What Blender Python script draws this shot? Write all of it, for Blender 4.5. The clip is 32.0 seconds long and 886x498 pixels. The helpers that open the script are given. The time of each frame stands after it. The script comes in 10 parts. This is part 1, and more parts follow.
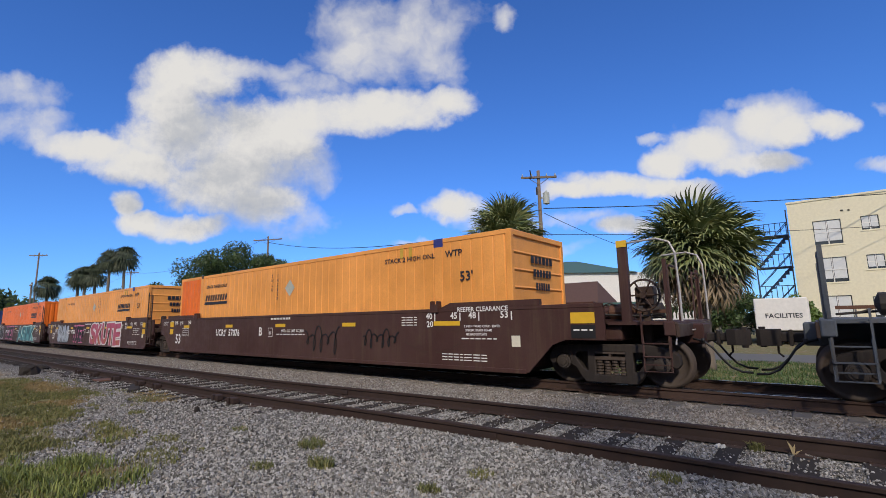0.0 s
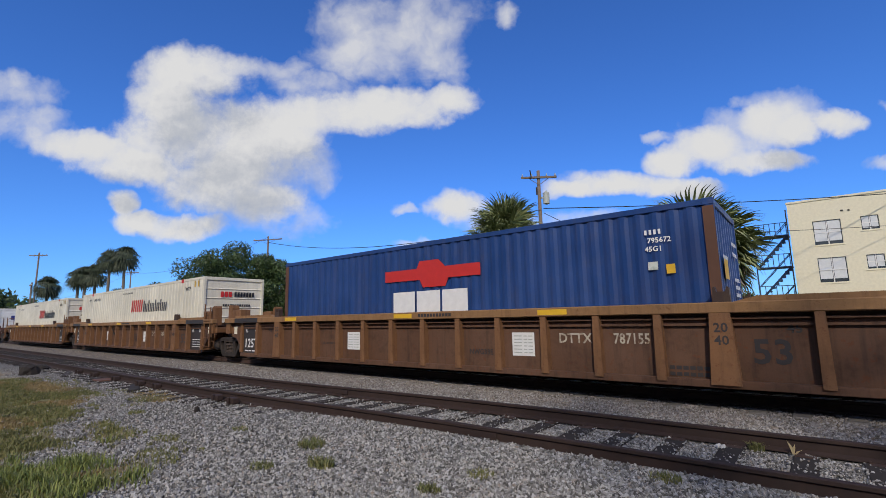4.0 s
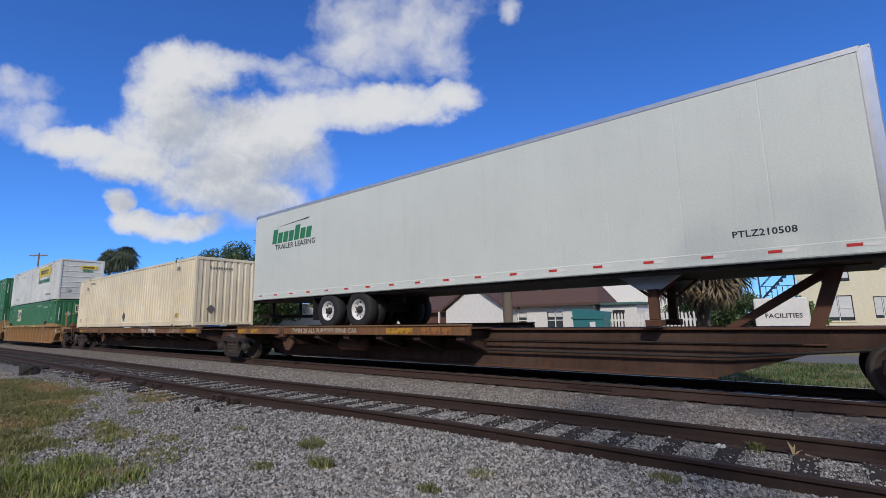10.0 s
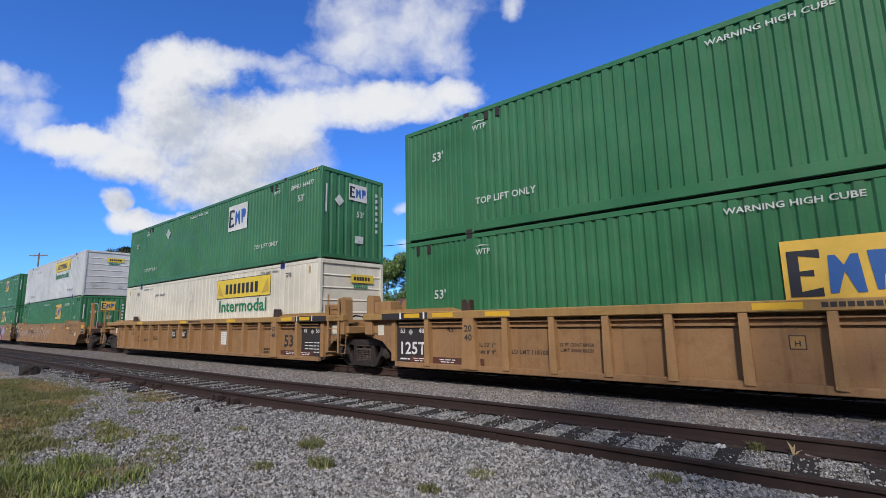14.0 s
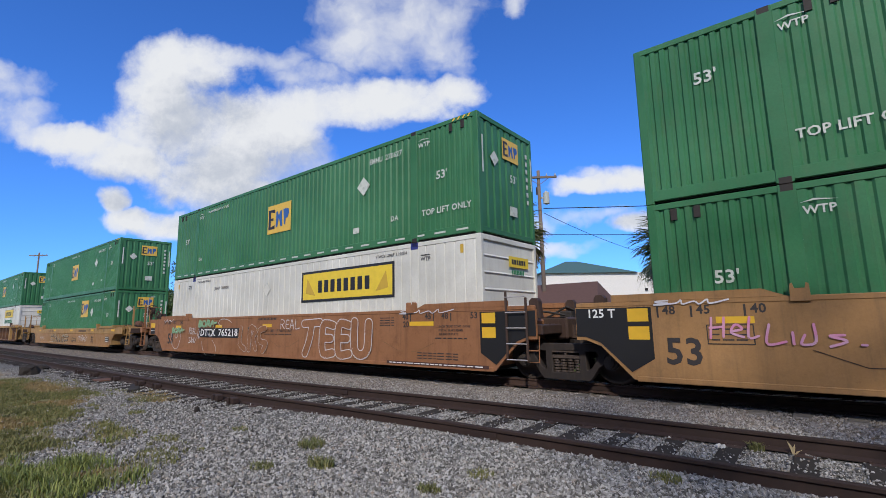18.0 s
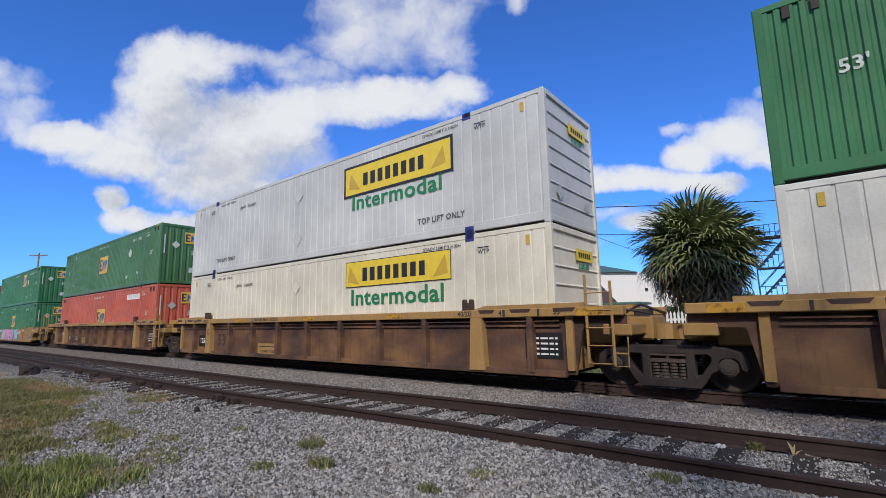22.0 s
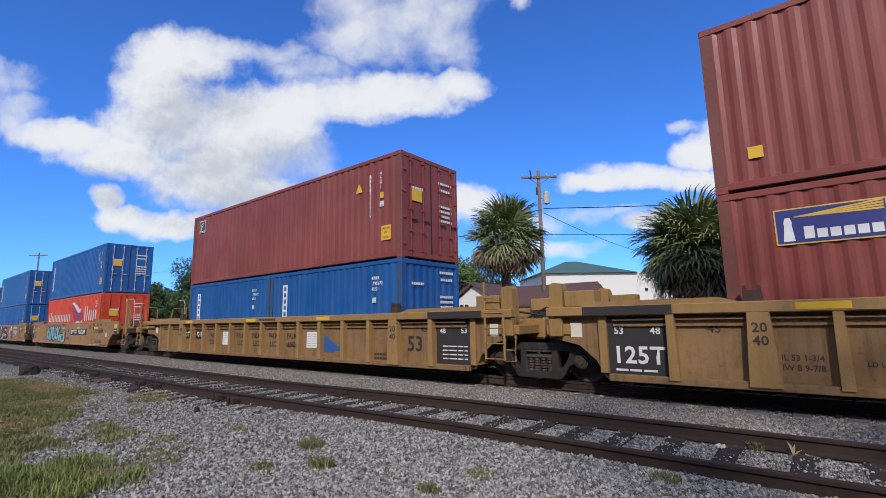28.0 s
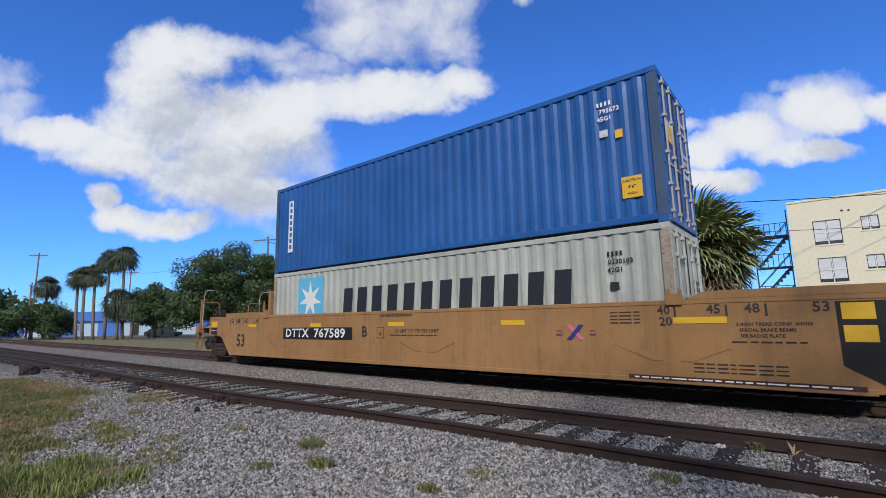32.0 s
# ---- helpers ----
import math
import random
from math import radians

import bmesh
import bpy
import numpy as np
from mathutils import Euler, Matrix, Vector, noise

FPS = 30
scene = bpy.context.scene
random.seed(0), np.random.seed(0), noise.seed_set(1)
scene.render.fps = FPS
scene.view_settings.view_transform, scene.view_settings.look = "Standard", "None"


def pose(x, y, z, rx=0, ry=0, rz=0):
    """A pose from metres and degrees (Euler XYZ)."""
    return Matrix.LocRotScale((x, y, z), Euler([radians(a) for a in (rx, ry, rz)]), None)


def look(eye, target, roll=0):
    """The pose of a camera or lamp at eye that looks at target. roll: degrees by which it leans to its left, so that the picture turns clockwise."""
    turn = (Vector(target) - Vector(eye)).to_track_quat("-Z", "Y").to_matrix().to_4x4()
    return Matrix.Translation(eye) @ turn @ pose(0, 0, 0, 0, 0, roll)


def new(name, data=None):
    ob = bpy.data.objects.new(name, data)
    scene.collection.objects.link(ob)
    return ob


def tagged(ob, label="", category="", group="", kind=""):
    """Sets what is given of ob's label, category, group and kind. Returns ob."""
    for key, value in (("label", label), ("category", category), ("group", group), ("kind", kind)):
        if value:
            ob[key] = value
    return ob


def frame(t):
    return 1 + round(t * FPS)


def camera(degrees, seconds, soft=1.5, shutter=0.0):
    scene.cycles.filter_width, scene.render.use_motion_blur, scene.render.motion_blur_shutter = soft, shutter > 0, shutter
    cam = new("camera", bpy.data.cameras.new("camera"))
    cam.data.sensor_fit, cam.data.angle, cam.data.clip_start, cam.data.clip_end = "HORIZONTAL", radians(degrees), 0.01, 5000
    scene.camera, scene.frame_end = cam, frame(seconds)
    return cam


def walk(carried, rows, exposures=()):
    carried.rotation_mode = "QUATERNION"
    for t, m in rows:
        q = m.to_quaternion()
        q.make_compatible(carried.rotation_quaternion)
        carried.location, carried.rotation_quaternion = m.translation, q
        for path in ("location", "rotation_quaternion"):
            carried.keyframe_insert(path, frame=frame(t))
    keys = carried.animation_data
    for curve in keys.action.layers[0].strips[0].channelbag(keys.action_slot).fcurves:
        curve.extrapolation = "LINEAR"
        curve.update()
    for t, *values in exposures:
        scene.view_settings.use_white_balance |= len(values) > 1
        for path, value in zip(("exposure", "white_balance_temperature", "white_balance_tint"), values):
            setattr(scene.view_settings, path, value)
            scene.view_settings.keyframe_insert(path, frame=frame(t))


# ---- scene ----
# Rail level is z = 0; x runs along the track, y away from the camera.
EYE = Vector((0.0, 0.0, 1.2517))
AHEAD = Vector((-0.6171, 0.7722, 0.1513))
SECONDS = 32.0
cam = camera(87.59, SECONDS, soft=0.55)
STILL = look(EYE, EYE + AHEAD, -1.087)
walk(cam, [(0.0, STILL), (SECONDS, STILL)],
     exposures=[(0.0, -0.10, 6950, 10), (3.0, -0.13, 6750, 10), (7.0, -0.22, 6500, 10), (10.0, -0.17, 6450, 10), (13.0, -0.12, 6500, 10), (14.0, 0.06, 6450, 10), (17.0, 0.05, 6400, 10),
                (21.0, 0.05, 6400, 10), (23.0, 0.0, 6400, 10), (25.0, 0.03, 6400, 10), (28.0, 0.08, 6400, 10), (SECONDS, 0.04, 6400, 10)])

# ---- world, sun ----
SUN_ELEVATION, SUN_ROTATION = radians(36), radians(148)
world = bpy.data.worlds.new("sky")
scene.world = world
world.use_nodes = True
_n, _l = world.node_tree.nodes, world.node_tree.links
_n.clear()
_sky = _n.new("ShaderNodeTexSky")
_sky.sky_type, _sky.sun_disc = "NISHITA", False
_sky.sun_elevation, _sky.sun_rotation = SUN_ELEVATION, SUN_ROTATION
_sky.air_density, _sky.dust_density, _sky.ozone_density = 1.0, 0.35, 4.5
_bg = _n.new("ShaderNodeBackground")
_bg.inputs["Strength"].default_value = 0.126
_out = _n.new("ShaderNodeOutputWorld")
_deep = _n.new("ShaderNodeMix")
_deep.data_type, _deep.blend_type = "RGBA", "MULTIPLY"
_deep.inputs[0].default_value = 1.0
_deep.inputs[7].default_value = (0.42, 0.82, 1.48, 1)
_l.new(_sky.outputs["Color"], _deep.inputs[6])
# the scattered clouds go on over the rest of the sky, behind and above the camera: unseen, added as neutral fill light
_dir = _n.new("ShaderNodeTexCoord")
_noise = _n.new("ShaderNodeTexNoise")
_noise.inputs["Scale"].default_value, _noise.inputs["Detail"].default_value = 2.6, 6.0
_l.new(_dir.outputs["Generated"], _noise.inputs["Vector"])
_cover = _n.new("ShaderNodeMapRange")
_cover.inputs["From Min"].default_value, _cover.inputs["From Max"].default_value, _cover.inputs["To Max"].default_value = 0.44, 0.58, 0.85
_l.new(_noise.outputs["Fac"], _cover.inputs["Value"])
_side = _n.new("ShaderNodeVectorMath")
_side.operation = "DOT_PRODUCT"
_side.inputs[1].default_value = AHEAD.normalized()
_l.new(_dir.outputs["Generated"], _side.inputs[0])
_away = _n.new("ShaderNodeMapRange")
_away.inputs["From Min"].default_value, _away.inputs["From Max"].default_value = 0.60, 0.40
_l.new(_side.outputs["Value"], _away.inputs["Value"])
_amount = _n.new("ShaderNodeMath")
_amount.operation = "MULTIPLY"
_l.new(_cover.outputs["Result"], _amount.inputs[0])
_l.new(_away.outputs["Result"], _amount.inputs[1])
_white = _n.new("ShaderNodeMix")
_white.data_type = "RGBA"
_white.inputs[7].default_value = (5.4, 5.3, 5.2, 1)
_l.new(_amount.outputs[0], _white.inputs[0])
_l.new(_deep.outputs[2], _white.inputs[6])
_l.new(_white.outputs[2], _bg.inputs["Color"])
_l.new(_bg.outputs["Background"], _out.inputs["Surface"])

sun = new("sun", bpy.data.lights.new("sun", "SUN"))
sun.data.energy, sun.data.angle, sun.data.color = 3.05, radians(2.5), (1.0, 0.91, 0.79)
SUN_WAY = Vector((math.sin(SUN_ROTATION) * math.cos(SUN_ELEVATION), math.cos(SUN_ROTATION) * math.cos(SUN_ELEVATION), math.sin(SUN_ELEVATION)))
sun.matrix_world = look(SUN_WAY * 50, (0, 0, 0))


# ---- materials ----
def nodes_of(name):
    m = bpy.data.materials.new(name)
    m.use_nodes = True
    nt = m.node_tree
    return m, nt, nt.nodes["Principled BSDF"]


def coords(nt, scale=(1, 1, 1)):
    tc = nt.nodes.new("ShaderNodeTexCoord")
    mp = nt.nodes.new("ShaderNodeMapping")
    mp.inputs["Scale"].default_value = scale
    nt.links.new(tc.outputs["Object"], mp.inputs["Vector"])
    return mp.outputs["Vector"]


def noise_tex(nt, vec, scale, detail=4.0, rough=0.55):
    n = nt.nodes.new("ShaderNodeTexNoise")
    n.inputs["Scale"].default_value, n.inputs["Detail"].default_value, n.inputs["Roughness"].default_value = scale, detail, rough
    nt.links.new(vec, n.inputs["Vector"])
    return n.outputs["Fac"]


def ramp(nt, fac, *stops):
    r = nt.nodes.new("ShaderNodeValToRGB")
    e = r.color_ramp.elements
    while len(e) < len(stops):
        e.new(0.5)
    for el, (p, c) in zip(e, stops):
        el.position = p
        el.color = (c, c, c, 1) if isinstance(c, (int, float)) else (*c, 1)
    nt.links.new(fac, r.inputs["Fac"])
    return r.outputs["Color"]


def mix(nt, fac, a, b, blend="MIX"):
    m = nt.nodes.new("ShaderNodeMix")
    m.data_type, m.blend_type = "RGBA", blend
    for v, i in ((fac, 0), (a, 6), (b, 7)):
        if hasattr(v, "is_output"):
            nt.links.new(v, m.inputs[i])
        elif isinstance(v, (int, float)):
            m.inputs[i].default_value = v
        else:
            m.inputs[i].default_value = (*v, 1)
    return m.outputs[2]


def math_node(nt, op, a, b=None):
    m = nt.nodes.new("ShaderNodeMath")
    m.operation = op
    for v, i in ((a, 0), (b, 1)):
        if v is None:
            continue
        if hasattr(v, "is_output"):
            nt.links.new(v, m.inputs[i])
        else:
            m.inputs[i].default_value = v
    return m.outputs[0]


def bump(nt, bsdf, height, strength=0.3, distance=0.01):
    b = nt.nodes.new("ShaderNodeBump")
    b.inputs["Strength"].default_value, b.inputs["Distance"].default_value = strength, distance
    nt.links.new(height, b.inputs["Height"])
    nt.links.new(b.outputs["Normal"], bsdf.inputs["Normal"])


def paint(name, color, dirt=(0.12, 0.085, 0.055), amount=0.35, rough=0.5, rust=0.0, fade=0.12, metal=0.0):
    """Weathered paint on steel: fading in patches, rain streaks, dirt, flecks of rust."""
    m, nt, b = nodes_of(name)
    vec = coords(nt)
    streak_vec = coords(nt, (5.0, 5.0, 0.35))
    pale = tuple(min(1, c * (1 + fade) + fade * (1 - c) * 0.12) for c in color)
    deep = tuple(c * (1 - fade) for c in color)
    patch = noise_tex(nt, vec, 0.6, 5)
    col = mix(nt, ramp(nt, patch, (0.3, 0.0), (0.7, 1.0)), deep, pale)
    streak = noise_tex(nt, streak_vec, 1.6, 5, 0.65)
    col = mix(nt, ramp(nt, streak, (0.5, 0.0), (0.78, amount)), col, dirt)
    speck = noise_tex(nt, vec, 34.0, 4, 0.7)
    col = mix(nt, 0.55, col, ramp(nt, speck, (0.3, 0.78), (0.7, 1.04)), "MULTIPLY")
    grime = noise_tex(nt, vec, 3.3, 6, 0.7)
    col = mix(nt, ramp(nt, grime, (0.52, 0.0), (0.8, amount * 0.8)), col, tuple(c * 0.8 for c in dirt))
    if rust > 0:
        fleck = noise_tex(nt, vec, 9.0, 6, 0.75)
        col = mix(nt, ramp(nt, fleck, (0.66 - 0.12 * rust, 0.0), (0.70 - 0.1 * rust, rust)), col, (0.13, 0.045, 0.018))
    nt.links.new(col, b.inputs["Base Color"])
    nt.links.new(ramp(nt, grime, (0.3, max(0.05, rough - 0.12)), (0.8, min(1, rough + 0.2))), b.inputs["Roughness"])
    b.inputs["Metallic"].default_value = metal
    b.inputs["Specular IOR Level"].default_value = 0.3
    bump(nt, b, grime, 0.08, 0.01)
    return m


def worn_steel(name, dark, middle, light):
    """Overpainted side sheets, dark brown over tan, rubbed through in soft patches."""
    m, nt, b = nodes_of(name)
    vec = coords(nt, (0.75, 0.75, 1.3))
    broad = noise_tex(nt, vec, 0.85, 5, 0.55)
    grain = noise_tex(nt, coords(nt), 9.0, 6, 0.7)
    fac = math_node(nt, "ADD", broad, math_node(nt, "MULTIPLY", math_node(nt, "SUBTRACT", grain, 0.5), 0.16))
    col = ramp(nt, fac, (0.36, dark), (0.50, middle), (0.66, light))
    streak = noise_tex(nt, coords(nt, (6.0, 6.0, 0.4)), 1.5, 5, 0.65)
    col = mix(nt, ramp(nt, streak, (0.52, 0.0), (0.78, 0.6)), col, (0.045, 0.030, 0.024))
    nt.links.new(col, b.inputs["Base Color"])
    b.inputs["Roughness"].default_value = 0.7
    b.inputs["Specular IOR Level"].default_value = 0.3
    bump(nt, b, grain, 0.1, 0.008)
    return m


def plain(name, color, rough=0.6, metal=0.0, vary=0.15, scale=6.0):
    m, nt, b = nodes_of(name)
    vec = coords(nt)
    n = noise_tex(nt, vec, scale, 5)
    nt.links.new(mix(nt, n, tuple(c * (1 - vary) for c in color), tuple(min(1, c * (1 + vary)) for c in color)), b.inputs["Base Color"])
    b.inputs["Roughness"].default_value, b.inputs["Metallic"].default_value = rough, metal
    return m


MAT = {}
for key, *a in (
    ("brown", (0.062, 0.026, 0.022)), ("tan_car", (0.34, 0.185, 0.070)),
    ("yellow_car", (0.33, 0.195, 0.070)), ("grey_car", (0.10, 0.115, 0.135)), ("maroon_car", (0.105, 0.040, 0.030)),
    ("yellow_chord", (0.37, 0.22, 0.075)), ("dark_panel", (0.055, 0.032, 0.024)),
):
    MAT[key] = paint(key, a[0], amount=0.45, rust=0.25, rough=0.55)
MAT["truck_iron"] = paint("truck_iron", (0.026, 0.020, 0.018), dirt=(0.070, 0.054, 0.043), amount=0.6, rough=0.75, rust=0.3)
MAT["wheel_iron"] = paint("wheel_iron", (0.062, 0.046, 0.038), dirt=(0.095, 0.073, 0.058), amount=0.5, rough=0.65, rust=0.3)
# paler than the frames: highlights on the coils are put into the spring colour
MAT["spring_iron"] = paint("spring_iron", (0.085, 0.062, 0.050), dirt=(0.03, 0.025, 0.02), amount=0.4, rough=0.7)
MAT["yellow_grime"] = paint("yellow_grime", (0.25, 0.145, 0.062), dirt=(0.08, 0.05, 0.03), amount=0.75, rust=0.5, rough=0.65)
for key, tint in (("red_worn", (0.30, 0.075, 0.045)), ("worn_ink", (0.50, 0.45, 0.36)), ("yellow_worn", (0.50, 0.27, 0.03)), ("orange_worn", (0.36, 0.15, 0.045))):
    MAT[key] = paint(key, tint, dirt=(0.12, 0.06, 0.03), amount=0.9, rust=0.9, rough=0.75)
for key, tint in (("post_blue", (0.035, 0.085, 0.17)), ("post_maroon", (0.19, 0.060, 0.050)), ("post_grey", (0.36, 0.31, 0.24))):
    MAT[key] = paint(key, tint, dirt=(0.13, 0.10, 0.075), amount=0.9, rust=0.75, rough=0.7)
MAT["tan_brown"] = paint("tan_brown", (0.285, 0.128, 0.056), dirt=(0.10, 0.05, 0.03), amount=0.55, rust=0.4, rough=0.6)
MAT["tan_bright"] = paint("tan_bright", (0.36, 0.205, 0.085), dirt=(0.13, 0.07, 0.035), amount=0.45, rust=0.3, rough=0.6)
MAT["tan_sheet"] = paint("tan_sheet", (0.31, 0.175, 0.078), dirt=(0.10, 0.055, 0.03), amount=0.5, rust=0.35, rough=0.65)
MAT["stencil_white"] = paint("stencil_white", (0.60, 0.64, 0.58), dirt=(0.10, 0.16, 0.09), amount=0.6, rust=0.0, rough=0.7)
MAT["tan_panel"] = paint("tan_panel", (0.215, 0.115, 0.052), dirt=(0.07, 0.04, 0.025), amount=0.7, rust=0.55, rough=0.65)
MAT["rust_panel"] = paint("rust_panel", (0.115, 0.056, 0.031), dirt=(0.045, 0.028, 0.02), amount=0.8, rust=0.7, rough=0.7)
MAT["sill_rust"] = paint("sill_rust", (0.075, 0.040, 0.026), dirt=(0.035, 0.024, 0.018), amount=0.8, rust=0.7, rough=0.75)
MAT["tan_ribbed"] = paint("tan_ribbed", (0.27, 0.145, 0.06), dirt=(0.10, 0.055, 0.03), amount=0.6, rust=0.5, rough=0.6)
MAT["tan_old"] = paint("tan_old", (0.20, 0.095, 0.04), dirt=(0.07, 0.04, 0.025), amount=0.75, rust=0.6, rough=0.65)
MAT["tan_lower"] = worn_steel("tan_lower", (0.052, 0.034, 0.030), (0.125, 0.066, 0.042), (0.22, 0.122, 0.056))
for key, color, amount, rust in (
    ("box_green", (0.033, 0.165, 0.065), 0.16, 0.05), ("box_green_pale", (0.055, 0.165, 0.062), 0.3, 0.1),
    ("box_white", (0.66, 0.66, 0.60), 0.14, 0.0), ("box_cream", (0.72, 0.68, 0.55), 0.16, 0.04), ("box_ivory", (0.78, 0.68, 0.48), 0.16, 0.04),
    ("box_grey", (0.57, 0.58, 0.55), 0.12, 0.0), ("box_snow", (0.77, 0.785, 0.775), 0.07, 0.0),
    ("box_tan", (0.86, 0.36, 0.085), 0.12, 0.0), ("box_orange", (0.86, 0.17, 0.012), 0.10, 0.0),
    ("box_blue", (0.006, 0.094, 0.32), 0.20, 0.08), ("blue_repaint", (0.012, 0.068, 0.26), 0.2, 0.05), ("box_blue_deep", (0.010, 0.050, 0.19), 0.2, 0.12),
    ("box_maroon", (0.235, 0.052, 0.042), 0.25, 0.12), ("box_red", (0.62, 0.062, 0.022), 0.22, 0.05),
    ("box_red_faded", (0.50, 0.105, 0.06), 0.25, 0.08), ("box_maersk", (0.44, 0.47, 0.42), 0.35, 0.15), ("trailer_grey", (0.40, 0.43, 0.425), 0.25, 0.0),
    ("trailer_white", (0.66, 0.70, 0.65), 0.1, 0.0),
):
    MAT[key] = paint(key, color, amount=amount, rust=rust, rough=0.42, fade=0.04 if "trailer" in key else 0.16, dirt=(0.16, 0.12, 0.09) if "trailer" not in key else (0.34, 0.35, 0.33))
for key, color, rough, metal in (
    ("steel_dark", (0.030, 0.025, 0.022), 0.7, 0.2), 
    ("rod_pale", (0.46, 0.44, 0.43), 0.5, 0.3), ("cap_iron", (0.045, 0.035, 0.029), 0.75, 0.0), ("black", (0.012, 0.012, 0.013), 0.55, 0.0),
    ("white", (0.74, 0.74, 0.72), 0.55, 0.0), ("yellow", (0.70, 0.42, 0.03), 0.5, 0.0), ("red", (0.55, 0.03, 0.025), 0.5, 0.0),
    ("navy", (0.03, 0.04, 0.20), 0.5, 0.0), ("blue", (0.03, 0.11, 0.34), 0.5, 0.0), ("green", (0.02, 0.20, 0.08), 0.5, 0.0),
    ("sky_blue", (0.12, 0.45, 0.68), 0.5, 0.0), ("silver", (0.55, 0.56, 0.57), 0.35, 0.7), ("rubber", (0.018, 0.018, 0.019), 0.8, 0.0),
    ("rust_iron", (0.12, 0.055, 0.032), 0.75, 0.1), ("pink", (0.62, 0.16, 0.30), 0.5, 0.0),
    ("pale_mint", (0.42, 0.62, 0.58), 0.5, 0.0), ("gold", (0.55, 0.36, 0.05), 0.45, 0.0), ("sign_yellow", (0.76, 0.56, 0.05), 0.5, 0.0), ("lemon", (0.78, 0.62, 0.05), 0.5, 0.0),
    ("brown_dark", (0.05, 0.028, 0.015), 0.5, 0.0), ("ink", (0.02, 0.022, 0.03), 0.5, 0.0), ("soft_black", (0.035, 0.03, 0.03), 0.6, 0.0),
    ("faded_ink", (0.10, 0.10, 0.105), 0.6, 0.0), ("placard_grey", (0.14, 0.125, 0.115), 0.6, 0.0), ("wine", (0.30, 0.025, 0.07), 0.5, 0.0), ("graffiti_white", (0.62, 0.60, 0.60), 0.6, 0.0), ("emblem_yellow", (0.70, 0.45, 0.07), 0.5, 0.0), ("emblem_pale", (0.74, 0.64, 0.36), 0.5, 0.0), ("pole_wood", (0.17, 0.13, 0.10), 0.9, 0.0),
    ("stucco", (0.72, 0.66, 0.48), 0.9, 0.0), ("house_white", (0.72, 0.70, 0.66), 0.8, 0.0), ("roof_brown", (0.10, 0.055, 0.045), 0.85, 0.0),
    ("roof_green", (0.07, 0.14, 0.12), 0.6, 0.0), ("wall_blue", (0.05, 0.16, 0.50), 0.6, 0.0), ("stair_blue", (0.03, 0.055, 0.12), 0.6, 0.2), ("wall_pale", (0.36, 0.47, 0.58), 0.7, 0.0),
    ("trunk", (0.17, 0.14, 0.11), 0.95, 0.0), ("concrete", (0.36, 0.34, 0.31), 0.9, 0.0), ("tie_concrete", (0.17, 0.155, 0.14), 0.9, 0.0), ("asphalt", (0.13, 0.128, 0.122), 0.9, 0.0), ("wall_plain", (0.30, 0.27, 0.23), 0.9, 0.0), ("rag", (0.72, 0.70, 0.66), 0.9, 0.0), ("straw", (0.40, 0.32, 0.18), 0.9, 0.0), ("rim_white", (0.68, 0.68, 0.67), 0.45, 0.0), ("teal_bin", (0.03, 0.17, 0.18), 0.6, 0.0),
    ("tie_wood", (0.024, 0.019, 0.016), 0.95, 0.0), ("door_brown", (0.12, 0.05, 0.03), 0.7, 0.0),
):
    MAT[key] = plain(key, color, rough, metal)


def sprayed(name, a, b_col, c=None, scale=1.3):
    """Spray paint that fades from one colour to another."""
    m, nt, b = nodes_of(name)
    n = noise_tex(nt, coords(nt), scale, 5, 0.6)
    stops = [(0.36, a), (0.60, b_col)] if c is None else [(0.33, a), (0.50, b_col), (0.66, c)]
    nt.links.new(ramp(nt, n, *stops), b.inputs["Base Color"])
    b.inputs["Roughness"].default_value = 0.6
    return m


MAT["spray_red"] = sprayed("spray_red", (0.30, 0.05, 0.035), (0.42, 0.085, 0.17), (0.36, 0.12, 0.03))
MAT["spray_teal"] = sprayed("spray_teal", (0.012, 0.02, 0.03), (0.03, 0.15, 0.19), (0.16, 0.42, 0.42))
MAT["spray_black"] = sprayed("spray_black", (0.010, 0.010, 0.012), (0.028, 0.026, 0.028))
MAT["spray_pink"] = sprayed("spray_pink", (0.50, 0.33, 0.38), (0.46, 0.19, 0.26), (0.55, 0.42, 0.44), 2.0)
MAT["spray_mural"] = sprayed("spray_mural", (0.30, 0.38, 0.26), (0.52, 0.26, 0.11), (0.42, 0.12, 0.06), 1.6)
MAT["spray_dust"] = sprayed("spray_dust", (0.33, 0.25, 0.17), (0.40, 0.36, 0.33), (0.30, 0.19, 0.09), 2.2)
MAT["spray_grey"] = sprayed("spray_grey", (0.24, 0.29, 0.36), (0.42, 0.46, 0.52), None, 3.0)
MAT["spray_blue"] = sprayed("spray_blue", (0.12, 0.38, 0.46), (0.30, 0.58, 0.64), (0.08, 0.22, 0.36), 1.6)
MAT["spray_amuck"] = sprayed("spray_amuck", (0.05, 0.13, 0.17), (0.16, 0.40, 0.44), (0.24, 0.50, 0.54), 1.4)
MAT["spray_smoke"] = sprayed("spray_smoke", (0.42, 0.33, 0.30), (0.50, 0.46, 0.45), (0.34, 0.26, 0.20), 3.0)
MAT["spray_soot"] = sprayed("spray_soot", (0.035, 0.030, 0.028), (0.12, 0.08, 0.05), (0.25, 0.15, 0.07), 4.0)
MAT["spray_mint"] = sprayed("spray_mint", (0.14, 0.30, 0.16), (0.24, 0.42, 0.25), (0.26, 0.25, 0.13), 3.0)
MAT["spray_hot"] = sprayed("spray_hot", (0.62, 0.20, 0.36), (0.58, 0.34, 0.46), None, 2.0)


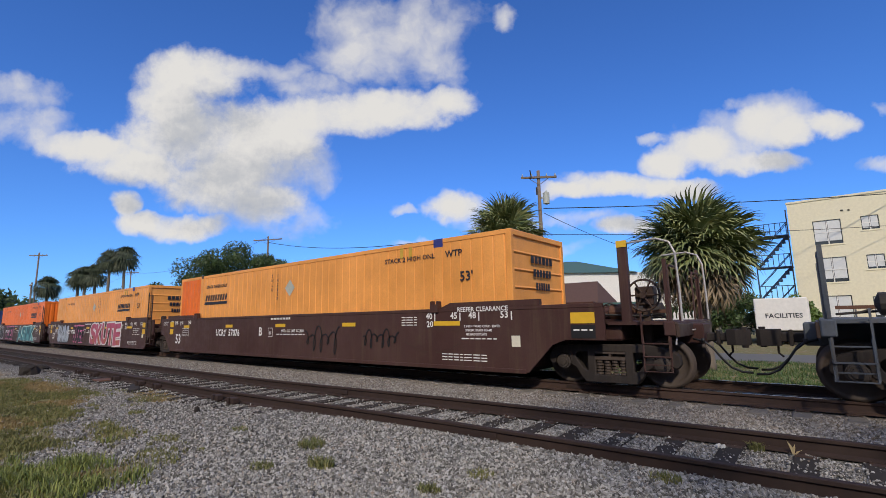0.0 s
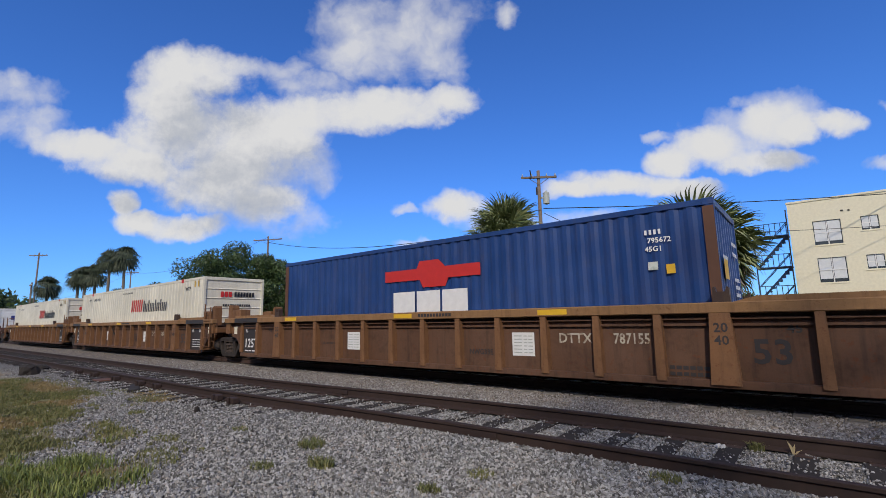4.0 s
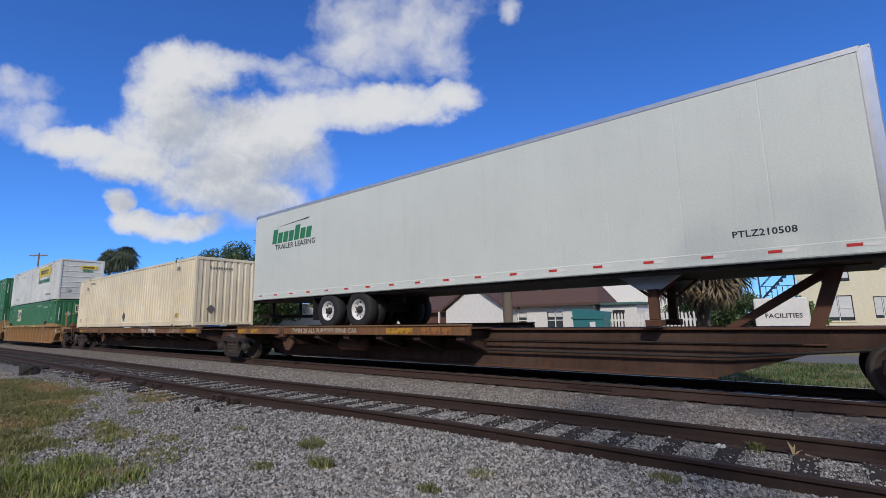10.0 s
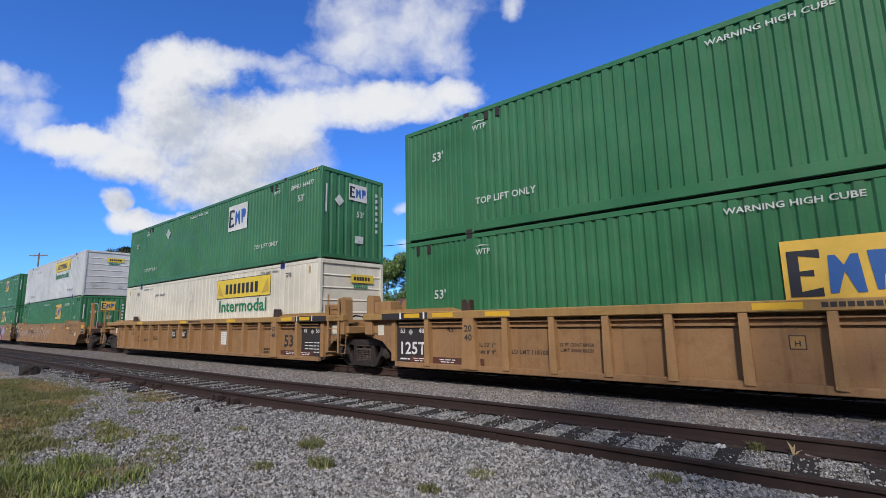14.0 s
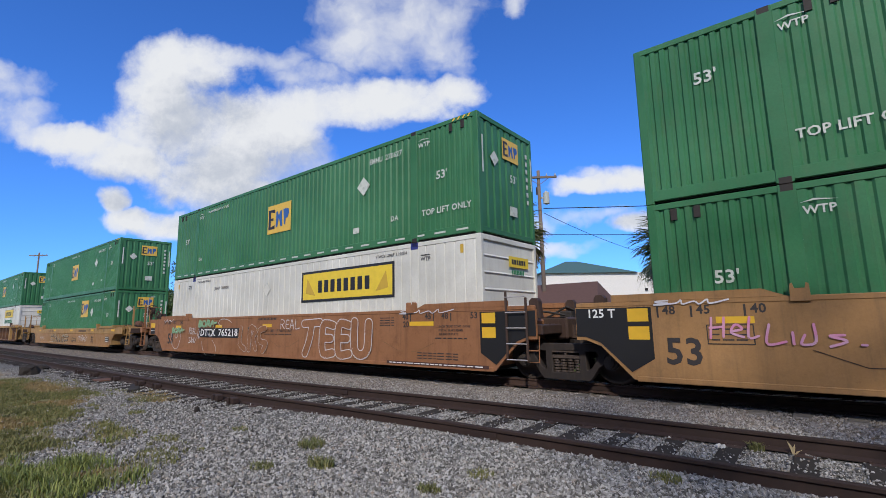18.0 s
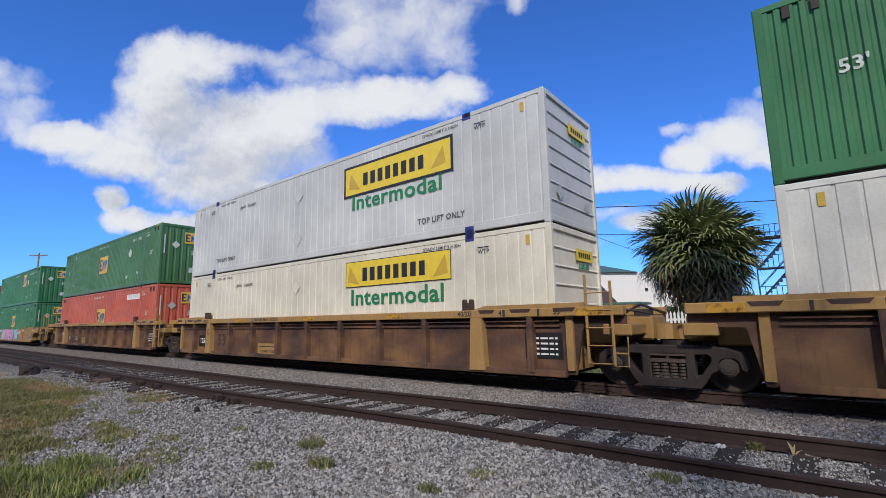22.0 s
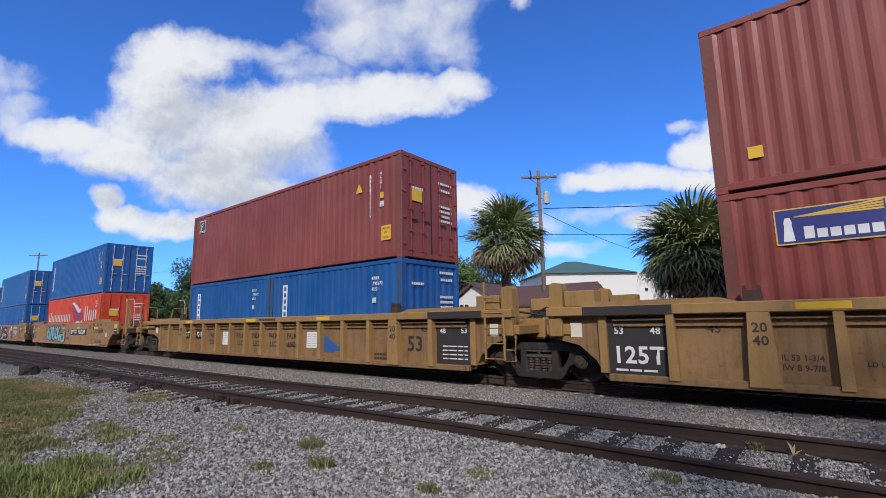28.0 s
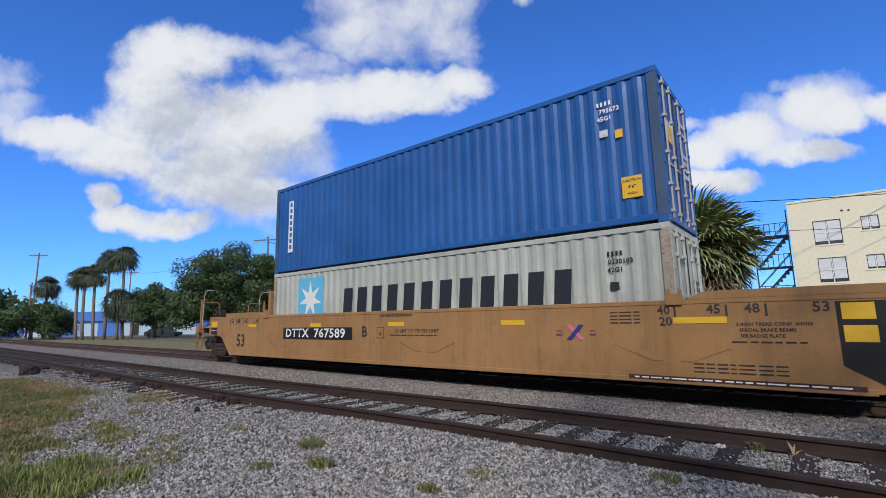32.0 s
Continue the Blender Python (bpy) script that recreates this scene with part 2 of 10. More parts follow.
def rail_material(name, low, high):
    m, nt, b = nodes_of(name)
    vec = coords(nt)
    n = noise_tex(nt, vec, 7, 6, 0.7)
    nt.links.new(mix(nt, n, low, high), b.inputs["Base Color"])
    b.inputs["Roughness"].default_value = 0.8
    bump(nt, b, n, 0.2, 0.01)
    return m


MAT["rail"] = rail_material("rail_steel", (0.014, 0.009, 0.008), (0.050, 0.026, 0.020))
MAT["rail_used"] = rail_material("rail_used", (0.026, 0.016, 0.013), (0.085, 0.046, 0.034))
MAT["rail_top"] = plain("rail_top", (0.42, 0.40, 0.38), 0.3, 0.9)


def glass_material():
    m, nt, b = nodes_of("window_glass")
    b.inputs["Base Color"].default_value = (0.05, 0.06, 0.065, 1)
    b.inputs["Roughness"].default_value = 0.08
    return m


MAT["glass"] = glass_material()
MAT["blind"] = plain("blind", (0.62, 0.63, 0.62), 0.8)


def leaf_material(name, a, b_col, scale=1.5):
    m, nt, b = nodes_of(name)
    g = nt.nodes.new("ShaderNodeNewGeometry")
    n = noise_tex(nt, coords(nt), scale, 4)
    col = mix(nt, g.outputs["Random Per Island"], a, b_col)
    col = mix(nt, ramp(nt, n, (0.35, 0.0), (0.7, 0.5)), col, tuple(c * 0.5 for c in a))
    nt.links.new(col, b.inputs["Base Color"])
    b.inputs["Roughness"].default_value = 0.55
    return m


MAT["leaf_oak"] = leaf_material("leaf_oak", (0.030, 0.060, 0.016), (0.075, 0.120, 0.030))
MAT["leaf_bright"] = leaf_material("leaf_bright", (0.075, 0.14, 0.025), (0.18, 0.26, 0.06))
MAT["frond"] = leaf_material("frond", (0.145, 0.19, 0.065), (0.36, 0.375, 0.165), 2.5)
MAT["frond_dry"] = leaf_material("frond_dry", (0.20, 0.145, 0.085), (0.38, 0.285, 0.175), 2.5)
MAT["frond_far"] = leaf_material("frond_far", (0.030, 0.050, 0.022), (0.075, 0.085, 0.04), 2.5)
MAT["grass_blade"] = leaf_material("grass_blade", (0.085, 0.105, 0.024), (0.26, 0.23, 0.078), 0.9)
MAT["grass_dry"] = leaf_material("grass_dry", (0.17, 0.125, 0.045), (0.34, 0.24, 0.10), 1.2)
MAT["grass_fresh"] = leaf_material("grass_fresh", (0.075, 0.12, 0.022), (0.31, 0.33, 0.085), 2.0)
MAT["lawn_blade"] = leaf_material("lawn_blade", (0.042, 0.095, 0.022), (0.125, 0.185, 0.05), 1.2)
MAT["weed"] = leaf_material("weed", (0.085, 0.105, 0.028), (0.21, 0.195, 0.075), 3.0)


# ---- mesh code ----
class Geo:
    """Collects the corners and faces of one mesh."""

    def __init__(self):
        self.v, self.f = [], []

    def add(self, verts, faces):
        k = len(self.v)
        self.v += [tuple(p) for p in verts]
        self.f += [tuple(i + k for i in fc) for fc in faces]
        return self

    def box(self, x0, x1, y0, y1, z0, z1, c=0.0):
        if c <= 0:
            return self.add([(x, y, z) for x in (x0, x1) for y in (y0, y1) for z in (z0, z1)],
                            [(0, 1, 3, 2), (4, 6, 7, 5), (0, 4, 5, 1), (2, 3, 7, 6), (0, 2, 6, 4), (1, 5, 7, 3)])
        c = min(c, 0.45 * min(x1 - x0, y1 - y0, z1 - z0))
        bm = bmesh.new()
        bmesh.ops.create_cube(bm, size=1.0)
        for q in bm.verts:
            q.co = Vector((x0 if q.co.x < 0 else x1, y0 if q.co.y < 0 else y1, z0 if q.co.z < 0 else z1))
        bmesh.ops.bevel(bm, geom=bm.edges[:], offset=c, segments=1, affect="EDGES")
        bm.verts.index_update()
        self.add([q.co for q in bm.verts], [[q.index for q in fc.verts] for fc in bm.faces])
        bm.free()
        return self

    def prism(self, pts, a, b, axis="y"):
        """A polygon drawn in the two other axes, from a to b along axis."""
        n = len(pts)
        put = {"y": lambda p, t: (p[0], t, p[1]), "x": lambda p, t: (t, p[0], p[1]), "z": lambda p, t: (p[0], p[1], t)}[axis]
        return self.add([put(p, a) for p in pts] + [put(p, b) for p in pts],
                        [tuple(range(n)), tuple(range(2 * n - 1, n - 1, -1))] + [(i, (i + 1) % n, n + (i + 1) % n, n + i) for i in range(n)])

    def lathe(self, profile, centre, axis="y", n=20, caps=True):
        """profile: (along, radius) pairs."""
        k = len(profile)
        vs, fs = [], []
        for j in range(n):
            a = 2 * math.pi * j / n
            for t, r in profile:
                u, w = r * math.cos(a), r * math.sin(a)
                q = {"y": (u, t, w), "x": (t, u, w), "z": (u, w, t)}[axis]
                vs.append((q[0] + centre[0], q[1] + centre[1], q[2] + centre[2]))
        for j in range(n):
            for i in range(k - 1):
                a, b = j * k + i, ((j + 1) % n) * k + i
                fs.append((a, a + 1, b + 1, b))
        if caps:
            fs.append(tuple(j * k for j in range(n)))
            fs.append(tuple(j * k + k - 1 for j in range(n - 1, -1, -1)))
        return self.add(vs, fs)

    def cyl(self, centre, r, a, b, axis="y", n=14):
        return self.lathe([(a, r), (b, r)], centre, axis, n)

    def tube(self, pts, r, n=6, taper=1.0):
        pts = [Vector(p) for p in pts]
        vs, fs = [], []
        for i, p in enumerate(pts):
            d = (pts[min(i + 1, len(pts) - 1)] - pts[max(i - 1, 0)]).normalized()
            side = d.cross(Vector((0, 0, 1)) if abs(d.z) < 0.9 else Vector((1, 0, 0))).normalized()
            up = side.cross(d)
            rr = r * (1 + (taper - 1) * i / max(1, len(pts) - 1))
            for j in range(n):
                a = 2 * math.pi * j / n
                vs.append(p + side * (rr * math.cos(a)) + up * (rr * math.sin(a)))
        for i in range(len(pts) - 1):
            for j in range(n):
                a, b = i * n + j, i * n + (j + 1) % n
                fs.append((a, b, b + n, a + n))
        fs.append(tuple(range(n - 1, -1, -1)))
        fs.append(tuple(range(len(vs) - n, len(vs))))
        return self.add(vs, fs)

    def mesh(self, name, mat, smooth=False, fix=True, weld=False):
        me = bpy.data.meshes.new(name)
        me.from_pydata(self.v, [], self.f)
        if fix and len(self.f) < 20000:
            bm = bmesh.new()
            bm.from_mesh(me)
            if weld:
                bmesh.ops.remove_doubles(bm, verts=bm.verts[:], dist=0.001)
            bmesh.ops.recalc_face_normals(bm, faces=bm.faces[:])
            bm.to_mesh(me)
            bm.free()
        me.materials.append(MAT[mat])
        if smooth:
            me.polygons.foreach_set("use_smooth", [True] * len(me.polygons))
        return me


MESHES = {}


def shared(key, mat, make, smooth=False):
    """The mesh kept under key, made on first use."""
    if (key, mat) not in MESHES:
        MESHES[key, mat] = make().mesh(key.split("|")[0], mat, smooth)
    return MESHES[key, mat]


def part(name, me, parent, m=None, label=""):
    ob = new(name, me)
    ob.parent = parent
    if m is not None:
        ob.matrix_basis = m
    if label:
        ob["label"] = label
    return ob


def base(name, label, category, group="", m=None):
    ob = new(name)
    ob.empty_display_size = 0.3
    if m is not None:
        ob.matrix_basis = m
    return tagged(ob, label, category, group)


NEAR = pose(0, 0, 0, 90, 0, 0)        # lettering that faces the camera's side
FRONT = pose(0, 0, 0, 90, 0, 90)      # lettering that faces along the track
TEXTS = {}


def text_mesh(words, mat, size):
    key = (words, mat, size)
    if key not in TEXTS:
        cu = bpy.data.curves.new("lettering", "FONT")
        cu.body, cu.size, cu.align_x, cu.align_y = words, size * 1.38, "CENTER", "CENTER"
        cu.resolution_u, cu.offset, cu.space_character = 2, size * 0.03, 1.04
        ob = bpy.data.objects.new("lettering", cu)
        me = bpy.data.meshes.new_from_object(ob)
        bpy.data.objects.remove(ob)
        me.name = "lettering"
        me.materials.clear()
        me.materials.append(MAT[mat])
        TEXTS[key] = me
    return TEXTS[key]


def letter(parent, words, x, z, size, mat, y, narrow=1.0, name="lettering"):
    """Words that can be read, on the near side, at cap height size."""
    return part(name, text_mesh(words, mat, size), parent, Matrix.Translation((x, y, z)) @ NEAR @ Matrix.Diagonal((narrow, 1, 1, 1)))


def letter_front(parent, words, y, z, size, mat, x, name="lettering"):
    return part(name, text_mesh(words, mat, size), parent, Matrix.Translation((x, y, z)) @ FRONT)


def bars(parent, x, z, w, h, n, mat, y, name="lettering_bar", slant=0.0, gap=0.22, front=False, tall=()):
    """n plain blocks in a row, of the size of writing."""
    key = f"{name}|{w:.2f},{h:.2f},{n},{slant},{gap},{tall}"

    def make():
        g = Geo()
        if h < 0.06:
            # small print: words of uneven length
            rng, a = random.Random(n * 7 + int(w * 50)), -w / 2
            while a < w / 2 - 0.02:
                b = min(w / 2, a + rng.uniform(0.07, 0.22))
                g.add([(a, -h * 0.35, 0), (b, -h * 0.35, 0), (b, h * 0.35, 0), (a, h * 0.35, 0)], [(0, 1, 2, 3)])
                a = b + rng.uniform(0.025, 0.045)
            return g
        for i in range(n):
            a, b = -w / 2 + w * i / n, -w / 2 + w * (i + 1 - gap) / n
            hh = h * (1.0 if not tall or i in tall else 0.72)
            g.add([(a, -h / 2, 0), (b, -h / 2, 0), (b + slant * hh, -h / 2 + hh, 0), (a + slant * hh, -h / 2 + hh, 0)], [(0, 1, 2, 3)])
        return g
    place = Matrix.Translation((x, y, z)) @ (FRONT if front else NEAR)
    if name == "sign_shape" or (h > 0.19 and n < 12):
        for i in range(n):
            a, b = -w / 2 + w * i / n, -w / 2 + w * (i + 1 - gap) / n
            hh = h * (1.0 if not tall or i in tall else 0.72)
            g = shared(f"{name}|{b - a:.3f},{h:.2f},{hh:.3f},{slant}", mat, lambda: Geo().add([(0, -h / 2, 0), (b - a, -h / 2, 0), (b - a + slant * hh, -h / 2 + hh, 0), (slant * hh, -h / 2 + hh, 0)], [(0, 1, 2, 3)]))
            part(name, g, parent, place @ Matrix.Translation((a, 0, 0)))
        return None
    return part(name, shared(key, mat, make), parent, place)


def patch(parent, x, z, pts, mat, y, name="marking", label="", front=False):
    """A flat painted shape, its outline given as x, z pairs."""
    key = f"{name}|{tuple(pts)}"
    me = shared(key, mat, lambda: Geo().add([(p[0], p[1], 0) for p in pts], [tuple(range(len(pts)))]))
    return part(name, me, parent, Matrix.Translation((x, y, z)) @ (FRONT if front else NEAR), label)


def rect(w, h):
    return ((-w / 2, -h / 2), (w / 2, -h / 2), (w / 2, h / 2), (-w / 2, h / 2))


DIAMOND = ((0, -0.19), (0.19, 0), (0, 0.19), (-0.19, 0))


def code_number(parent, digits, x, z, size, mat, y, marks=4, spread=1.0, code=""):
    """Owner's code, as plain bars where it cannot be read, then the number."""
    w = size * 0.80 * spread
    total = w * (marks + 0.6 + len(digits))
    if code:
        letter(parent, code, x - total / 2 + w * marks / 2, z, size, mat, y, 0.90 * spread)
    else:
        bars(parent, x - total / 2 + w * marks / 2, z, w * marks, size * 0.9, marks, mat, y, gap=0.6)
    letter(parent, digits, x + total / 2 - w * len(digits) / 2, z, size, mat, y, 0.95 * spread)
TRACK_Y = 9.70

# ---- ground and tracks ----
def bed(x, y):
    """Height of the ground."""
    z = -0.275
    z += 0.085 * max(0.0, 1 - abs(y - 9.7) / 2.4) ** 0.5 if abs(y - 9.7) < 2.4 else 0
    off = abs(y - siding(x))
    if off < 0.70:
        z += 0.028
    elif y < siding(x):
        # heaped against the near rail, highest to the east
        east = min(1.0, max(0.0, (x + 9.0) / 4.0))
        z += (0.030 + 0.062 * east) * min(1.0, max(0.0, (2.3 - off) / 1.3))
    else:
        z += 0.040 * max(0.0, min(1.0, (1.9 - off) / 0.5))
    if y > 12.3:
        z -= 0.10 * min(1, (y - 12.3) / 1.5)
    return z


def siding(x):
    """Centre line of the near track, which bends a little."""
    t = min(1, max(0, (x + 11) / 8))
    return 5.36 + 0.31 * t * t * (3 - 2 * t)


TURF_X = (-30, -19, -16, -12.7, -11.7, -9.7, -8.3, -7.3, -6.9, -6.0, -5.6, -4.9, -4.2, -3.0, 2.0, 9.0)
TURF_Y = (3.5, 3.2, 3.6, 3.6, 3.0, 2.4, 1.9, 1.4, 1.7, 2.15, 1.80, 1.3, 0.8, 0.3, 0.2, 0.2)


def turf_at(x, y):
    """How far inside the grassy ground a point lies, in metres."""
    v = float(np.interp(x, TURF_X, TURF_Y)) - y
    for cx, cy, rx, ry in ((-8.1, 2.42, 0.75, 0.2), (-11.4, 4.05, 0.8, 0.3)):
        v = max(v, 0.3 * (1 - math.hypot((x - cx) / rx, (y - cy) / ry)))
    return v + 0.45 * noise.noise(Vector((x * 0.8, y * 1.7, 3.0))) + 0.30 * noise.noise(Vector((x * 2.2, y * 3.4, 9.0)))


def spread(lo, hi, near_lo, near_hi, fine, grow=1.25):
    out, v, step = [], near_lo, fine
    while v < near_hi:
        out.append(v)
        v += fine
    out.append(near_hi)
    v, step = near_hi, fine
    while v < hi:
        step *= grow
        v += step
        out.append(min(v, hi))
    v, step = near_lo, fine
    while v > lo:
        step *= grow
        v -= step
        out.insert(0, max(v, lo))
    return out


def dusted(nt):
    """How thick the brown brake dust lies: it settles on the stones beside the running line."""
    place = nt.nodes.new("ShaderNodeSeparateXYZ")
    nt.links.new(coords(nt), place.inputs[0])
    return ramp(nt, math_node(nt, "ADD", math_node(nt, "MULTIPLY", place.outputs["Y"], 0.1), math_node(nt, "MULTIPLY", noise_tex(nt, coords(nt), 1.1, 4), 0.12)), (0.74, 0.0), (0.86, 1.0))


def ground_material():
    m, nt, b = nodes_of("ground")
    vec = coords(nt)
    vor = nt.nodes.new("ShaderNodeTexVoronoi")
    vor.inputs["Scale"].default_value = 42
    nt.links.new(vec, vor.inputs["Vector"])
    hue = nt.nodes.new("ShaderNodeSeparateColor")
    nt.links.new(vor.outputs["Color"], hue.inputs[0])
    stone = ramp(nt, hue.outputs[0], (0.0, (0.080, 0.078, 0.074)), (0.45, (0.19, 0.186, 0.176)), (0.8, (0.32, 0.315, 0.30)), (1.0, (0.21, 0.17, 0.13)))
    # shade between the stones, painted in as darkening away from each cell's middle
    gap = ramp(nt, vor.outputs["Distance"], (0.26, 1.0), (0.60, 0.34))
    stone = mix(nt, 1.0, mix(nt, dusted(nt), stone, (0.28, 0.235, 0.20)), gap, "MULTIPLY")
    broad = noise_tex(nt, vec, 0.9, 5)
    stone = mix(nt, ramp(nt, broad, (0.45, 0.0), (0.75, 0.45)), stone, (0.21, 0.185, 0.15))
    fine = noise_tex(nt, vec, 14, 6, 0.7)
    turf = mix(nt, fine, (0.070, 0.085, 0.022), (0.27, 0.235, 0.085))
    turf = mix(nt, ramp(nt, noise_tex(nt, vec, 2.2, 5), (0.46, 0.0), (0.64, 0.9)), turf, (0.24, 0.165, 0.085))
    turf = mix(nt, ramp(nt, noise_tex(nt, vec, 6.0, 5, 0.65), (0.56, 0.0), (0.68, 0.85)), turf, (0.36, 0.31, 0.25))
    # where the turf grows is kept with the mesh; its edge frays into the stones
    grown = nt.nodes.new("ShaderNodeAttribute")
    grown.attribute_name = "turf"
    fray = math_node(nt, "MULTIPLY", math_node(nt, "SUBTRACT", noise_tex(nt, vec, 5.5, 7, 0.7), 0.5), 1.6)
    mask = ramp(nt, math_node(nt, "ADD", grown.outputs["Fac"], fray), (0.12, 0.0), (0.55, 1.0))
    bare = ramp(nt, math_node(nt, "ADD", grown.outputs["Fac"], math_node(nt, "MULTIPLY", fray, 1.3)), (0.0, 0.0), (0.25, 0.75))
    stone = mix(nt, bare, stone, mix(nt, fine, (0.25, 0.20, 0.15), (0.44, 0.37, 0.30)))
    nt.links.new(mix(nt, mask, stone, turf), b.inputs["Base Color"])
    b.inputs["Roughness"].default_value = 0.95
    bump(nt, b, vor.outputs["Distance"], 0.6, -0.03)
    return m


MAT["ground"] = ground_material()


def build_ground():
    xs = spread(-2600, 2600, -24, 4, 0.3)
    ys = spread(-1500, 3500, 0.4, 14, 0.16)
    vs = [(x, y, bed(x, y) + 0.010 * noise.noise(Vector((x * 0.8, y * 0.8, 0))) if abs(x) < 60 and abs(y) < 40 else bed(x, y)) for x in xs for y in ys]
    n = len(ys)
    g = Geo()
    g.v = vs
    g.f = [(i * n + j, (i + 1) * n + j, (i + 1) * n + j + 1, i * n + j + 1) for i in range(len(xs) - 1) for j in range(n - 1)]
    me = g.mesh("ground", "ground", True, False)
    # turf before the siding, lawn beyond the main track
    grown = [max(min(1.0, 0.15 + turf_at(x, y)) if y < 4.6 else 0.0, min(1.0, (y - 12.3) * 0.7)) for x in xs for y in ys]
    me.attributes.new("turf", "FLOAT", "POINT").data.foreach_set("value", grown)
    tagged(new("ground", me), "grey crushed-stone ground with thin dry grass", "ground", kind="structure")


build_ground()

RAIL_PROFILE = [(-0.07, -0.172), (0.07, -0.172), (0.07, -0.158), (0.012, -0.135), (0.010, -0.050), (0.036, -0.036), (0.036, -0.006), (0.028, 0.0), (-0.028, 0.0), (-0.036, -0.006), (-0.036, -0.036), (-0.010, -0.050), (-0.012, -0.135), (-0.07, -0.158)]


def rail_geo(line, xs, top):
    g = Geo()
    k = len(RAIL_PROFILE)
    for x in xs:
        g.v += [(x, line(x) + p[0], top + p[1]) for p in RAIL_PROFILE]
    for i in range(len(xs) - 1):
        for j in range(k):
            a, b = i * k + j, i * k + (j + 1) % k
            g.f.append((a, b, b + k, a + k))
    return g


TIES = {}


def build_track(name, line, top, label, x0, x1, spacing, seed, polished):
    rng = random.Random(seed)
    xs = spread(-900, 600, -26, 6, 1.0)
    tr = base(name, label, "railway track")
    tr["kind"] = "structure"
    for k in (-1, 1):
        part("rail", rail_geo(lambda x: line(x) + k * 0.7525, xs, top).mesh("rail", "rail_used" if polished else "rail", False), tr)
        if polished:
            g = Geo()
            for x in xs:
                yy = line(x) + k * 0.7525
                g.v += [(x, yy - 0.026, top + 0.002), (x, yy + 0.026, top + 0.002)]
            g.f = [(2 * i, 2 * i + 2, 2 * i + 3, 2 * i + 1) for i in range(len(xs) - 1)]
            part("running_surface", g.mesh("running_surface", "rail_top", fix=False), tr)
    tie = Geo().box(-0.115, 0.115, -1.3, 1.3, -0.18, 0.0, 0.015).mesh("tie", "tie_concrete" if polished else "tie_wood")
    plate = Geo().box(-0.09, 0.09, -0.17, 0.17, 0.0, 0.012).box(-0.08, -0.06, -0.11, -0.08, 0.0, 0.035).box(0.06, 0.08, 0.08, 0.11, 0.0, 0.035).mesh("tie_plate", "rail_used")
    bar = Geo().box(-0.45, 0.45, -0.03, -0.012, -0.13, -0.05).box(-0.45, 0.45, 0.012, 0.03, -0.13, -0.05).mesh("joint_bar", "rail")
    x = x0
    while x < x1:
        TIES.setdefault(name, []).append(x)
        t = part("tie", tie, tr, pose(x, line(x) + rng.uniform(-0.06, 0.06), top - 0.178 - (0.012 if polished else rng.uniform(-0.010, 0.004)), 0, 0, rng.uniform(-2, 2)))
        if -14 < x < 3:
            for k in (-1, 1):
                part("tie_plate", plate, tr, pose(x, line(x) + k * 0.7525, top - 0.178))
        x += spacing * rng.uniform(0.9, 1.1)
    for k, xj in ((-1, -3.6), (1, -7.9), (-1, -15.5)):
        part("joint_bar", bar, tr, pose(xj, line(xj) + k * 0.7525, top))
    return tr


build_track("main_track", lambda x: TRACK_Y, 0.0, "rusty steel main track with polished rail heads on grey ballast", -42, 6, 0.55, 3, True)
build_track("siding_track", siding, -0.05, "rusty unused siding track with dark worn wooden ties", -42, 6, 0.60, 4, False)


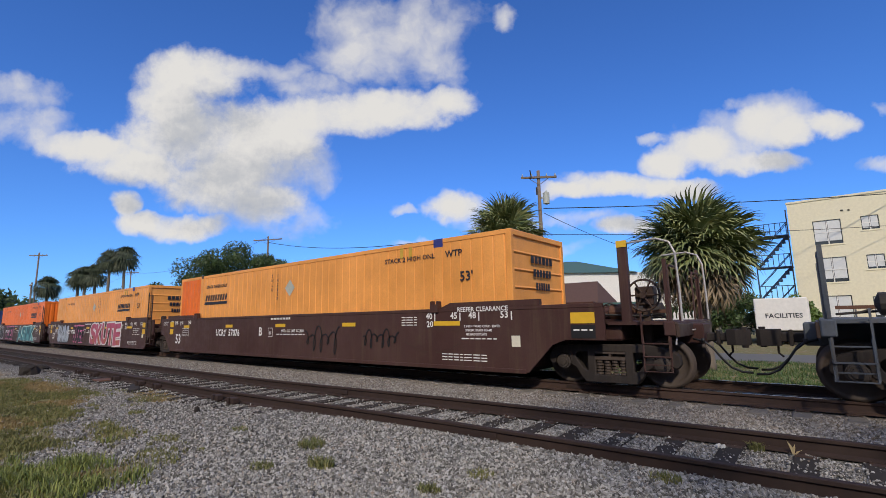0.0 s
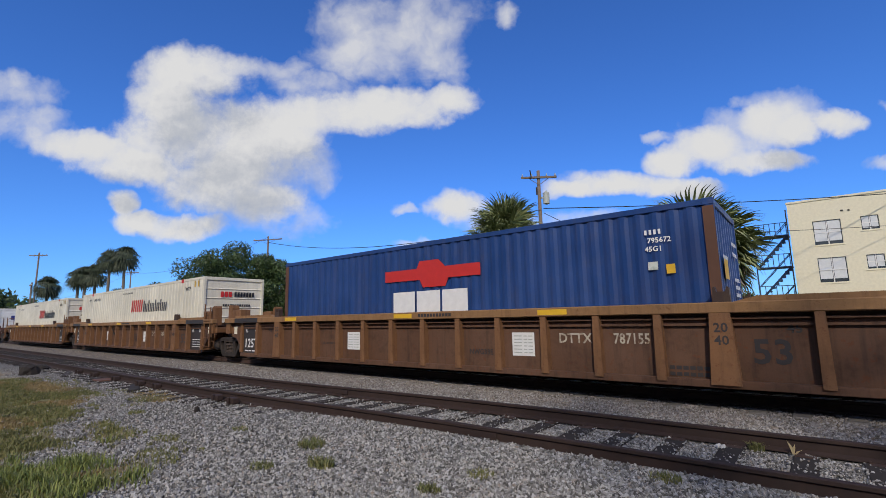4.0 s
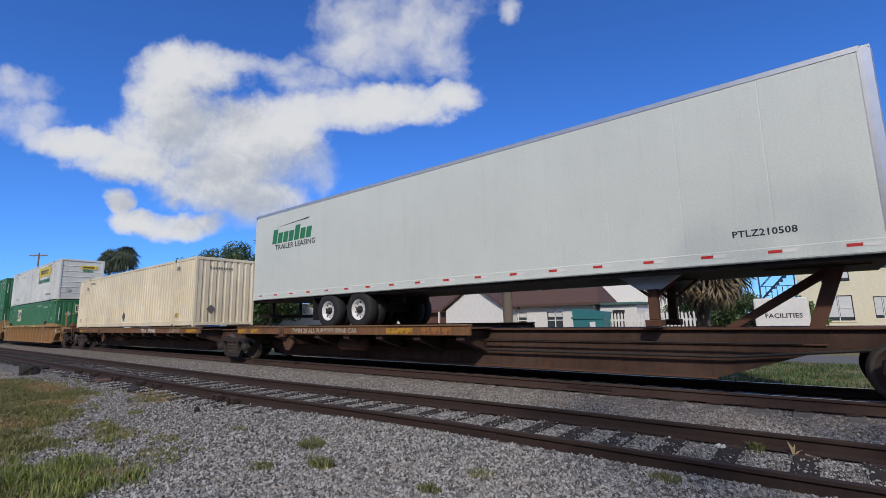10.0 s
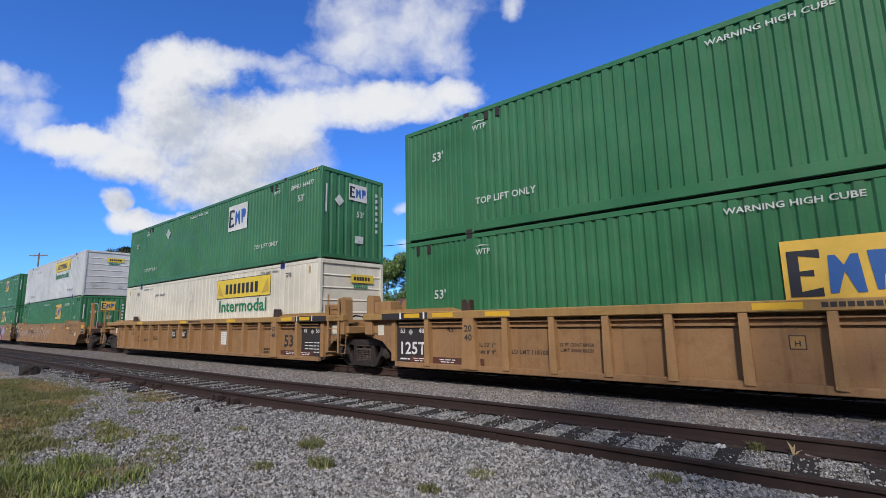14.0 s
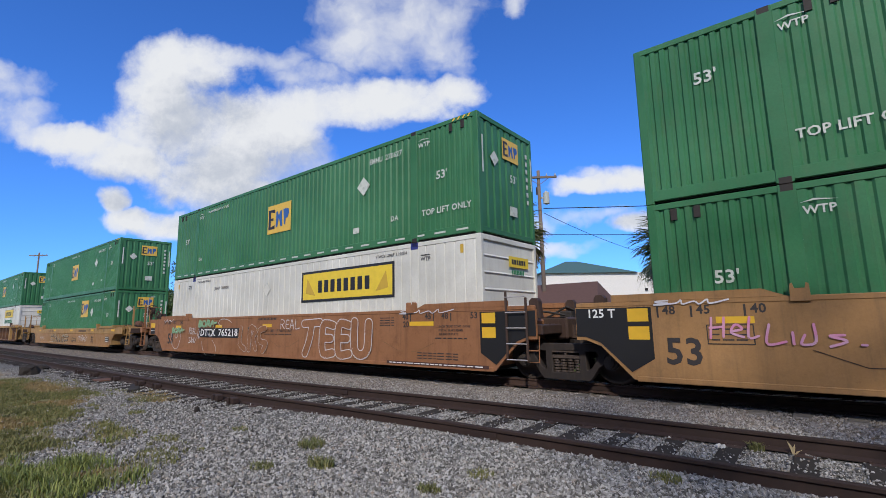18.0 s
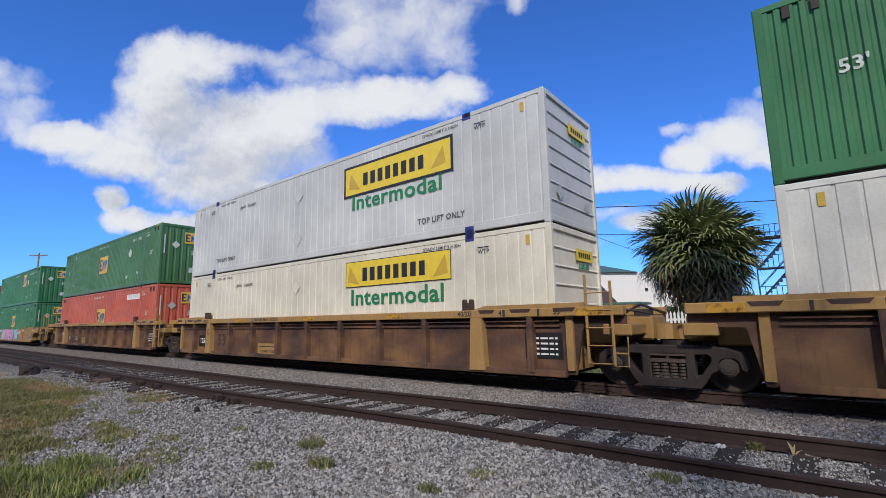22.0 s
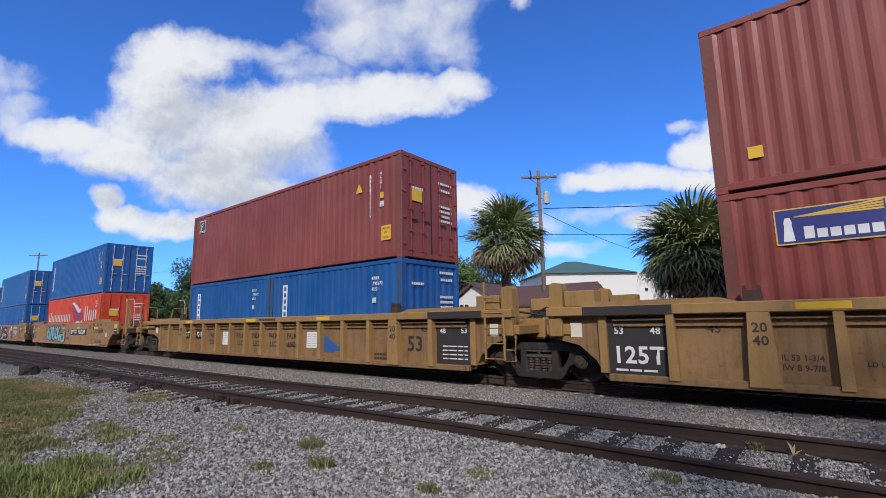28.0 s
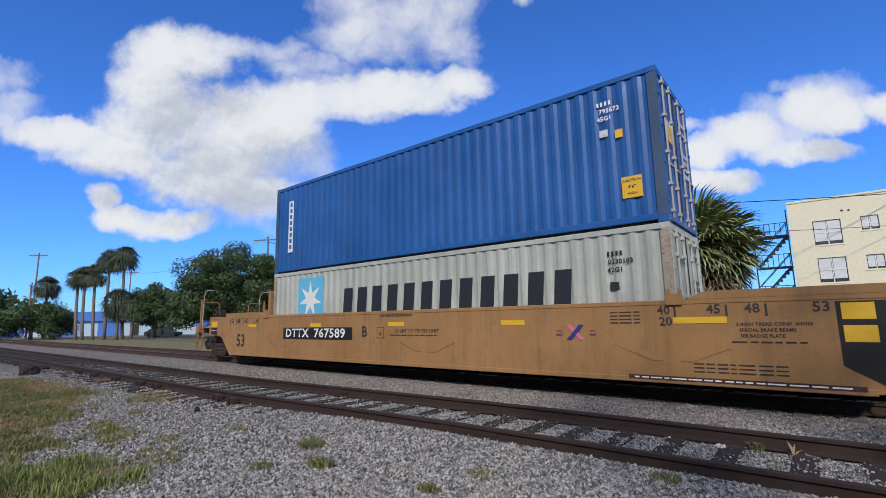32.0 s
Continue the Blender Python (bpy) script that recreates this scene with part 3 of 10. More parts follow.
def build_stones():
    """Loose ballast: small broken stones lying on the ground."""
    rng = np.random.default_rng(5)
    octa = np.array([(1, 0, 0), (-1, 0, 0), (0, 1, 0), (0, -1, 0), (0, 0, 1), (0, 0, -1)], float)
    tri = np.array([(0, 2, 4), (2, 1, 4), (1, 3, 4), (3, 0, 4), (2, 0, 5), (1, 2, 5), (3, 1, 5), (0, 3, 5)])
    ties, main = np.array(TIES["siding_track"]), np.array(TIES["main_track"])
    place = []
    while len(place) < 200000:
        m = 60000
        d = 2.1 + 22.3 * rng.random(m) ** 2.0
        a = np.radians(rng.uniform(-14, 88, m) - 14 * rng.random(m) ** 4)
        x, y = -d * np.sin(a), d * np.cos(a)
        yy = y - np.array([siding(q) for q in x])
        ok = (y > 0.9 - 0.6 * rng.random(m) ** 2) & (y < 8.78) & (x < 3.0 + 1.5 * rng.random(m) ** 2) & (d > 2.1 + 1.2 * rng.random(m) ** 2) & (np.abs(np.abs(yy) - 0.7525) > 0.075)
        near_tie = np.min(np.abs(x[:, None] - ties[None]), axis=1) < 0.115
        bare = np.array([noise.noise(Vector((p * 1.9, q * 2.6, 7.0))) for p, q in zip(x, y)]) > -0.30
        inside = near_tie & (np.abs(yy) < 0.74) & bare
        ends = near_tie & (yy < -0.7) & (yy > -1.25) & (x < -6.5) & (x > -17) & (np.sin(x * 2.3) > -0.2)
        ok &= ~((inside | ends) & (rng.random(m) < 0.93))
        ok &= ~((y > 8.36) & (np.min(np.abs(x[:, None] - main[None]), axis=1) < 0.12) & (rng.random(m) < 0.62))
        for q in np.nonzero(ok)[0]:
            if y[q] < 4.8 and x[q] < -3.5 and rng.random() < min(0.94, 0.40 + 1.6 * turf_at(x[q], y[q])):
                continue
            place.append((x[q], y[q]))
    place = np.array(place[:200000])
    n = len(place)
    size = rng.uniform(0.0115, 0.0205, n) * rng.choice([0.75, 1.0, 1.4], n, p=[0.4, 0.42, 0.18])
    size *= np.where(np.abs(place[:, 1] - np.array([siding(q) for q in place[:, 0]])) < 0.76, 0.66, 0.84)
    sc = rng.uniform(0.65, 1.3, (n, 1, 3)) * size[:, None, None]
    v = (octa[None] + rng.uniform(-0.35, 0.35, (n, 6, 3))) * sc
    ang, tip = rng.uniform(0, 6.28, n), rng.uniform(0, 6.28, n)
    c, s = np.cos(tip)[:, None], np.sin(tip)[:, None]
    v = np.stack([v[..., 0], v[..., 1] * c - v[..., 2] * s, v[..., 1] * s + v[..., 2] * c], -1)
    c, s = np.cos(ang)[:, None], np.sin(ang)[:, None]
    v = np.stack([v[..., 0] * c - v[..., 1] * s, v[..., 0] * s + v[..., 1] * c, v[..., 2]], -1)
    zz = np.array([bed(x, y) for x, y in place])
    off = np.abs(place[:, 1] - np.array([siding(q) for q in place[:, 0]]))
    on_tie = (np.min(np.abs(place[:, :1] - ties[None]), axis=1) < 0.125) & (off < 1.32)
    zz = np.where(on_tie, np.maximum(zz, -0.224), zz)
    v += np.column_stack([place, zz + size * rng.uniform(0.2, 0.8, n)])[:, None, :]
    f = (tri[None] + (np.arange(n) * 6)[:, None, None]).reshape(-1, 3)
    me = bpy.data.meshes.new("ballast_stones")
    me.from_pydata(v.reshape(-1, 3).tolist(), [], f.tolist())
    m, nt, b = nodes_of("ballast_stone")
    g = nt.nodes.new("ShaderNodeNewGeometry")
    col = ramp(nt, g.outputs["Random Per Island"], (0.0, (0.030, 0.030, 0.029)), (0.3, (0.16, 0.160, 0.156)), (0.6, (0.295, 0.294, 0.286)), (0.88, (0.48, 0.478, 0.466)), (1.0, (0.26, 0.21, 0.17)))
    col = mix(nt, dusted(nt), col, mix(nt, 0.40, col, (0.25, 0.205, 0.175)))
    nt.links.new(mix(nt, noise_tex(nt, coords(nt), 0.8, 4), col, mix(nt, 0.32, col, (0.23, 0.205, 0.175))), b.inputs["Base Color"])
    b.inputs["Roughness"].default_value = 0.9
    me.materials.append(m)
    tagged(new("ballast_stones", me), "loose pale grey crushed stones between the rails", "gravel", kind="stuff")


build_stones()

# ---- the train ----
SPEED = 17.283
MOVERS = []      # top-level things of the train: object, place along the train, height
WHEELS = {"lead": [], "trail": []}


def train_thing(name, label, category, s, z, group=""):
    ob = base(name, label, category, group, pose(s, TRACK_Y, z))
    MOVERS.append((ob, s, z))
    return ob


def wheelset_geo():
    g = Geo()
    for k in (-1, 1):
        prof = [(0.66, 0.10), (0.66, 0.30), (0.655, 0.36), (0.66, 0.447), (0.685, 0.45), (0.70, 0.425), (0.80, 0.415), (0.80, 0.365), (0.765, 0.35), (0.74, 0.22), (0.775, 0.16), (0.80, 0.13), (0.80, 0.09)]
        g.lathe([(k * t, r) for t, r in prof], (0, 0, 0), "y", 28)
    g.cyl((0, 0, 0), 0.085, -1.08, 1.08, "y", 12)
    return g


def side_frame_mesh():
    """A cast bow-tie frame with a spring window and two openings, rounded at its edges."""
    half = [(0.55, 0.74), (0.85, 0.71), (1.05, 0.65), (1.15, 0.57), (1.17, 0.44), (1.12, 0.38), (1.06, 0.40), (1.04, 0.52), (0.98, 0.57), (0.80, 0.57), (0.75, 0.52), (0.73, 0.38), (0.64, 0.33), (0.53, 0.16), (0.46, 0.08)]
    outer = half + [(-x, z) for x, z in reversed(half)]
    tri = [(0.40, 0.62), (0.60, 0.63), (0.66, 0.58), (0.66, 0.50), (0.52, 0.30), (0.43, 0.24), (0.40, 0.28)]
    rings = [outer, tri, [(-x, z) for x, z in tri], [(-0.29, 0.19), (0.29, 0.19), (0.29, 0.63), (-0.29, 0.63)]]
    cu = bpy.data.curves.new("side_frame", "CURVE")
    cu.dimensions, cu.fill_mode, cu.extrude, cu.bevel_depth, cu.bevel_resolution = "2D", "BOTH", 0.07, 0.014, 1
    for ring in rings:
        sp = cu.splines.new("POLY")
        sp.points.add(len(ring) - 1)
        for q, (x, z) in zip(sp.points, ring):
            q.co = (x, z, 0, 1)
        sp.use_cyclic_u = True
    ob = bpy.data.objects.new("side_frame", cu)
    me = bpy.data.meshes.new_from_object(ob)
    bpy.data.objects.remove(ob)
    me.transform(pose(0, 0, 0, 90, 0, 0))
    me.materials.clear()
    me.materials.append(MAT["truck_iron"])
    return me


SIDE_FRAME = side_frame_mesh()


def spring_geo():
    g = Geo()
    for i in range(4):
        x = -0.21 + 0.14 * i
        for k in range(5):
            g.cyl((x, 0, 0), 0.062, 0.21 + 0.052 * k, 0.243 + 0.052 * k, "z", 8)
    g.box(-0.29, 0.29, -0.07, 0.07, 0.47, 0.53)
    g.box(-0.29, 0.29, -0.07, 0.07, 0.58, 0.62)
    g.box(-0.02, 0.02, -0.07, 0.07, 0.53, 0.57)
    return g


def bearing_geo():
    return Geo().lathe([(1.06, 0.14), (1.12, 0.14), (1.125, 0.115), (1.15, 0.11), (1.152, 0.075), (1.17, 0.07), (1.175, 0.02)], (0, 0, 0), "y", 14)


def truck(car, x):
    bol = part("truck", shared("truck_bolster", "truck_iron", lambda: Geo().box(-0.20, 0.20, -1.0, 1.0, 0.40, 0.68, 0.02).cyl((0, 0, 0), 0.36, 0.68, 0.80, "z", 16)), car, pose(x, 0, 0))
    for y in (-1.02, 1.02):
        part("side_frame", SIDE_FRAME, bol, pose(0, y, 0))
        part("spring_nest", shared("spring_nest", "spring_iron", spring_geo), bol, pose(0, y, 0))
        for dx in (-0.885, 0.885):
            part("bearing_cap", shared("bearing_cap", "cap_iron", bearing_geo), bol, pose(dx, 0, 0.42, 0, 0, 0 if y > 0 else 180))
    for way, dx in (("lead", 0.885), ("trail", -0.885)):
        w = part("wheelset", shared("wheelset", "wheel_iron", wheelset_geo, True), bol, pose(dx, 0, 0.42))
        WHEELS[way].append(w)
    return bol


def ladder_geo(h0, h1, n, w=0.42):
    g = Geo()
    for x in (-w / 2, w / 2):
        g.box(x - 0.014, x + 0.014, -0.016, 0.016, h0, h1)
    for i in range(n):
        z = h0 + 0.08 + (h1 - h0 - 0.25) * i / max(1, n - 1)
        g.box(-w / 2, w / 2, -0.034, -0.014, z, z + 0.02)
    return g


def brake_wheel_geo():
    g = Geo()
    pts = [(0, 0.28 * math.cos(a * math.pi / 10), 0.28 * math.sin(a * math.pi / 10)) for a in range(21)]
    g.tube(pts, 0.02, 5)
    for a in range(3):
        c, s_ = 0.27 * math.cos(a * math.pi / 3), 0.27 * math.sin(a * math.pi / 3)
        g.tube([(0, -c, -s_), (0, c, s_)], 0.016, 5)
    g.cyl((0, 0, 0), 0.06, -0.05, 0.05, "x", 10)
    g.box(-0.30, -0.05, -0.16, 0.16, -0.18, 0.16, 0.02)
    g.box(-0.24, -0.12, -0.06, 0.06, -0.95, -0.18)
    return g


def coupler_geo():
    g = Geo()
    g.box(0.0, 0.70, -0.075, 0.075, 0.78, 0.93, 0.02)
    g.box(0.50, 0.56, -0.14, 0.14, 0.72, 0.98, 0.015)
    g.prism([(0.66, -0.13), (0.80, -0.19), (0.96, -0.20), (1.02, -0.14), (0.96, -0.04), (0.86, 0.02), (0.90, 0.12), (1.0, 0.15), (0.94, 0.20), (0.78, 0.20), (0.66, 0.12)], 0.72, 0.99, "z")
    g.cyl((0.93, -0.13, 0), 0.05, 0.68, 1.03, "z", 10)
    g.tube([(0.72, 0.0, 0.72), (0.72, 0.0, 0.60), (0.66, 0.05, 0.54)], 0.02, 5)
    return g


def hose_geo():
    return Geo().tube([(0.18, 0, 0.84), (0.34, 0, 0.80), (0.48, 0.01, 0.68), (0.60, 0.04, 0.50), (0.72, 0.08, 0.36), (0.86, 0.11, 0.29), (1.02, 0.12, 0.28)], 0.020, 7).cyl((0.34, 0, 0), 0.032, 0.77, 0.85, "z", 8)


def car_end(car, sign, coupled, mat, seed, style="ribbed"):
    """What stands past the well: draft sill, deck, ladders, brake gear, coupler; or the joint over a shared truck."""
    flip = pose(0, 0, 0) if sign > 0 else pose(0, 0, 0, 0, 0, 180)
    bulk = shared("bulkhead", mat, lambda: Geo().box(8.32, 8.46, -1.42, 1.42, 0.28, 1.30).box(8.46, 9.1, -0.9, 0.9, 0.75, 1.22, 0.03).prism([(8.46, 0.35), (8.46, 0.75), (9.0, 0.75)], -0.4, 0.4))
    part("bulkhead", bulk, car, flip)
    if coupled:
        part("end_deck", shared("end_deck", mat, lambda: Geo().box(9.0, 11.35, -0.33, 0.33, 0.74, 1.10, 0.02).box(9.1, 10.0, -1.44, 1.44, 1.12, 1.20).box(10.0, 11.0, -1.30, 1.30, 1.10, 1.16)
             .box(10.96, 11.14, -1.46, 1.46, 0.92, 1.16, 0.02).box(9.55, 10.2, -1.2, 1.2, 0.82, 1.12, 0.03).box(9.2, 9.9, -0.55, 0.55, 1.2, 1.42, 0.05)), car, flip)
        part("coupler", shared("coupler", "truck_iron", coupler_geo), car, flip @ pose(11.0, 0, 0))
        for yy in (-0.42, 0.36):
            part("air_hose", shared("air_hose", "black", hose_geo, True), car, flip @ pose(11.0, yy, 0))
        for y in (-1.42, 1.42):
            part("ladder", shared("ladder", mat, lambda: ladder_geo(0.36, 1.30, 3)), car, flip @ pose(10.82, y, 0))
        for k in (-1, 1):
            part("hand_rail", shared(f"hand_rail|{k}", mat, lambda: Geo().tube([(11.06, k * 1.3, 1.16), (11.06, k * 1.3, 2.02), (11.06, k * 1.22, 2.10), (11.06, k * 0.7, 2.10), (11.06, k * 0.62, 2.02), (11.06, k * 0.62, 1.16)], 0.018, 6)), car, flip)
            part("corner_stanchion", shared(f"corner_stanchion|{k}", mat, lambda: Geo().box(11.0, 11.06, *sorted((k * 1.36, k * 1.31)), 1.1, 2.2)), car, flip)
            part("step", shared(f"step|{k}", mat, lambda: Geo().tube([(10.62, k * 1.42, 0.9), (10.62, k * 1.46, 0.34), (11.05, k * 1.46, 0.34), (11.05, k * 1.42, 0.9)], 0.018, 5).tube([(10.62, k * 1.46, 0.58), (11.05, k * 1.46, 0.58)], 0.015, 5)), car, flip)
        part("cut_lever", shared("cut_lever", "rod_pale", lambda: Geo().tube([(11.12, -1.4, 0.78), (11.14, -1.38, 0.95), (11.16, -0.5, 0.98), (11.3, -0.1, 1.02)], 0.014, 5)), car, flip)
        part("end_beam", shared("end_beam", "dark_panel", lambda: Geo().box(11.14, 11.19, -1.44, 1.44, 0.90, 1.12, 0.01)), car, flip)
        part("brake_pipe", shared("brake_pipe", "steel_dark", lambda: Geo().tube([(9.2, -1.1, 1.24), (9.7, -1.12, 1.30), (10.3, -1.0, 1.26), (10.9, -0.6, 1.22)], 0.022, 5).tube([(9.3, -0.8, 1.28), (9.9, -0.85, 1.5), (10.6, -0.7, 1.24)], 0.016, 5)), car, flip)
        part("air_reservoir", shared("air_reservoir", "steel_dark", lambda: Geo().lathe([(-0.5, 0.05), (-0.45, 0.16), (0.45, 0.16), (0.5, 0.05)], (0, 0, 0), "x", 12).box(-0.3, -0.25, -0.17, 0.17, -0.17, 0.17).box(0.25, 0.3, -0.17, 0.17, -0.17, 0.17)), car, flip @ pose(10.0, 0.72, 1.36))
        part("brake_cylinder", shared("brake_cylinder", "rust_iron", lambda: Geo().lathe([(-0.24, 0.06), (-0.2, 0.15), (0.2, 0.15), (0.24, 0.08)], (0, 0, 0), "x", 12).box(0.24, 0.8, -0.03, 0.03, -0.03, 0.03).tube([(-0.24, 0, 0), (-0.5, 0.1, -0.1), (-0.6, 0.4, -0.15)], 0.02, 5)), car, flip @ pose(10.1, -0.75, 1.33))
        if style == "smooth":
            part("guide_post", shared("guide_post", mat, lambda: Geo().box(10.24, 10.40, -1.28, -1.14, 1.12, 2.60, 0.015)), car, flip)
            for k in (-1, 1):
                part("guard_pipe", shared(f"guard_pipe|{k}", "rod_pale", lambda: Geo().tube([(10.4, k * 1.19, 2.56), (10.9, k * 1.19, 2.58), (11.1, k * 1.19, 2.50), (11.18, k * 1.19, 2.3), (11.2, k * 1.19, 1.6), (11.2, k * 1.19, 1.16)], 0.019, 6)), car, flip)
            part("reflector", shared("post_reflector", "yellow", lambda: Geo().box(10.24, 10.42, -1.288, -1.281, 2.48, 2.60)), car, flip)
        if seed % 2 or seed == 0:
            part("brake_wheel", shared("brake_wheel", "dark_panel", brake_wheel_geo), car, flip @ (pose(10.62, -0.35 * sign, 1.98) if style != "smooth" else pose(10.55, -0.95 * sign, 1.62, 0, 0, -90 * sign)))
    else:
        dark = "dark_panel" if style == "smooth" else mat
        part("joint_casting", shared("joint_casting", dark, lambda: Geo().box(8.9, 9.62, -0.48, 0.48, 0.80, 1.26, 0.04).box(9.0, 9.5, -1.38, 1.38, 0.92, 1.12, 0.02).cyl((9.72, 0, 0), 0.3, 0.82, 1.1, "z", 14)), car, flip)
        if sign > 0:
            top = 2.75 if mat == "brown" else 1.80 if style == "smooth" else 2.02
            lad = part("ladder", shared(f"ladder_joint|{top}", dark, lambda: Geo().box(-0.25, -0.205, -0.02, 0.02, 0.40, top, 0.006).box(0.205, 0.25, -0.02, 0.02, 0.40, top - 0.14, 0.006)), car, flip @ pose(9.0, -1.50, 0))
            for i in range(8 if mat == "brown" else 5):
                part("rung", shared("rung", "rod_pale" if style == "smooth" and mat != "brown" else dark, lambda: Geo().tube([(-0.23, -0.03, 0), (0.23, -0.03, 0)], 0.012, 5)), lad, pose(0, 0, 0.44 + 0.31 * i))
        if style == "smooth":
            for yy in (-1.05, 0.75):
                part("guide_stand", shared("guide_stand", dark, lambda: Geo().prism([(9.06, 1.25), (9.30, 1.25), (9.27, 1.60), (9.23, 1.66), (9.12, 1.66), (9.06, 1.60)], 0, 0.16)), car, flip @ pose(0, yy, 0))
        elif style == "ribbed":
            for yy in (-1.40, 1.14):
                part("guide_stand", shared("guide_stand_small", mat, lambda: Geo().prism([(9.12, 1.20), (9.40, 1.20), (9.38, 1.86), (9.32, 1.92), (9.16, 1.90), (9.12, 1.8)], 0, 0.26)), car, flip @ pose(0, yy, 0))
            for k in (-1, 1):
                part("end_box", shared(f"end_box|{k}", mat, lambda: Geo().box(8.5, 9.08, *sorted((k * 1.42, k * 1.05)), 1.44, 1.74, 0.015)), car, flip)
                part("end_bracket", shared(f"end_bracket|{k}", mat, lambda: Geo().box(9.14, 9.40, *sorted((k * 1.46, k * 1.36)), 0.90, 1.30, 0.012)), car, flip)
        part("grab_iron", shared("grab_iron", mat, lambda: Geo().tube([(9.2, -1.4, 0.9), (9.2, -1.44, 0.4), (9.44, -1.44, 0.4), (9.44, -1.4, 0.9)], 0.016, 5).tube([(9.2, -1.44, 0.62), (9.44, -1.44, 0.62)], 0.014, 5)), car, flip)
        part("brake_rigging", shared("brake_rigging", "steel_dark", lambda: Geo().tube([(8.5, -0.6, 1.3), (8.9, -0.62, 1.42), (9.3, -0.55, 1.36), (9.6, -0.5, 1.3)], 0.025, 5).box(9.0, 9.3, 0.5, 0.9, 1.12, 1.4, 0.03).tube([(8.6, 0.7, 1.25), (9.1, 0.72, 1.5), (9.6, 0.6, 1.3)], 0.03, 5)), car, flip)


def side_outline(style, front_c, rear_c, wide_bays=False):
    top = {"smooth": 1.42, "ribbed": 1.28, "fish": 1.04}[style]
    f, r = (10.0 if front_c else 9.42), -(10.0 if rear_c else 9.42)
    if style == "smooth":
        low = [(9.25, 0.84), (8.98, 0.74), (8.45, 0.20)]
    elif wide_bays:
        low = [(8.66, 1.06), (8.62, 1.02), (8.46, 0.20)]
    elif style == "ribbed":
        low = [(9.35, 0.86), (8.85, 0.74), (8.55, 0.48), (8.40, 0.20)]
    else:
        low = [(9.2, 0.86), (8.75, 0.80), (8.05, 0.16)]
    edge = low[0][1]
    return [(r, edge)] + [(-x, z) for x, z in low] + [(x, z) for x, z in reversed(low)] + [(f, edge), (f, top), (r, top)]


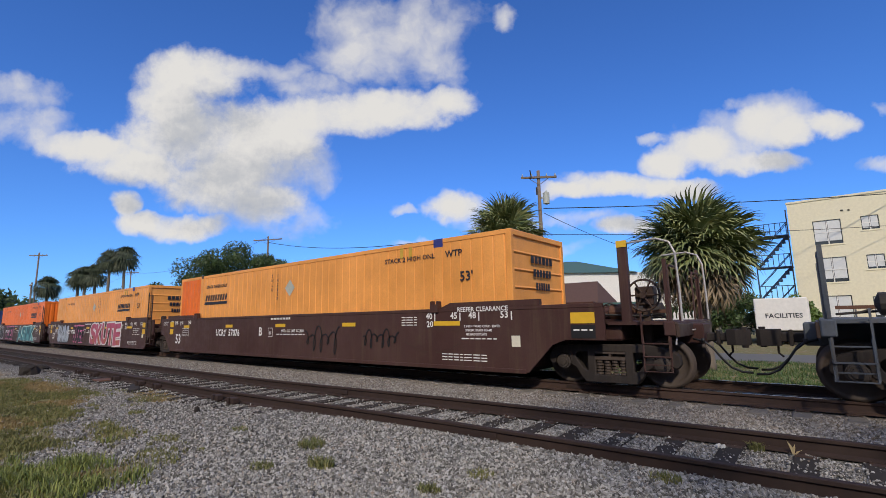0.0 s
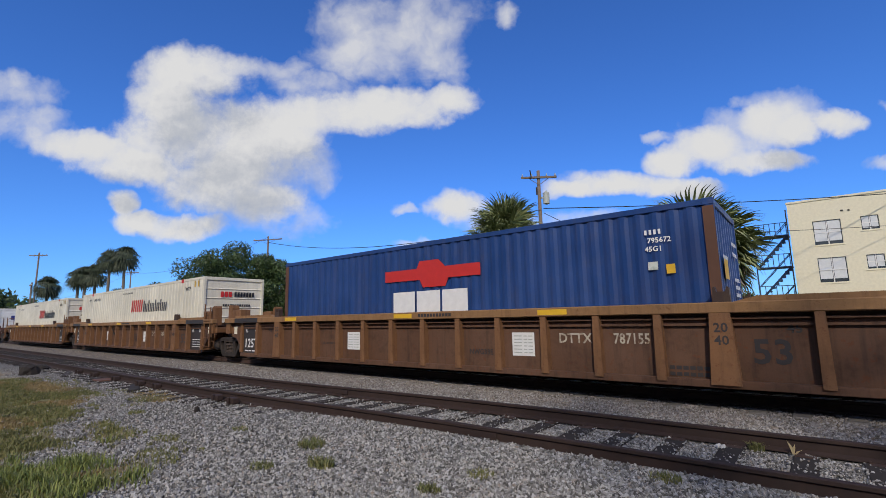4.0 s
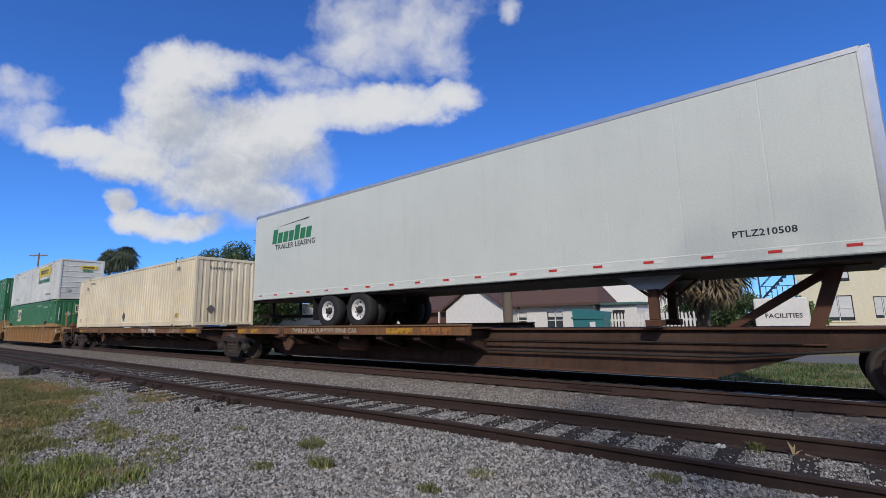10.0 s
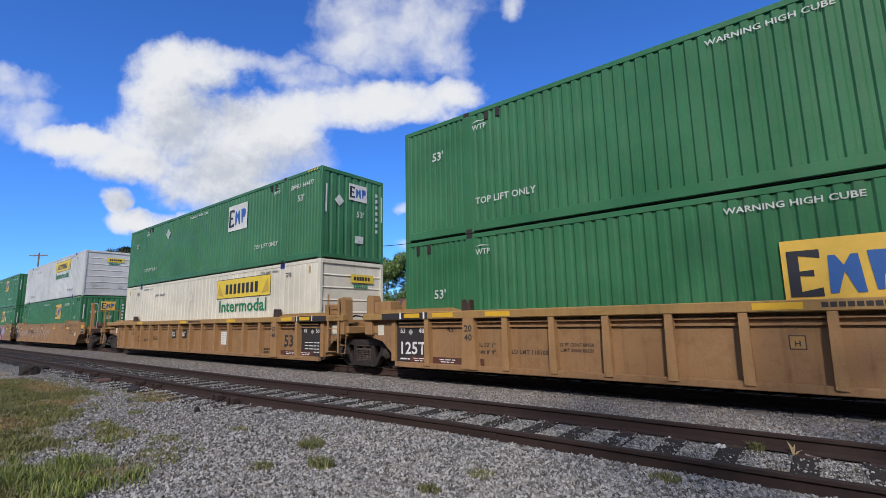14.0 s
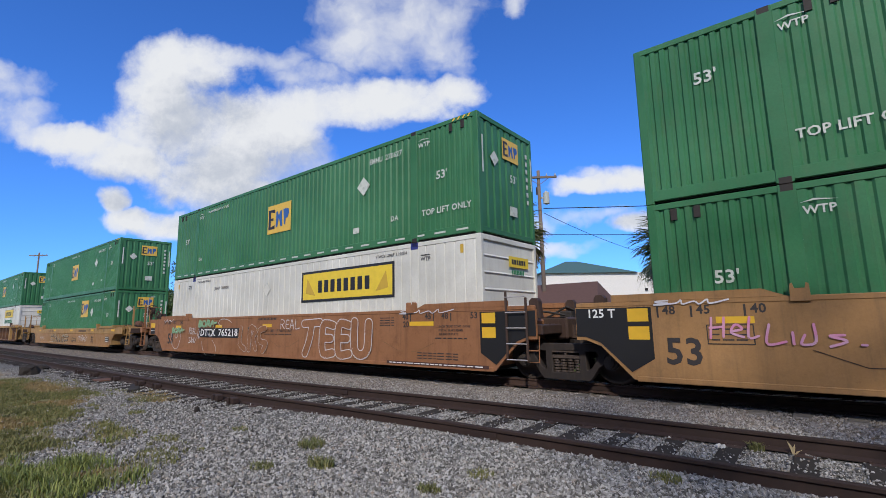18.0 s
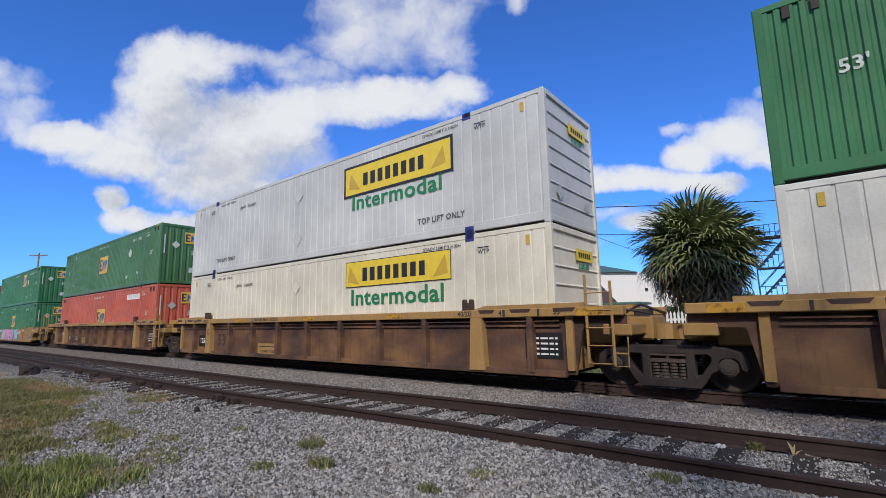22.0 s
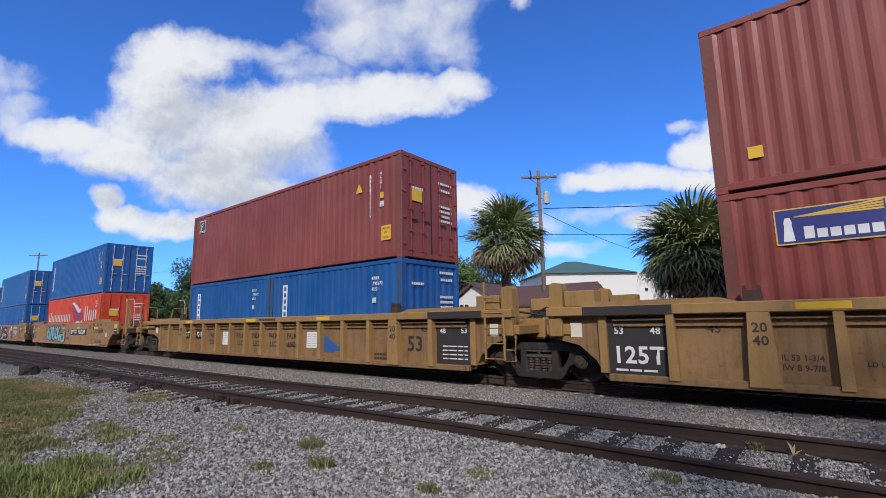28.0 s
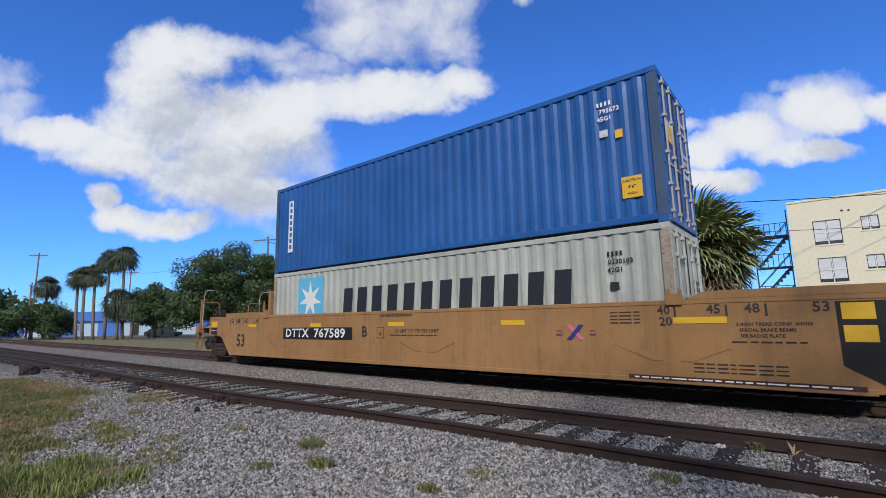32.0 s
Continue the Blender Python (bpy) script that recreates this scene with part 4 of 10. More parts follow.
def well_car(s, style, mat, chord, front_c, rear_c, label, seed, lower=None, wide_bays=False):
    car = train_thing("well_car", label, "well car", s, 0.0, "well cars of the train")
    lower = lower or mat
    outline = side_outline(style, front_c, rear_c, wide_bays)
    f, r = outline[-2][0], outline[-1][0]
    tag = f"{style}{front_c}{rear_c}{wide_bays}"
    inner = {"smooth": 1.46, "ribbed": 1.35, "fish": 1.42}[style]
    for k in (-1, 1):
        a, b = sorted((k * inner, k * (inner - 0.05)))
        part("side_panel", shared(f"side_panel|{tag}{k}", lower, lambda: Geo().prism(outline, a, b)), car)
        if style == "smooth":
            a, b = sorted((k * 1.47, k * 1.40))
            part("top_chord", shared(f"top_chord|{tag}{k}", chord, lambda: Geo().box(r + 0.02, f - 0.02, a, b, 1.42, 1.50, 0.01)), car)
            a, b = sorted((k * 1.475, k * 1.40))
            part("bottom_chord", shared(f"bottom_chord|{tag}{k}", mat, lambda: Geo().box(-8.4, 8.4, a, b, 0.17, 0.26, 0.01)), car)
        else:
            hi = 1.44 if style == "ribbed" else 1.14
            a, b = sorted((k * (1.52 if style == "ribbed" else 1.444), k * 1.32))
            deep = 0.17 if style == "ribbed" else 0.30
            part("top_chord", shared(f"top_chord|{tag}{k}", chord, lambda: Geo().box(r, f, a, b, hi - deep, hi, 0.015)), car)
            a, b = sorted((k * 1.475, k * 1.36))
            lim = 8.3 if style == "ribbed" else 7.98
            part("bottom_chord", shared(f"bottom_chord|{tag}{k}", lower, lambda: Geo().box(-lim, lim, a, b, 0.15, 0.27, 0.01)), car)
        # guide plates on the chord near both ends
        for e in (-1, 1):
            x0, x1 = sorted((e * 6.25, e * 8.75))
            a, b = sorted((k * 1.47, k * 1.36))
            z0, z1 = {"smooth": (1.50, 1.62), "ribbed": (1.44, 1.52), "fish": (1.14, 1.26)}[style]
            part("guide_plate", shared(f"guide_plate|{e}{k}{z0}", chord, lambda: Geo().prism([(x0, z0), (x1, z0), (x1 - (0.0 if e > 0 else 0.3), z1), (x0 + (0.3 if e > 0 else 0.0), z1)], a, b)), car)
            part("guide_bracket", shared(f"guide_bracket|{k}", "dark_panel" if style == "ribbed" else mat, lambda: Geo().prism([(-0.12, 1.42), (0.12, 1.42), (0.11, 1.66), (0.08, 1.68), (0.06, 1.60), (-0.06, 1.60), (-0.08, 1.68), (-0.11, 1.66)], *sorted((k * 1.5, k * 1.36)))), car, pose(e * 6.1, 0, 0.0 if style != "fish" else -0.30))
        if style == "ribbed":
            rib = shared(f"rib|{k}", lower if wide_bays else mat, lambda: Geo().prism([(-0.075, 0.22), (0.075, 0.22), (0.06, 1.27), (-0.06, 1.27)], *sorted((k * 1.345, k * 1.505))))
            wide = shared(f"rib_wide|{k}", mat, lambda: Geo().prism([(-0.20, 0.20), (0.20, 0.20), (0.14, 1.28), (-0.14, 1.28)], *sorted((k * 1.345, k * 1.515))))
            if wide_bays:
                slim, broad = [0.25 + 1.535 * i for i in range(-3, 4)] + [-7.1, 7.6], (-5.85, 6.35)
            else:
                slim, broad = [1.03 * i for i in range(-5, 6)] + [-7.25, 7.25], (-6.05, 6.05)
            for x in slim:
                part("rib", rib, car, pose(x, 0, 0))
            for x in broad:
                part("rib", wide, car, pose(x, 0, 0))
            part("side_rail", shared(f"side_rail|{k}", lower, lambda: Geo().box(-8.2, 8.2, *sorted((k * 1.345, k * 1.40)), 1.08, 1.12).box(-8.2, 8.2, *sorted((k * 1.345, k * 1.42)), 1.18, 1.21)), car)
    part("well_floor", shared("well_floor", "steel_dark", lambda: Geo().box(-8.3, 8.3, -1.36, 1.36, 0.18, 0.258)), car)
    kind = "open" if wide_bays else style
    car_end(car, 1, front_c, mat, seed, kind)
    car_end(car, -1, rear_c, mat, seed + 1, kind)
    if front_c:
        truck(car, 9.92)
    truck(car, -9.92 if rear_c else -9.83)
    return car


def face(style):
    return {"smooth": -1.466, "ribbed": -1.356, "fish": -1.426}[style]


def smooth_marks(car, ink, plate, letter_b, number_x=-3.5, big=0.36, joint=(), digits="767589"):
    y = face("smooth")
    for x, w in ((-6.92, 0.5), (-3.45, 0.5), (-0.2, 0.55), (3.08, 0.55), (6.44, 0.75)):
        patch(car, x, 1.17, rect(w, 0.10), "yellow", y, "reflector")
    letter(car, "53", -7.65, 0.66, big, ink, y, 0.95)
    for x, w in ((5.93, "40"), (6.65, "45"), (7.15, "48"), (7.95, "53")):
        letter(car, w, x, 1.33, 0.14, ink, y)
        patch(car, x + 0.17, 1.31, rect(0.03, 0.18), ink, y)
        patch(car, -x - 0.85 if w != "53" else -8.42, 1.31, rect(0.03, 0.18), ink, y)
        letter(car, w, -x - 0.68 if w != "53" else -8.25, 1.33, 0.14, ink, y)
    letter(car, "20", 5.95, 1.15, 0.14, ink, y)
    letter(car, letter_b, number_x + (2.1 if number_x < 0 else -2.1), 0.97, 0.28, ink, y)
    if plate:
        patch(car, number_x, 0.93, rect(3.25, 0.34), "black", y, "number_board")
        code_number(car, digits, number_x, 0.93, 0.25, "white", y - 0.004, spread=1.38, code="DTTX")
    else:
        code_number(car, digits, number_x, 0.93, 0.23, ink, y - 0.03, code="UCRY" if ink == "white" else "DTTX")
    letter(car, "LD LMT 117 700 PER UNIT" if plate else "WELL LD LMT 117,900", number_x + 3.9, 1.0, 0.085, ink, y)
    bars(car, number_x + 3.8, 0.9, 1.5, 0.035, 22, ink, y, gap=0.4)
    for i, words in enumerate(("2 INCH TREAD COND. SHOES", "SPECIAL BRAKE BEAMS", "SEE BADGE PLATE")):
        letter(car, words, 7.0 + 0.016 * len(words), 1.10 - 0.085 * i, 0.05, ink, y, 0.95)
    bars(car, 7.3, 0.84, 0.9, 0.035, 15, ink, y, gap=0.4)
    # flat darker strips paint the shade of the creases pressed into the side
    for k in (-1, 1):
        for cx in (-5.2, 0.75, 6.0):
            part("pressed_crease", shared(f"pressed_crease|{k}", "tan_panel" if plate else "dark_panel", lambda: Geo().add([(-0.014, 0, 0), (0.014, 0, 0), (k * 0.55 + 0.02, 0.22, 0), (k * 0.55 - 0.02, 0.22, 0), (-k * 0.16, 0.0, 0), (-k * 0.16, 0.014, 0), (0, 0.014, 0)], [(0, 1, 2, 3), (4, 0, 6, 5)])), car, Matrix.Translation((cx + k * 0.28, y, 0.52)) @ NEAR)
    for i in range(3):
        bars(car, 6.9, 0.5 - 0.06 * i, 1.2, 0.03, 22, ink, y, gap=0.4)
    for i in range(4):
        bars(car, 5.3, 1.32 - 0.06 * i, 0.5, 0.03, 9, ink, y, gap=0.4)
    patch(car, -0.75, 0.96, rect(0.26, 0.28), ink, y)
    patch(car, -0.75, 0.96, rect(0.23, 0.25), "brown" if ink == "white" else "tan_car", y - 0.003)
    letter(car, "H", -0.75, 0.93, 0.11, ink, y - 0.006)
    bars(car, -0.2, 1.38, 1.1, 0.06, 13, ink, y, gap=0.35)
    patch(car, 8.2, 0.80, rect(0.2, 0.22), "box_cream", y, "notice_plate")
    if plate:
        patch(car, 6.8, 0.255, rect(3.0, 0.07), "brown", -1.478, "warning_strip")
        bars(car, 6.8, 0.255, 2.8, 0.03, 40, "white", -1.481, gap=0.35)
    for e in joint:
        # black end panel with two yellow squares
        pts = ((8.10, 0.55), (8.48, 0.32), (8.98, 0.80), (9.25, 0.90), (9.41, 0.90), (9.41, 1.40), (8.10, 1.40))
        if ink != "white":
            patch(car, 0, 0, pts if e > 0 else tuple((-q[0], q[1]) for q in reversed(pts)), "black", y - 0.002, "end_panel")
        for z in (1.27, 0.97):
            patch(car, e * 8.32, z, rect(0.34, 0.22), "yellow", y - 0.006, "reflector")
        if e < 0 and not plate:
            letter(car, "125 T", -8.95, 1.30, 0.15, "white", y - 0.006)
            patch(car, -7.0, 0.95, rect(0.62, 0.30), ink, y, "stencil_frame")
            patch(car, -7.0, 0.95, rect(0.59, 0.27), "brown" if ink == "white" else "tan_car", y - 0.003, "stencil_frame")
            for i in range(3):
                bars(car, -7.0, 1.03 - 0.08 * i, 0.5, 0.03, 12, ink, y - 0.006, gap=0.4)
    if not joint or len(joint) == 1:
        e = 1 if -1 in joint else -1 if 1 in joint else 0
        for e in ((1, -1) if e == 0 else (e,)):
            patch(car, e * 9.6, 1.24, rect(0.46, 0.20), "yellow", y, "reflector")
            patch(car, e * 9.6, 0.99, rect(0.46, 0.24), "black", y, "stencil_panel")
            bars(car, e * 9.6, 1.02, 0.36, 0.04, 6, "white", y - 0.004, gap=0.3)


def ribbed_marks(car, ink="soft_black", front_c=False, rear_c=False, plates=(-2.57, 2.57), tan=False):
    """Black stencil panels stand only beside a joint, not at a coupled end."""
    y = face("ribbed")
    for e, coupled in ((-1, rear_c), (1, front_c)):
        if coupled:
            continue
        patch(car, e * 7.86, 0.72, rect(1.06, 1.06), "soft_black", y, "stencil_panel")
        patch(car, e * 7.95, 1.355, rect(1.5, 0.15), "soft_black", -1.523, "stencil_panel")
        letter(car, "53", e * 8.12, 1.0, 0.12, "white", y - 0.004)
        letter(car, "48", e * 7.52, 1.0, 0.12, "white", y - 0.004)
        if e < 0:
            letter(car, "125T", -7.82, 0.58, 0.29, "white", y - 0.004)
            bars(car, -7.86, 0.34, 0.7, 0.05, 12, "white", y - 0.004)
        else:
            for i in range(4):
                bars(car, 7.86, 0.66 - 0.09 * i, 0.70, 0.035, 16, "white", y - 0.004)
    letter(car, "53", 6.66, 0.68, 0.36, ink, y)
    letter(car, "45", 6.95, 1.03, 0.13, ink, y)
    letter(car, "45", -6.65, 1.03, 0.13, ink, y)
    for x in (6.05, -6.05):
        letter(car, "20", x, 1.05, 0.14, ink, -1.520)
        letter(car, "40", x, 0.86, 0.14, ink, -1.520)
    for x in plates:
        patch(car, x, 0.74, rect(0.50, 0.46), "white", y, "notice_plate")
        for i in range(6):
            bars(car, x, 0.90 - 0.065 * i, 0.42, 0.025, 9, "box_maersk", y - 0.004)
    if tan:
        letter(car, "IL 53' 1\"", -5.67, 0.70, 0.085, ink, y)
        letter(car, "IW 8' 9\"", -5.67, 0.55, 0.085, ink, y)
        letter(car, "LD LMT 118100", -4.68, 0.58, 0.085, ink, y)
        letter(car, "20 FT CONTAINER", -3.70, 0.74, 0.066, ink, y, 0.85)
        letter(car, "LIMIT 52500 EACH", -3.70, 0.64, 0.066, ink, y, 0.85)
        for e, coupled in ((-1, rear_c), (1, front_c)):
            if not coupled:
                patch(car, e * 6.83, 0.335, rect(2.15, 0.15), "maroon_car", y - 0.005, "warning_strip")
                for q in (6.75, 7.55):
                    bars(car, e * q, 0.36, 0.45, 0.03, 10, "white", y - 0.009)
                    bars(car, e * q, 0.31, 0.38, 0.03, 8, "white", y - 0.009)
                patch(car, e * 6.75, 1.36, rect(0.6, 0.10), "yellow", -1.526, "reflector")
                patch(car, e * 7.68, 1.36, rect(0.5, 0.10), "yellow", -1.529, "reflector")
                for q in (7.3, 8.05):
                    patch(car, e * q, 1.36, rect(0.05, 0.15), "white", -1.529, "stencil_bar")
                patch(car, e * 7.86, 0.97, tuple((p[0] * 0.4, p[1] * 0.4) for p in DIAMOND), "box_maersk", y - 0.004, "placard")
    else:
        letter(car, "LD LMT 118 100", -3.6, 0.66, 0.062, ink, y)
        letter(car, "NWG33E", 1.55, 0.56, 0.11, ink, y, 0.95)
    bars(car, 5.55, 0.42, 0.6, 0.06, 6, ink, y)
    bars(car, 5.55, 0.32, 0.6, 0.06, 6, ink, y)
    bars(car, 0.4, 1.36, 1.0, 0.07, 11, ink, -1.524)
    for x in (-5.3, -0.6, 3.3):
        patch(car, x, 1.355, rect(0.6, 0.10), "yellow", -1.524, "reflector")
    for x in (-8.9, 8.9):
        patch(car, x, 1.02, rect(0.22, 0.26), "box_cream", y, "notice_plate")


def split_number(car, digits, x, z, size, y, board=True, ink="white"):
    """Owner's code in one bay and the number in the next, on a black band."""
    for cx, w in ((x, 0.84), (x + 1.03, 0.84)):
        if board:
            patch(car, cx, z, rect(w, size * 1.7), "black", y, "number_board")
    letter(car, "DTTX", x, z, size, ink, y - 0.004, 0.95)
    letter(car, digits, x + 1.02, z, size, ink, y - 0.004, 0.80)


def fat_letter(sign, offset):
    """The built-in font's letter, swollen by offset, with its own box: mesh points and faces."""
    cu = bpy.data.curves.new("lettering", "FONT")
    cu.body, cu.size, cu.offset, cu.resolution_u = sign, 1.0, offset, 3
    ob = bpy.data.objects.new("lettering", cu)
    me = bpy.data.meshes.new_from_object(ob)
    bpy.data.objects.remove(ob)
    return me


def bubble(car, words, x, z, w, h, fill, line, y, seed=1, shear=0.0, fat=0.045):
    """Swollen sprayed letters with an outline, each squeezed into its share of the width."""
    rng = random.Random(seed)
    n = len(words)
    for i, sign in enumerate(words):
        cx, cz = x - w / 2 + w * (i + 0.5) / n, z + rng.uniform(-0.02, 0.02) * h
        cw, ch, turn = w / n * rng.uniform(1.02, 1.16), h * rng.uniform(0.92, 1.0), rng.uniform(-4, 4)
        inner = fat_letter(sign, fat)
        xs, zs = [v.co.x for v in inner.vertices], [v.co.y for v in inner.vertices]
        mx, mz, sx, sz = (min(xs) + max(xs)) / 2, (min(zs) + max(zs)) / 2, cw / (max(xs) - min(xs)), ch / (max(zs) - min(zs))
        fit = Matrix.Rotation(radians(turn), 4, "Z") @ Matrix(((sx, shear * sz, 0, 0), (0, sz, 0, 0), (0, 0, 1, 0), (0, 0, 0, 1))) @ Matrix.Translation((-mx, -mz, 0))
        for name, me, mat, lift in (("graffiti_outline", fat_letter(sign, fat + 0.055), line, 0.002 + 0.0008 * i), ("graffiti_letter", inner, fill, 0.009 + 0.0008 * i)):
            me.name = name
            me.transform(fit)
            me.materials.clear()
            me.materials.append(MAT[mat])
            part(name, me, car, Matrix.Translation((cx, y - lift, cz)) @ NEAR)


def curve_through(pts, steps=7):
    """A smooth line through the points."""
    out = []
    for i in range(len(pts) - 1):
        p0, p1, p2, p3 = pts[max(i - 1, 0)], pts[i], pts[i + 1], pts[min(i + 2, len(pts) - 1)]
        for k in range(steps):
            t = k / steps
            out.append(tuple(0.5 * (2 * b + (c - a) * t + (2 * a - 5 * b + 4 * c - d) * t * t + (3 * b - a - 3 * c + d) * t ** 3) for a, b, c, d in zip(p0, p1, p2, p3)))
    return out + [pts[-1]]


def stroke_geo(lines, w, h, rx, rz, lift, dx=0.0, dz=0.0):
    """Strokes of a broad flat brush, rx wide and rz high, along lines that are drawn in a unit square."""
    g = Geo()
    k = 0
    tip = [(math.cos(0.5236 * j + 0.26), math.sin(0.5236 * j + 0.26)) for j in range(12)]
    for line in lines:
        pts = [((p[0] - 0.5) * w + dx, (p[1] - 0.5) * h + dz) for p in curve_through(line)]
        for i, (ax, az) in enumerate(pts):
            if i in (0, len(pts) - 1) or i % 3 == 0:
                k += 1
                g.add([(ax + rx * c, az + rz * q, lift + 0.00002 * k) for c, q in tip], [tuple(range(12))])
            if i + 1 < len(pts):
                bx, bz = pts[i + 1]
                nx, nz = -(bz - az), bx - ax
                d = math.hypot(rx * nx, rz * nz) or 1.0
                ox, oz = rx * rx * nx / d, rz * rz * nz / d
                k += 1
                t = lift + 0.00002 * k
                g.add([(ax - ox, az - oz, t), (bx - ox, bz - oz, t), (bx + ox, bz + oz, t), (ax + ox, az + oz, t)], [(0, 1, 2, 3)])
    return g


def wild_style(car, x, z, w, h, letters, r, fill, line, y, edge=0.035, shade=None, shine=None, flat=0.62):
    """A sprayed piece: letters of broad strokes with an outline, a cast shade and thin lines of shine."""
    place = Matrix.Translation((x, y, z)) @ NEAR
    rx, rz = r, r * flat
    for i, lines in enumerate(letters):
        if shade:
            part("graffiti_shade", stroke_geo(lines, w, h, rx + edge, rz + edge, 0.001 + 0.0016 * i, 0.07, -0.05).mesh("graffiti_shade", shade, fix=False), car, place)
        if line:
            part("graffiti_outline", stroke_geo(lines, w, h, rx + edge, rz + edge, 0.014 + 0.004 * i).mesh("graffiti_outline", line, fix=False), car, place)
        part("graffiti_letter", stroke_geo(lines, w, h, rx, rz, 0.016 + 0.004 * i).mesh("graffiti_letter", fill, fix=False), car, place)
        if shine:
            part("graffiti_shine", stroke_geo([q[:2] for q in lines], w, h, 0.014, 0.012, 0.0180 + 0.004 * i, -0.03, 0.02).mesh("graffiti_shine", shine, fix=False), car, place)


def blot(car, x, z, w, h, mat, y, seed):
    """A sprayed patch with a ragged edge."""
    pts = []
    for j in range(64):
        a = 6.283 * j / 64
        q = (abs(math.cos(a)) ** 4 + abs(math.sin(a)) ** 4) ** -0.25 * (0.92 + 0.16 * noise.noise(Vector((2.6 * math.cos(a), 2.6 * math.sin(a), seed))) + 0.07 * noise.noise(Vector((9 * math.cos(a), 9 * math.sin(a), seed))))
        pts.append((w / 2 * q * math.cos(a), h / 2 * min(1.0, q * abs(math.sin(a))) * math.copysign(1, math.sin(a))))
    part("graffiti_backing", Geo().add([(0, 0, 0)] + [(p[0], p[1], 0) for p in pts], [(0, 1 + j, 1 + (j + 1) % 64) for j in range(64)]).mesh("graffiti_backing", mat, fix=False), car, Matrix.Translation((x, y, z)) @ NEAR)


def scrawl(car, x, z, w, h, mat, y, seed, n=14, r=0.018):
    """A thin sprayed line that wanders in loops."""
    rng = random.Random(seed)
    pts = []
    for i in range(n * 22):
        t, a = i / (n * 22), i * 0.29
        q = rng.uniform(-0.012, 0.012) * h
        pts.append((-w / 2 + w * t + 0.35 * w / n * math.sin(a) + q, h / 2 * math.sin(a + 1.3) * (0.62 + 0.38 * math.sin(a * 0.37 + seed)) + q))
    g = Geo()
    for (ax, az), (bx, bz) in zip(pts, pts[1:]):
        d = math.hypot(bx - ax, bz - az) or 1
        ox, oz = -(bz - az) / d * r, (bx - ax) / d * r
        g.add([(ax - ox, az - oz, 0), (bx - ox, bz - oz, 0), (bx + ox, bz + oz, 0), (ax + ox, az + oz, 0)], [(0, 1, 2, 3)])
    part("graffiti_scrawl", g.mesh("graffiti_scrawl", mat, fix=False), car, Matrix.Translation((x, y - 0.003, z)) @ NEAR)


# ---- containers ----
def wave(x0, x1, style):
    """Stations (x, depth) of a corrugated wall between x0 and x1."""
    period, outer, slope, inner, deep = {"deep": (0.290, 0.155, 0.040, 0.055, 0.030), "fine": (0.205, 0.095, 0.030, 0.050, 0.030), "dense": (0.195, 0.090, 0.028, 0.049, 0.030), "densest": (0.158, 0.068, 0.024, 0.042, 0.028), "groove": (0.305, 0.240, 0.014, 0.037, 0.014),
                                         "mid": (0.215, 0.105, 0.034, 0.042, 0.028), "close": (0.178, 0.078, 0.030, 0.040, 0.026), "ripple": (0.150, 0.052, 0.032, 0.034, 0.024), "iso": (0.278, 0.074, 0.068, 0.068, 0.027), "panel": (1.22, 1.196, 0.008, 0.008, 0.0025), "flat": (0.6, 0.57, 0.008, 0.014, 0.006)}[style]
    n = max(1, round((x1 - x0) / period))
    q = (x1 - x0) / (n * period)
    pts = [(x0, 0.0)]
    for i in range(n):
        a = x0 + i * period * q
        for off, d in ((outer, 0.0), (outer + slope, deep), (outer + slope + inner, deep), (outer + 2 * slope + inner, 0.0)):
            pts.append((a + off * q, d))
    pts[-1] = (x1, 0.0)
    return pts


def wall_sheet(g, spans, y, sign, z0, z1, style, off=0.0):
    """Corrugated sheet facing sign * y, over the spans in x."""
    for x0, x1 in spans:
        pts = wave(x0, x1, style)
        vs = []
        for x, d in pts:
            yy = y - sign * d + sign * off
            vs += [(x, yy, z0), (x, yy, z1)]
        g.add(vs, [(2 * i, 2 * i + 2, 2 * i + 3, 2 * i + 1) for i in range(len(pts) - 1)])
    return g


def side_sheets(spans, y, sign, z0, z1, style):
    """A long wall: the short spans beyond the lifting posts are ribbed closer."""
    short = {"deep": "dense", "mid": "densest", "fine": "densest"}.get(style, style)
    g = Geo()
    for span in spans:
        wall_sheet(g, [span], y, sign, z0, z1, style if span[1] - span[0] > 4 else short)
    return g


def end_sheet(g, x, sign, hw, z0, z1, style):
    pts = wave(-hw, hw, style)
    vs = []
    for y, d in pts:
        vs += [(x - sign * d, y, z0), (x - sign * d, y, z1)]
    return g.add(vs, [(2 * i, 2 * i + 2, 2 * i + 3, 2 * i + 1) for i in range(len(pts) - 1)])


def slat_end(g, x, sign, hw, z0, z1):
    """End wall with broad horizontal ribs."""
    n = 7
    vs = []
    for i in range(n):
        a = z0 + (z1 - z0) * i / n
        b = z0 + (z1 - z0) * (i + 1) / n
        for z, d in ((a, 0.0), (a + 0.04, 0.03), (b - 0.04, 0.03), (b, 0.0)):
            vs += [(x - sign * d, -hw, z), (x - sign * d, hw, z)]
    return g.add(vs, [(2 * i, 2 * i + 2, 2 * i + 3, 2 * i + 1) for i in range(len(vs) // 2 - 1)])


def lock_rod(x, h):
    g = Geo().cyl((x + 0.03, 0, 0), 0.02, 0.12, h - 0.10, "z", 6)
    for z in (0.25, 0.75, 1.35, 2.05, h - 0.2):
        g.box(x, x + 0.06, -0.05, 0.05, z - 0.03, z + 0.03)
    return g.box(x + 0.03, x + 0.07, -0.02, 0.24, 1.08, 1.12)


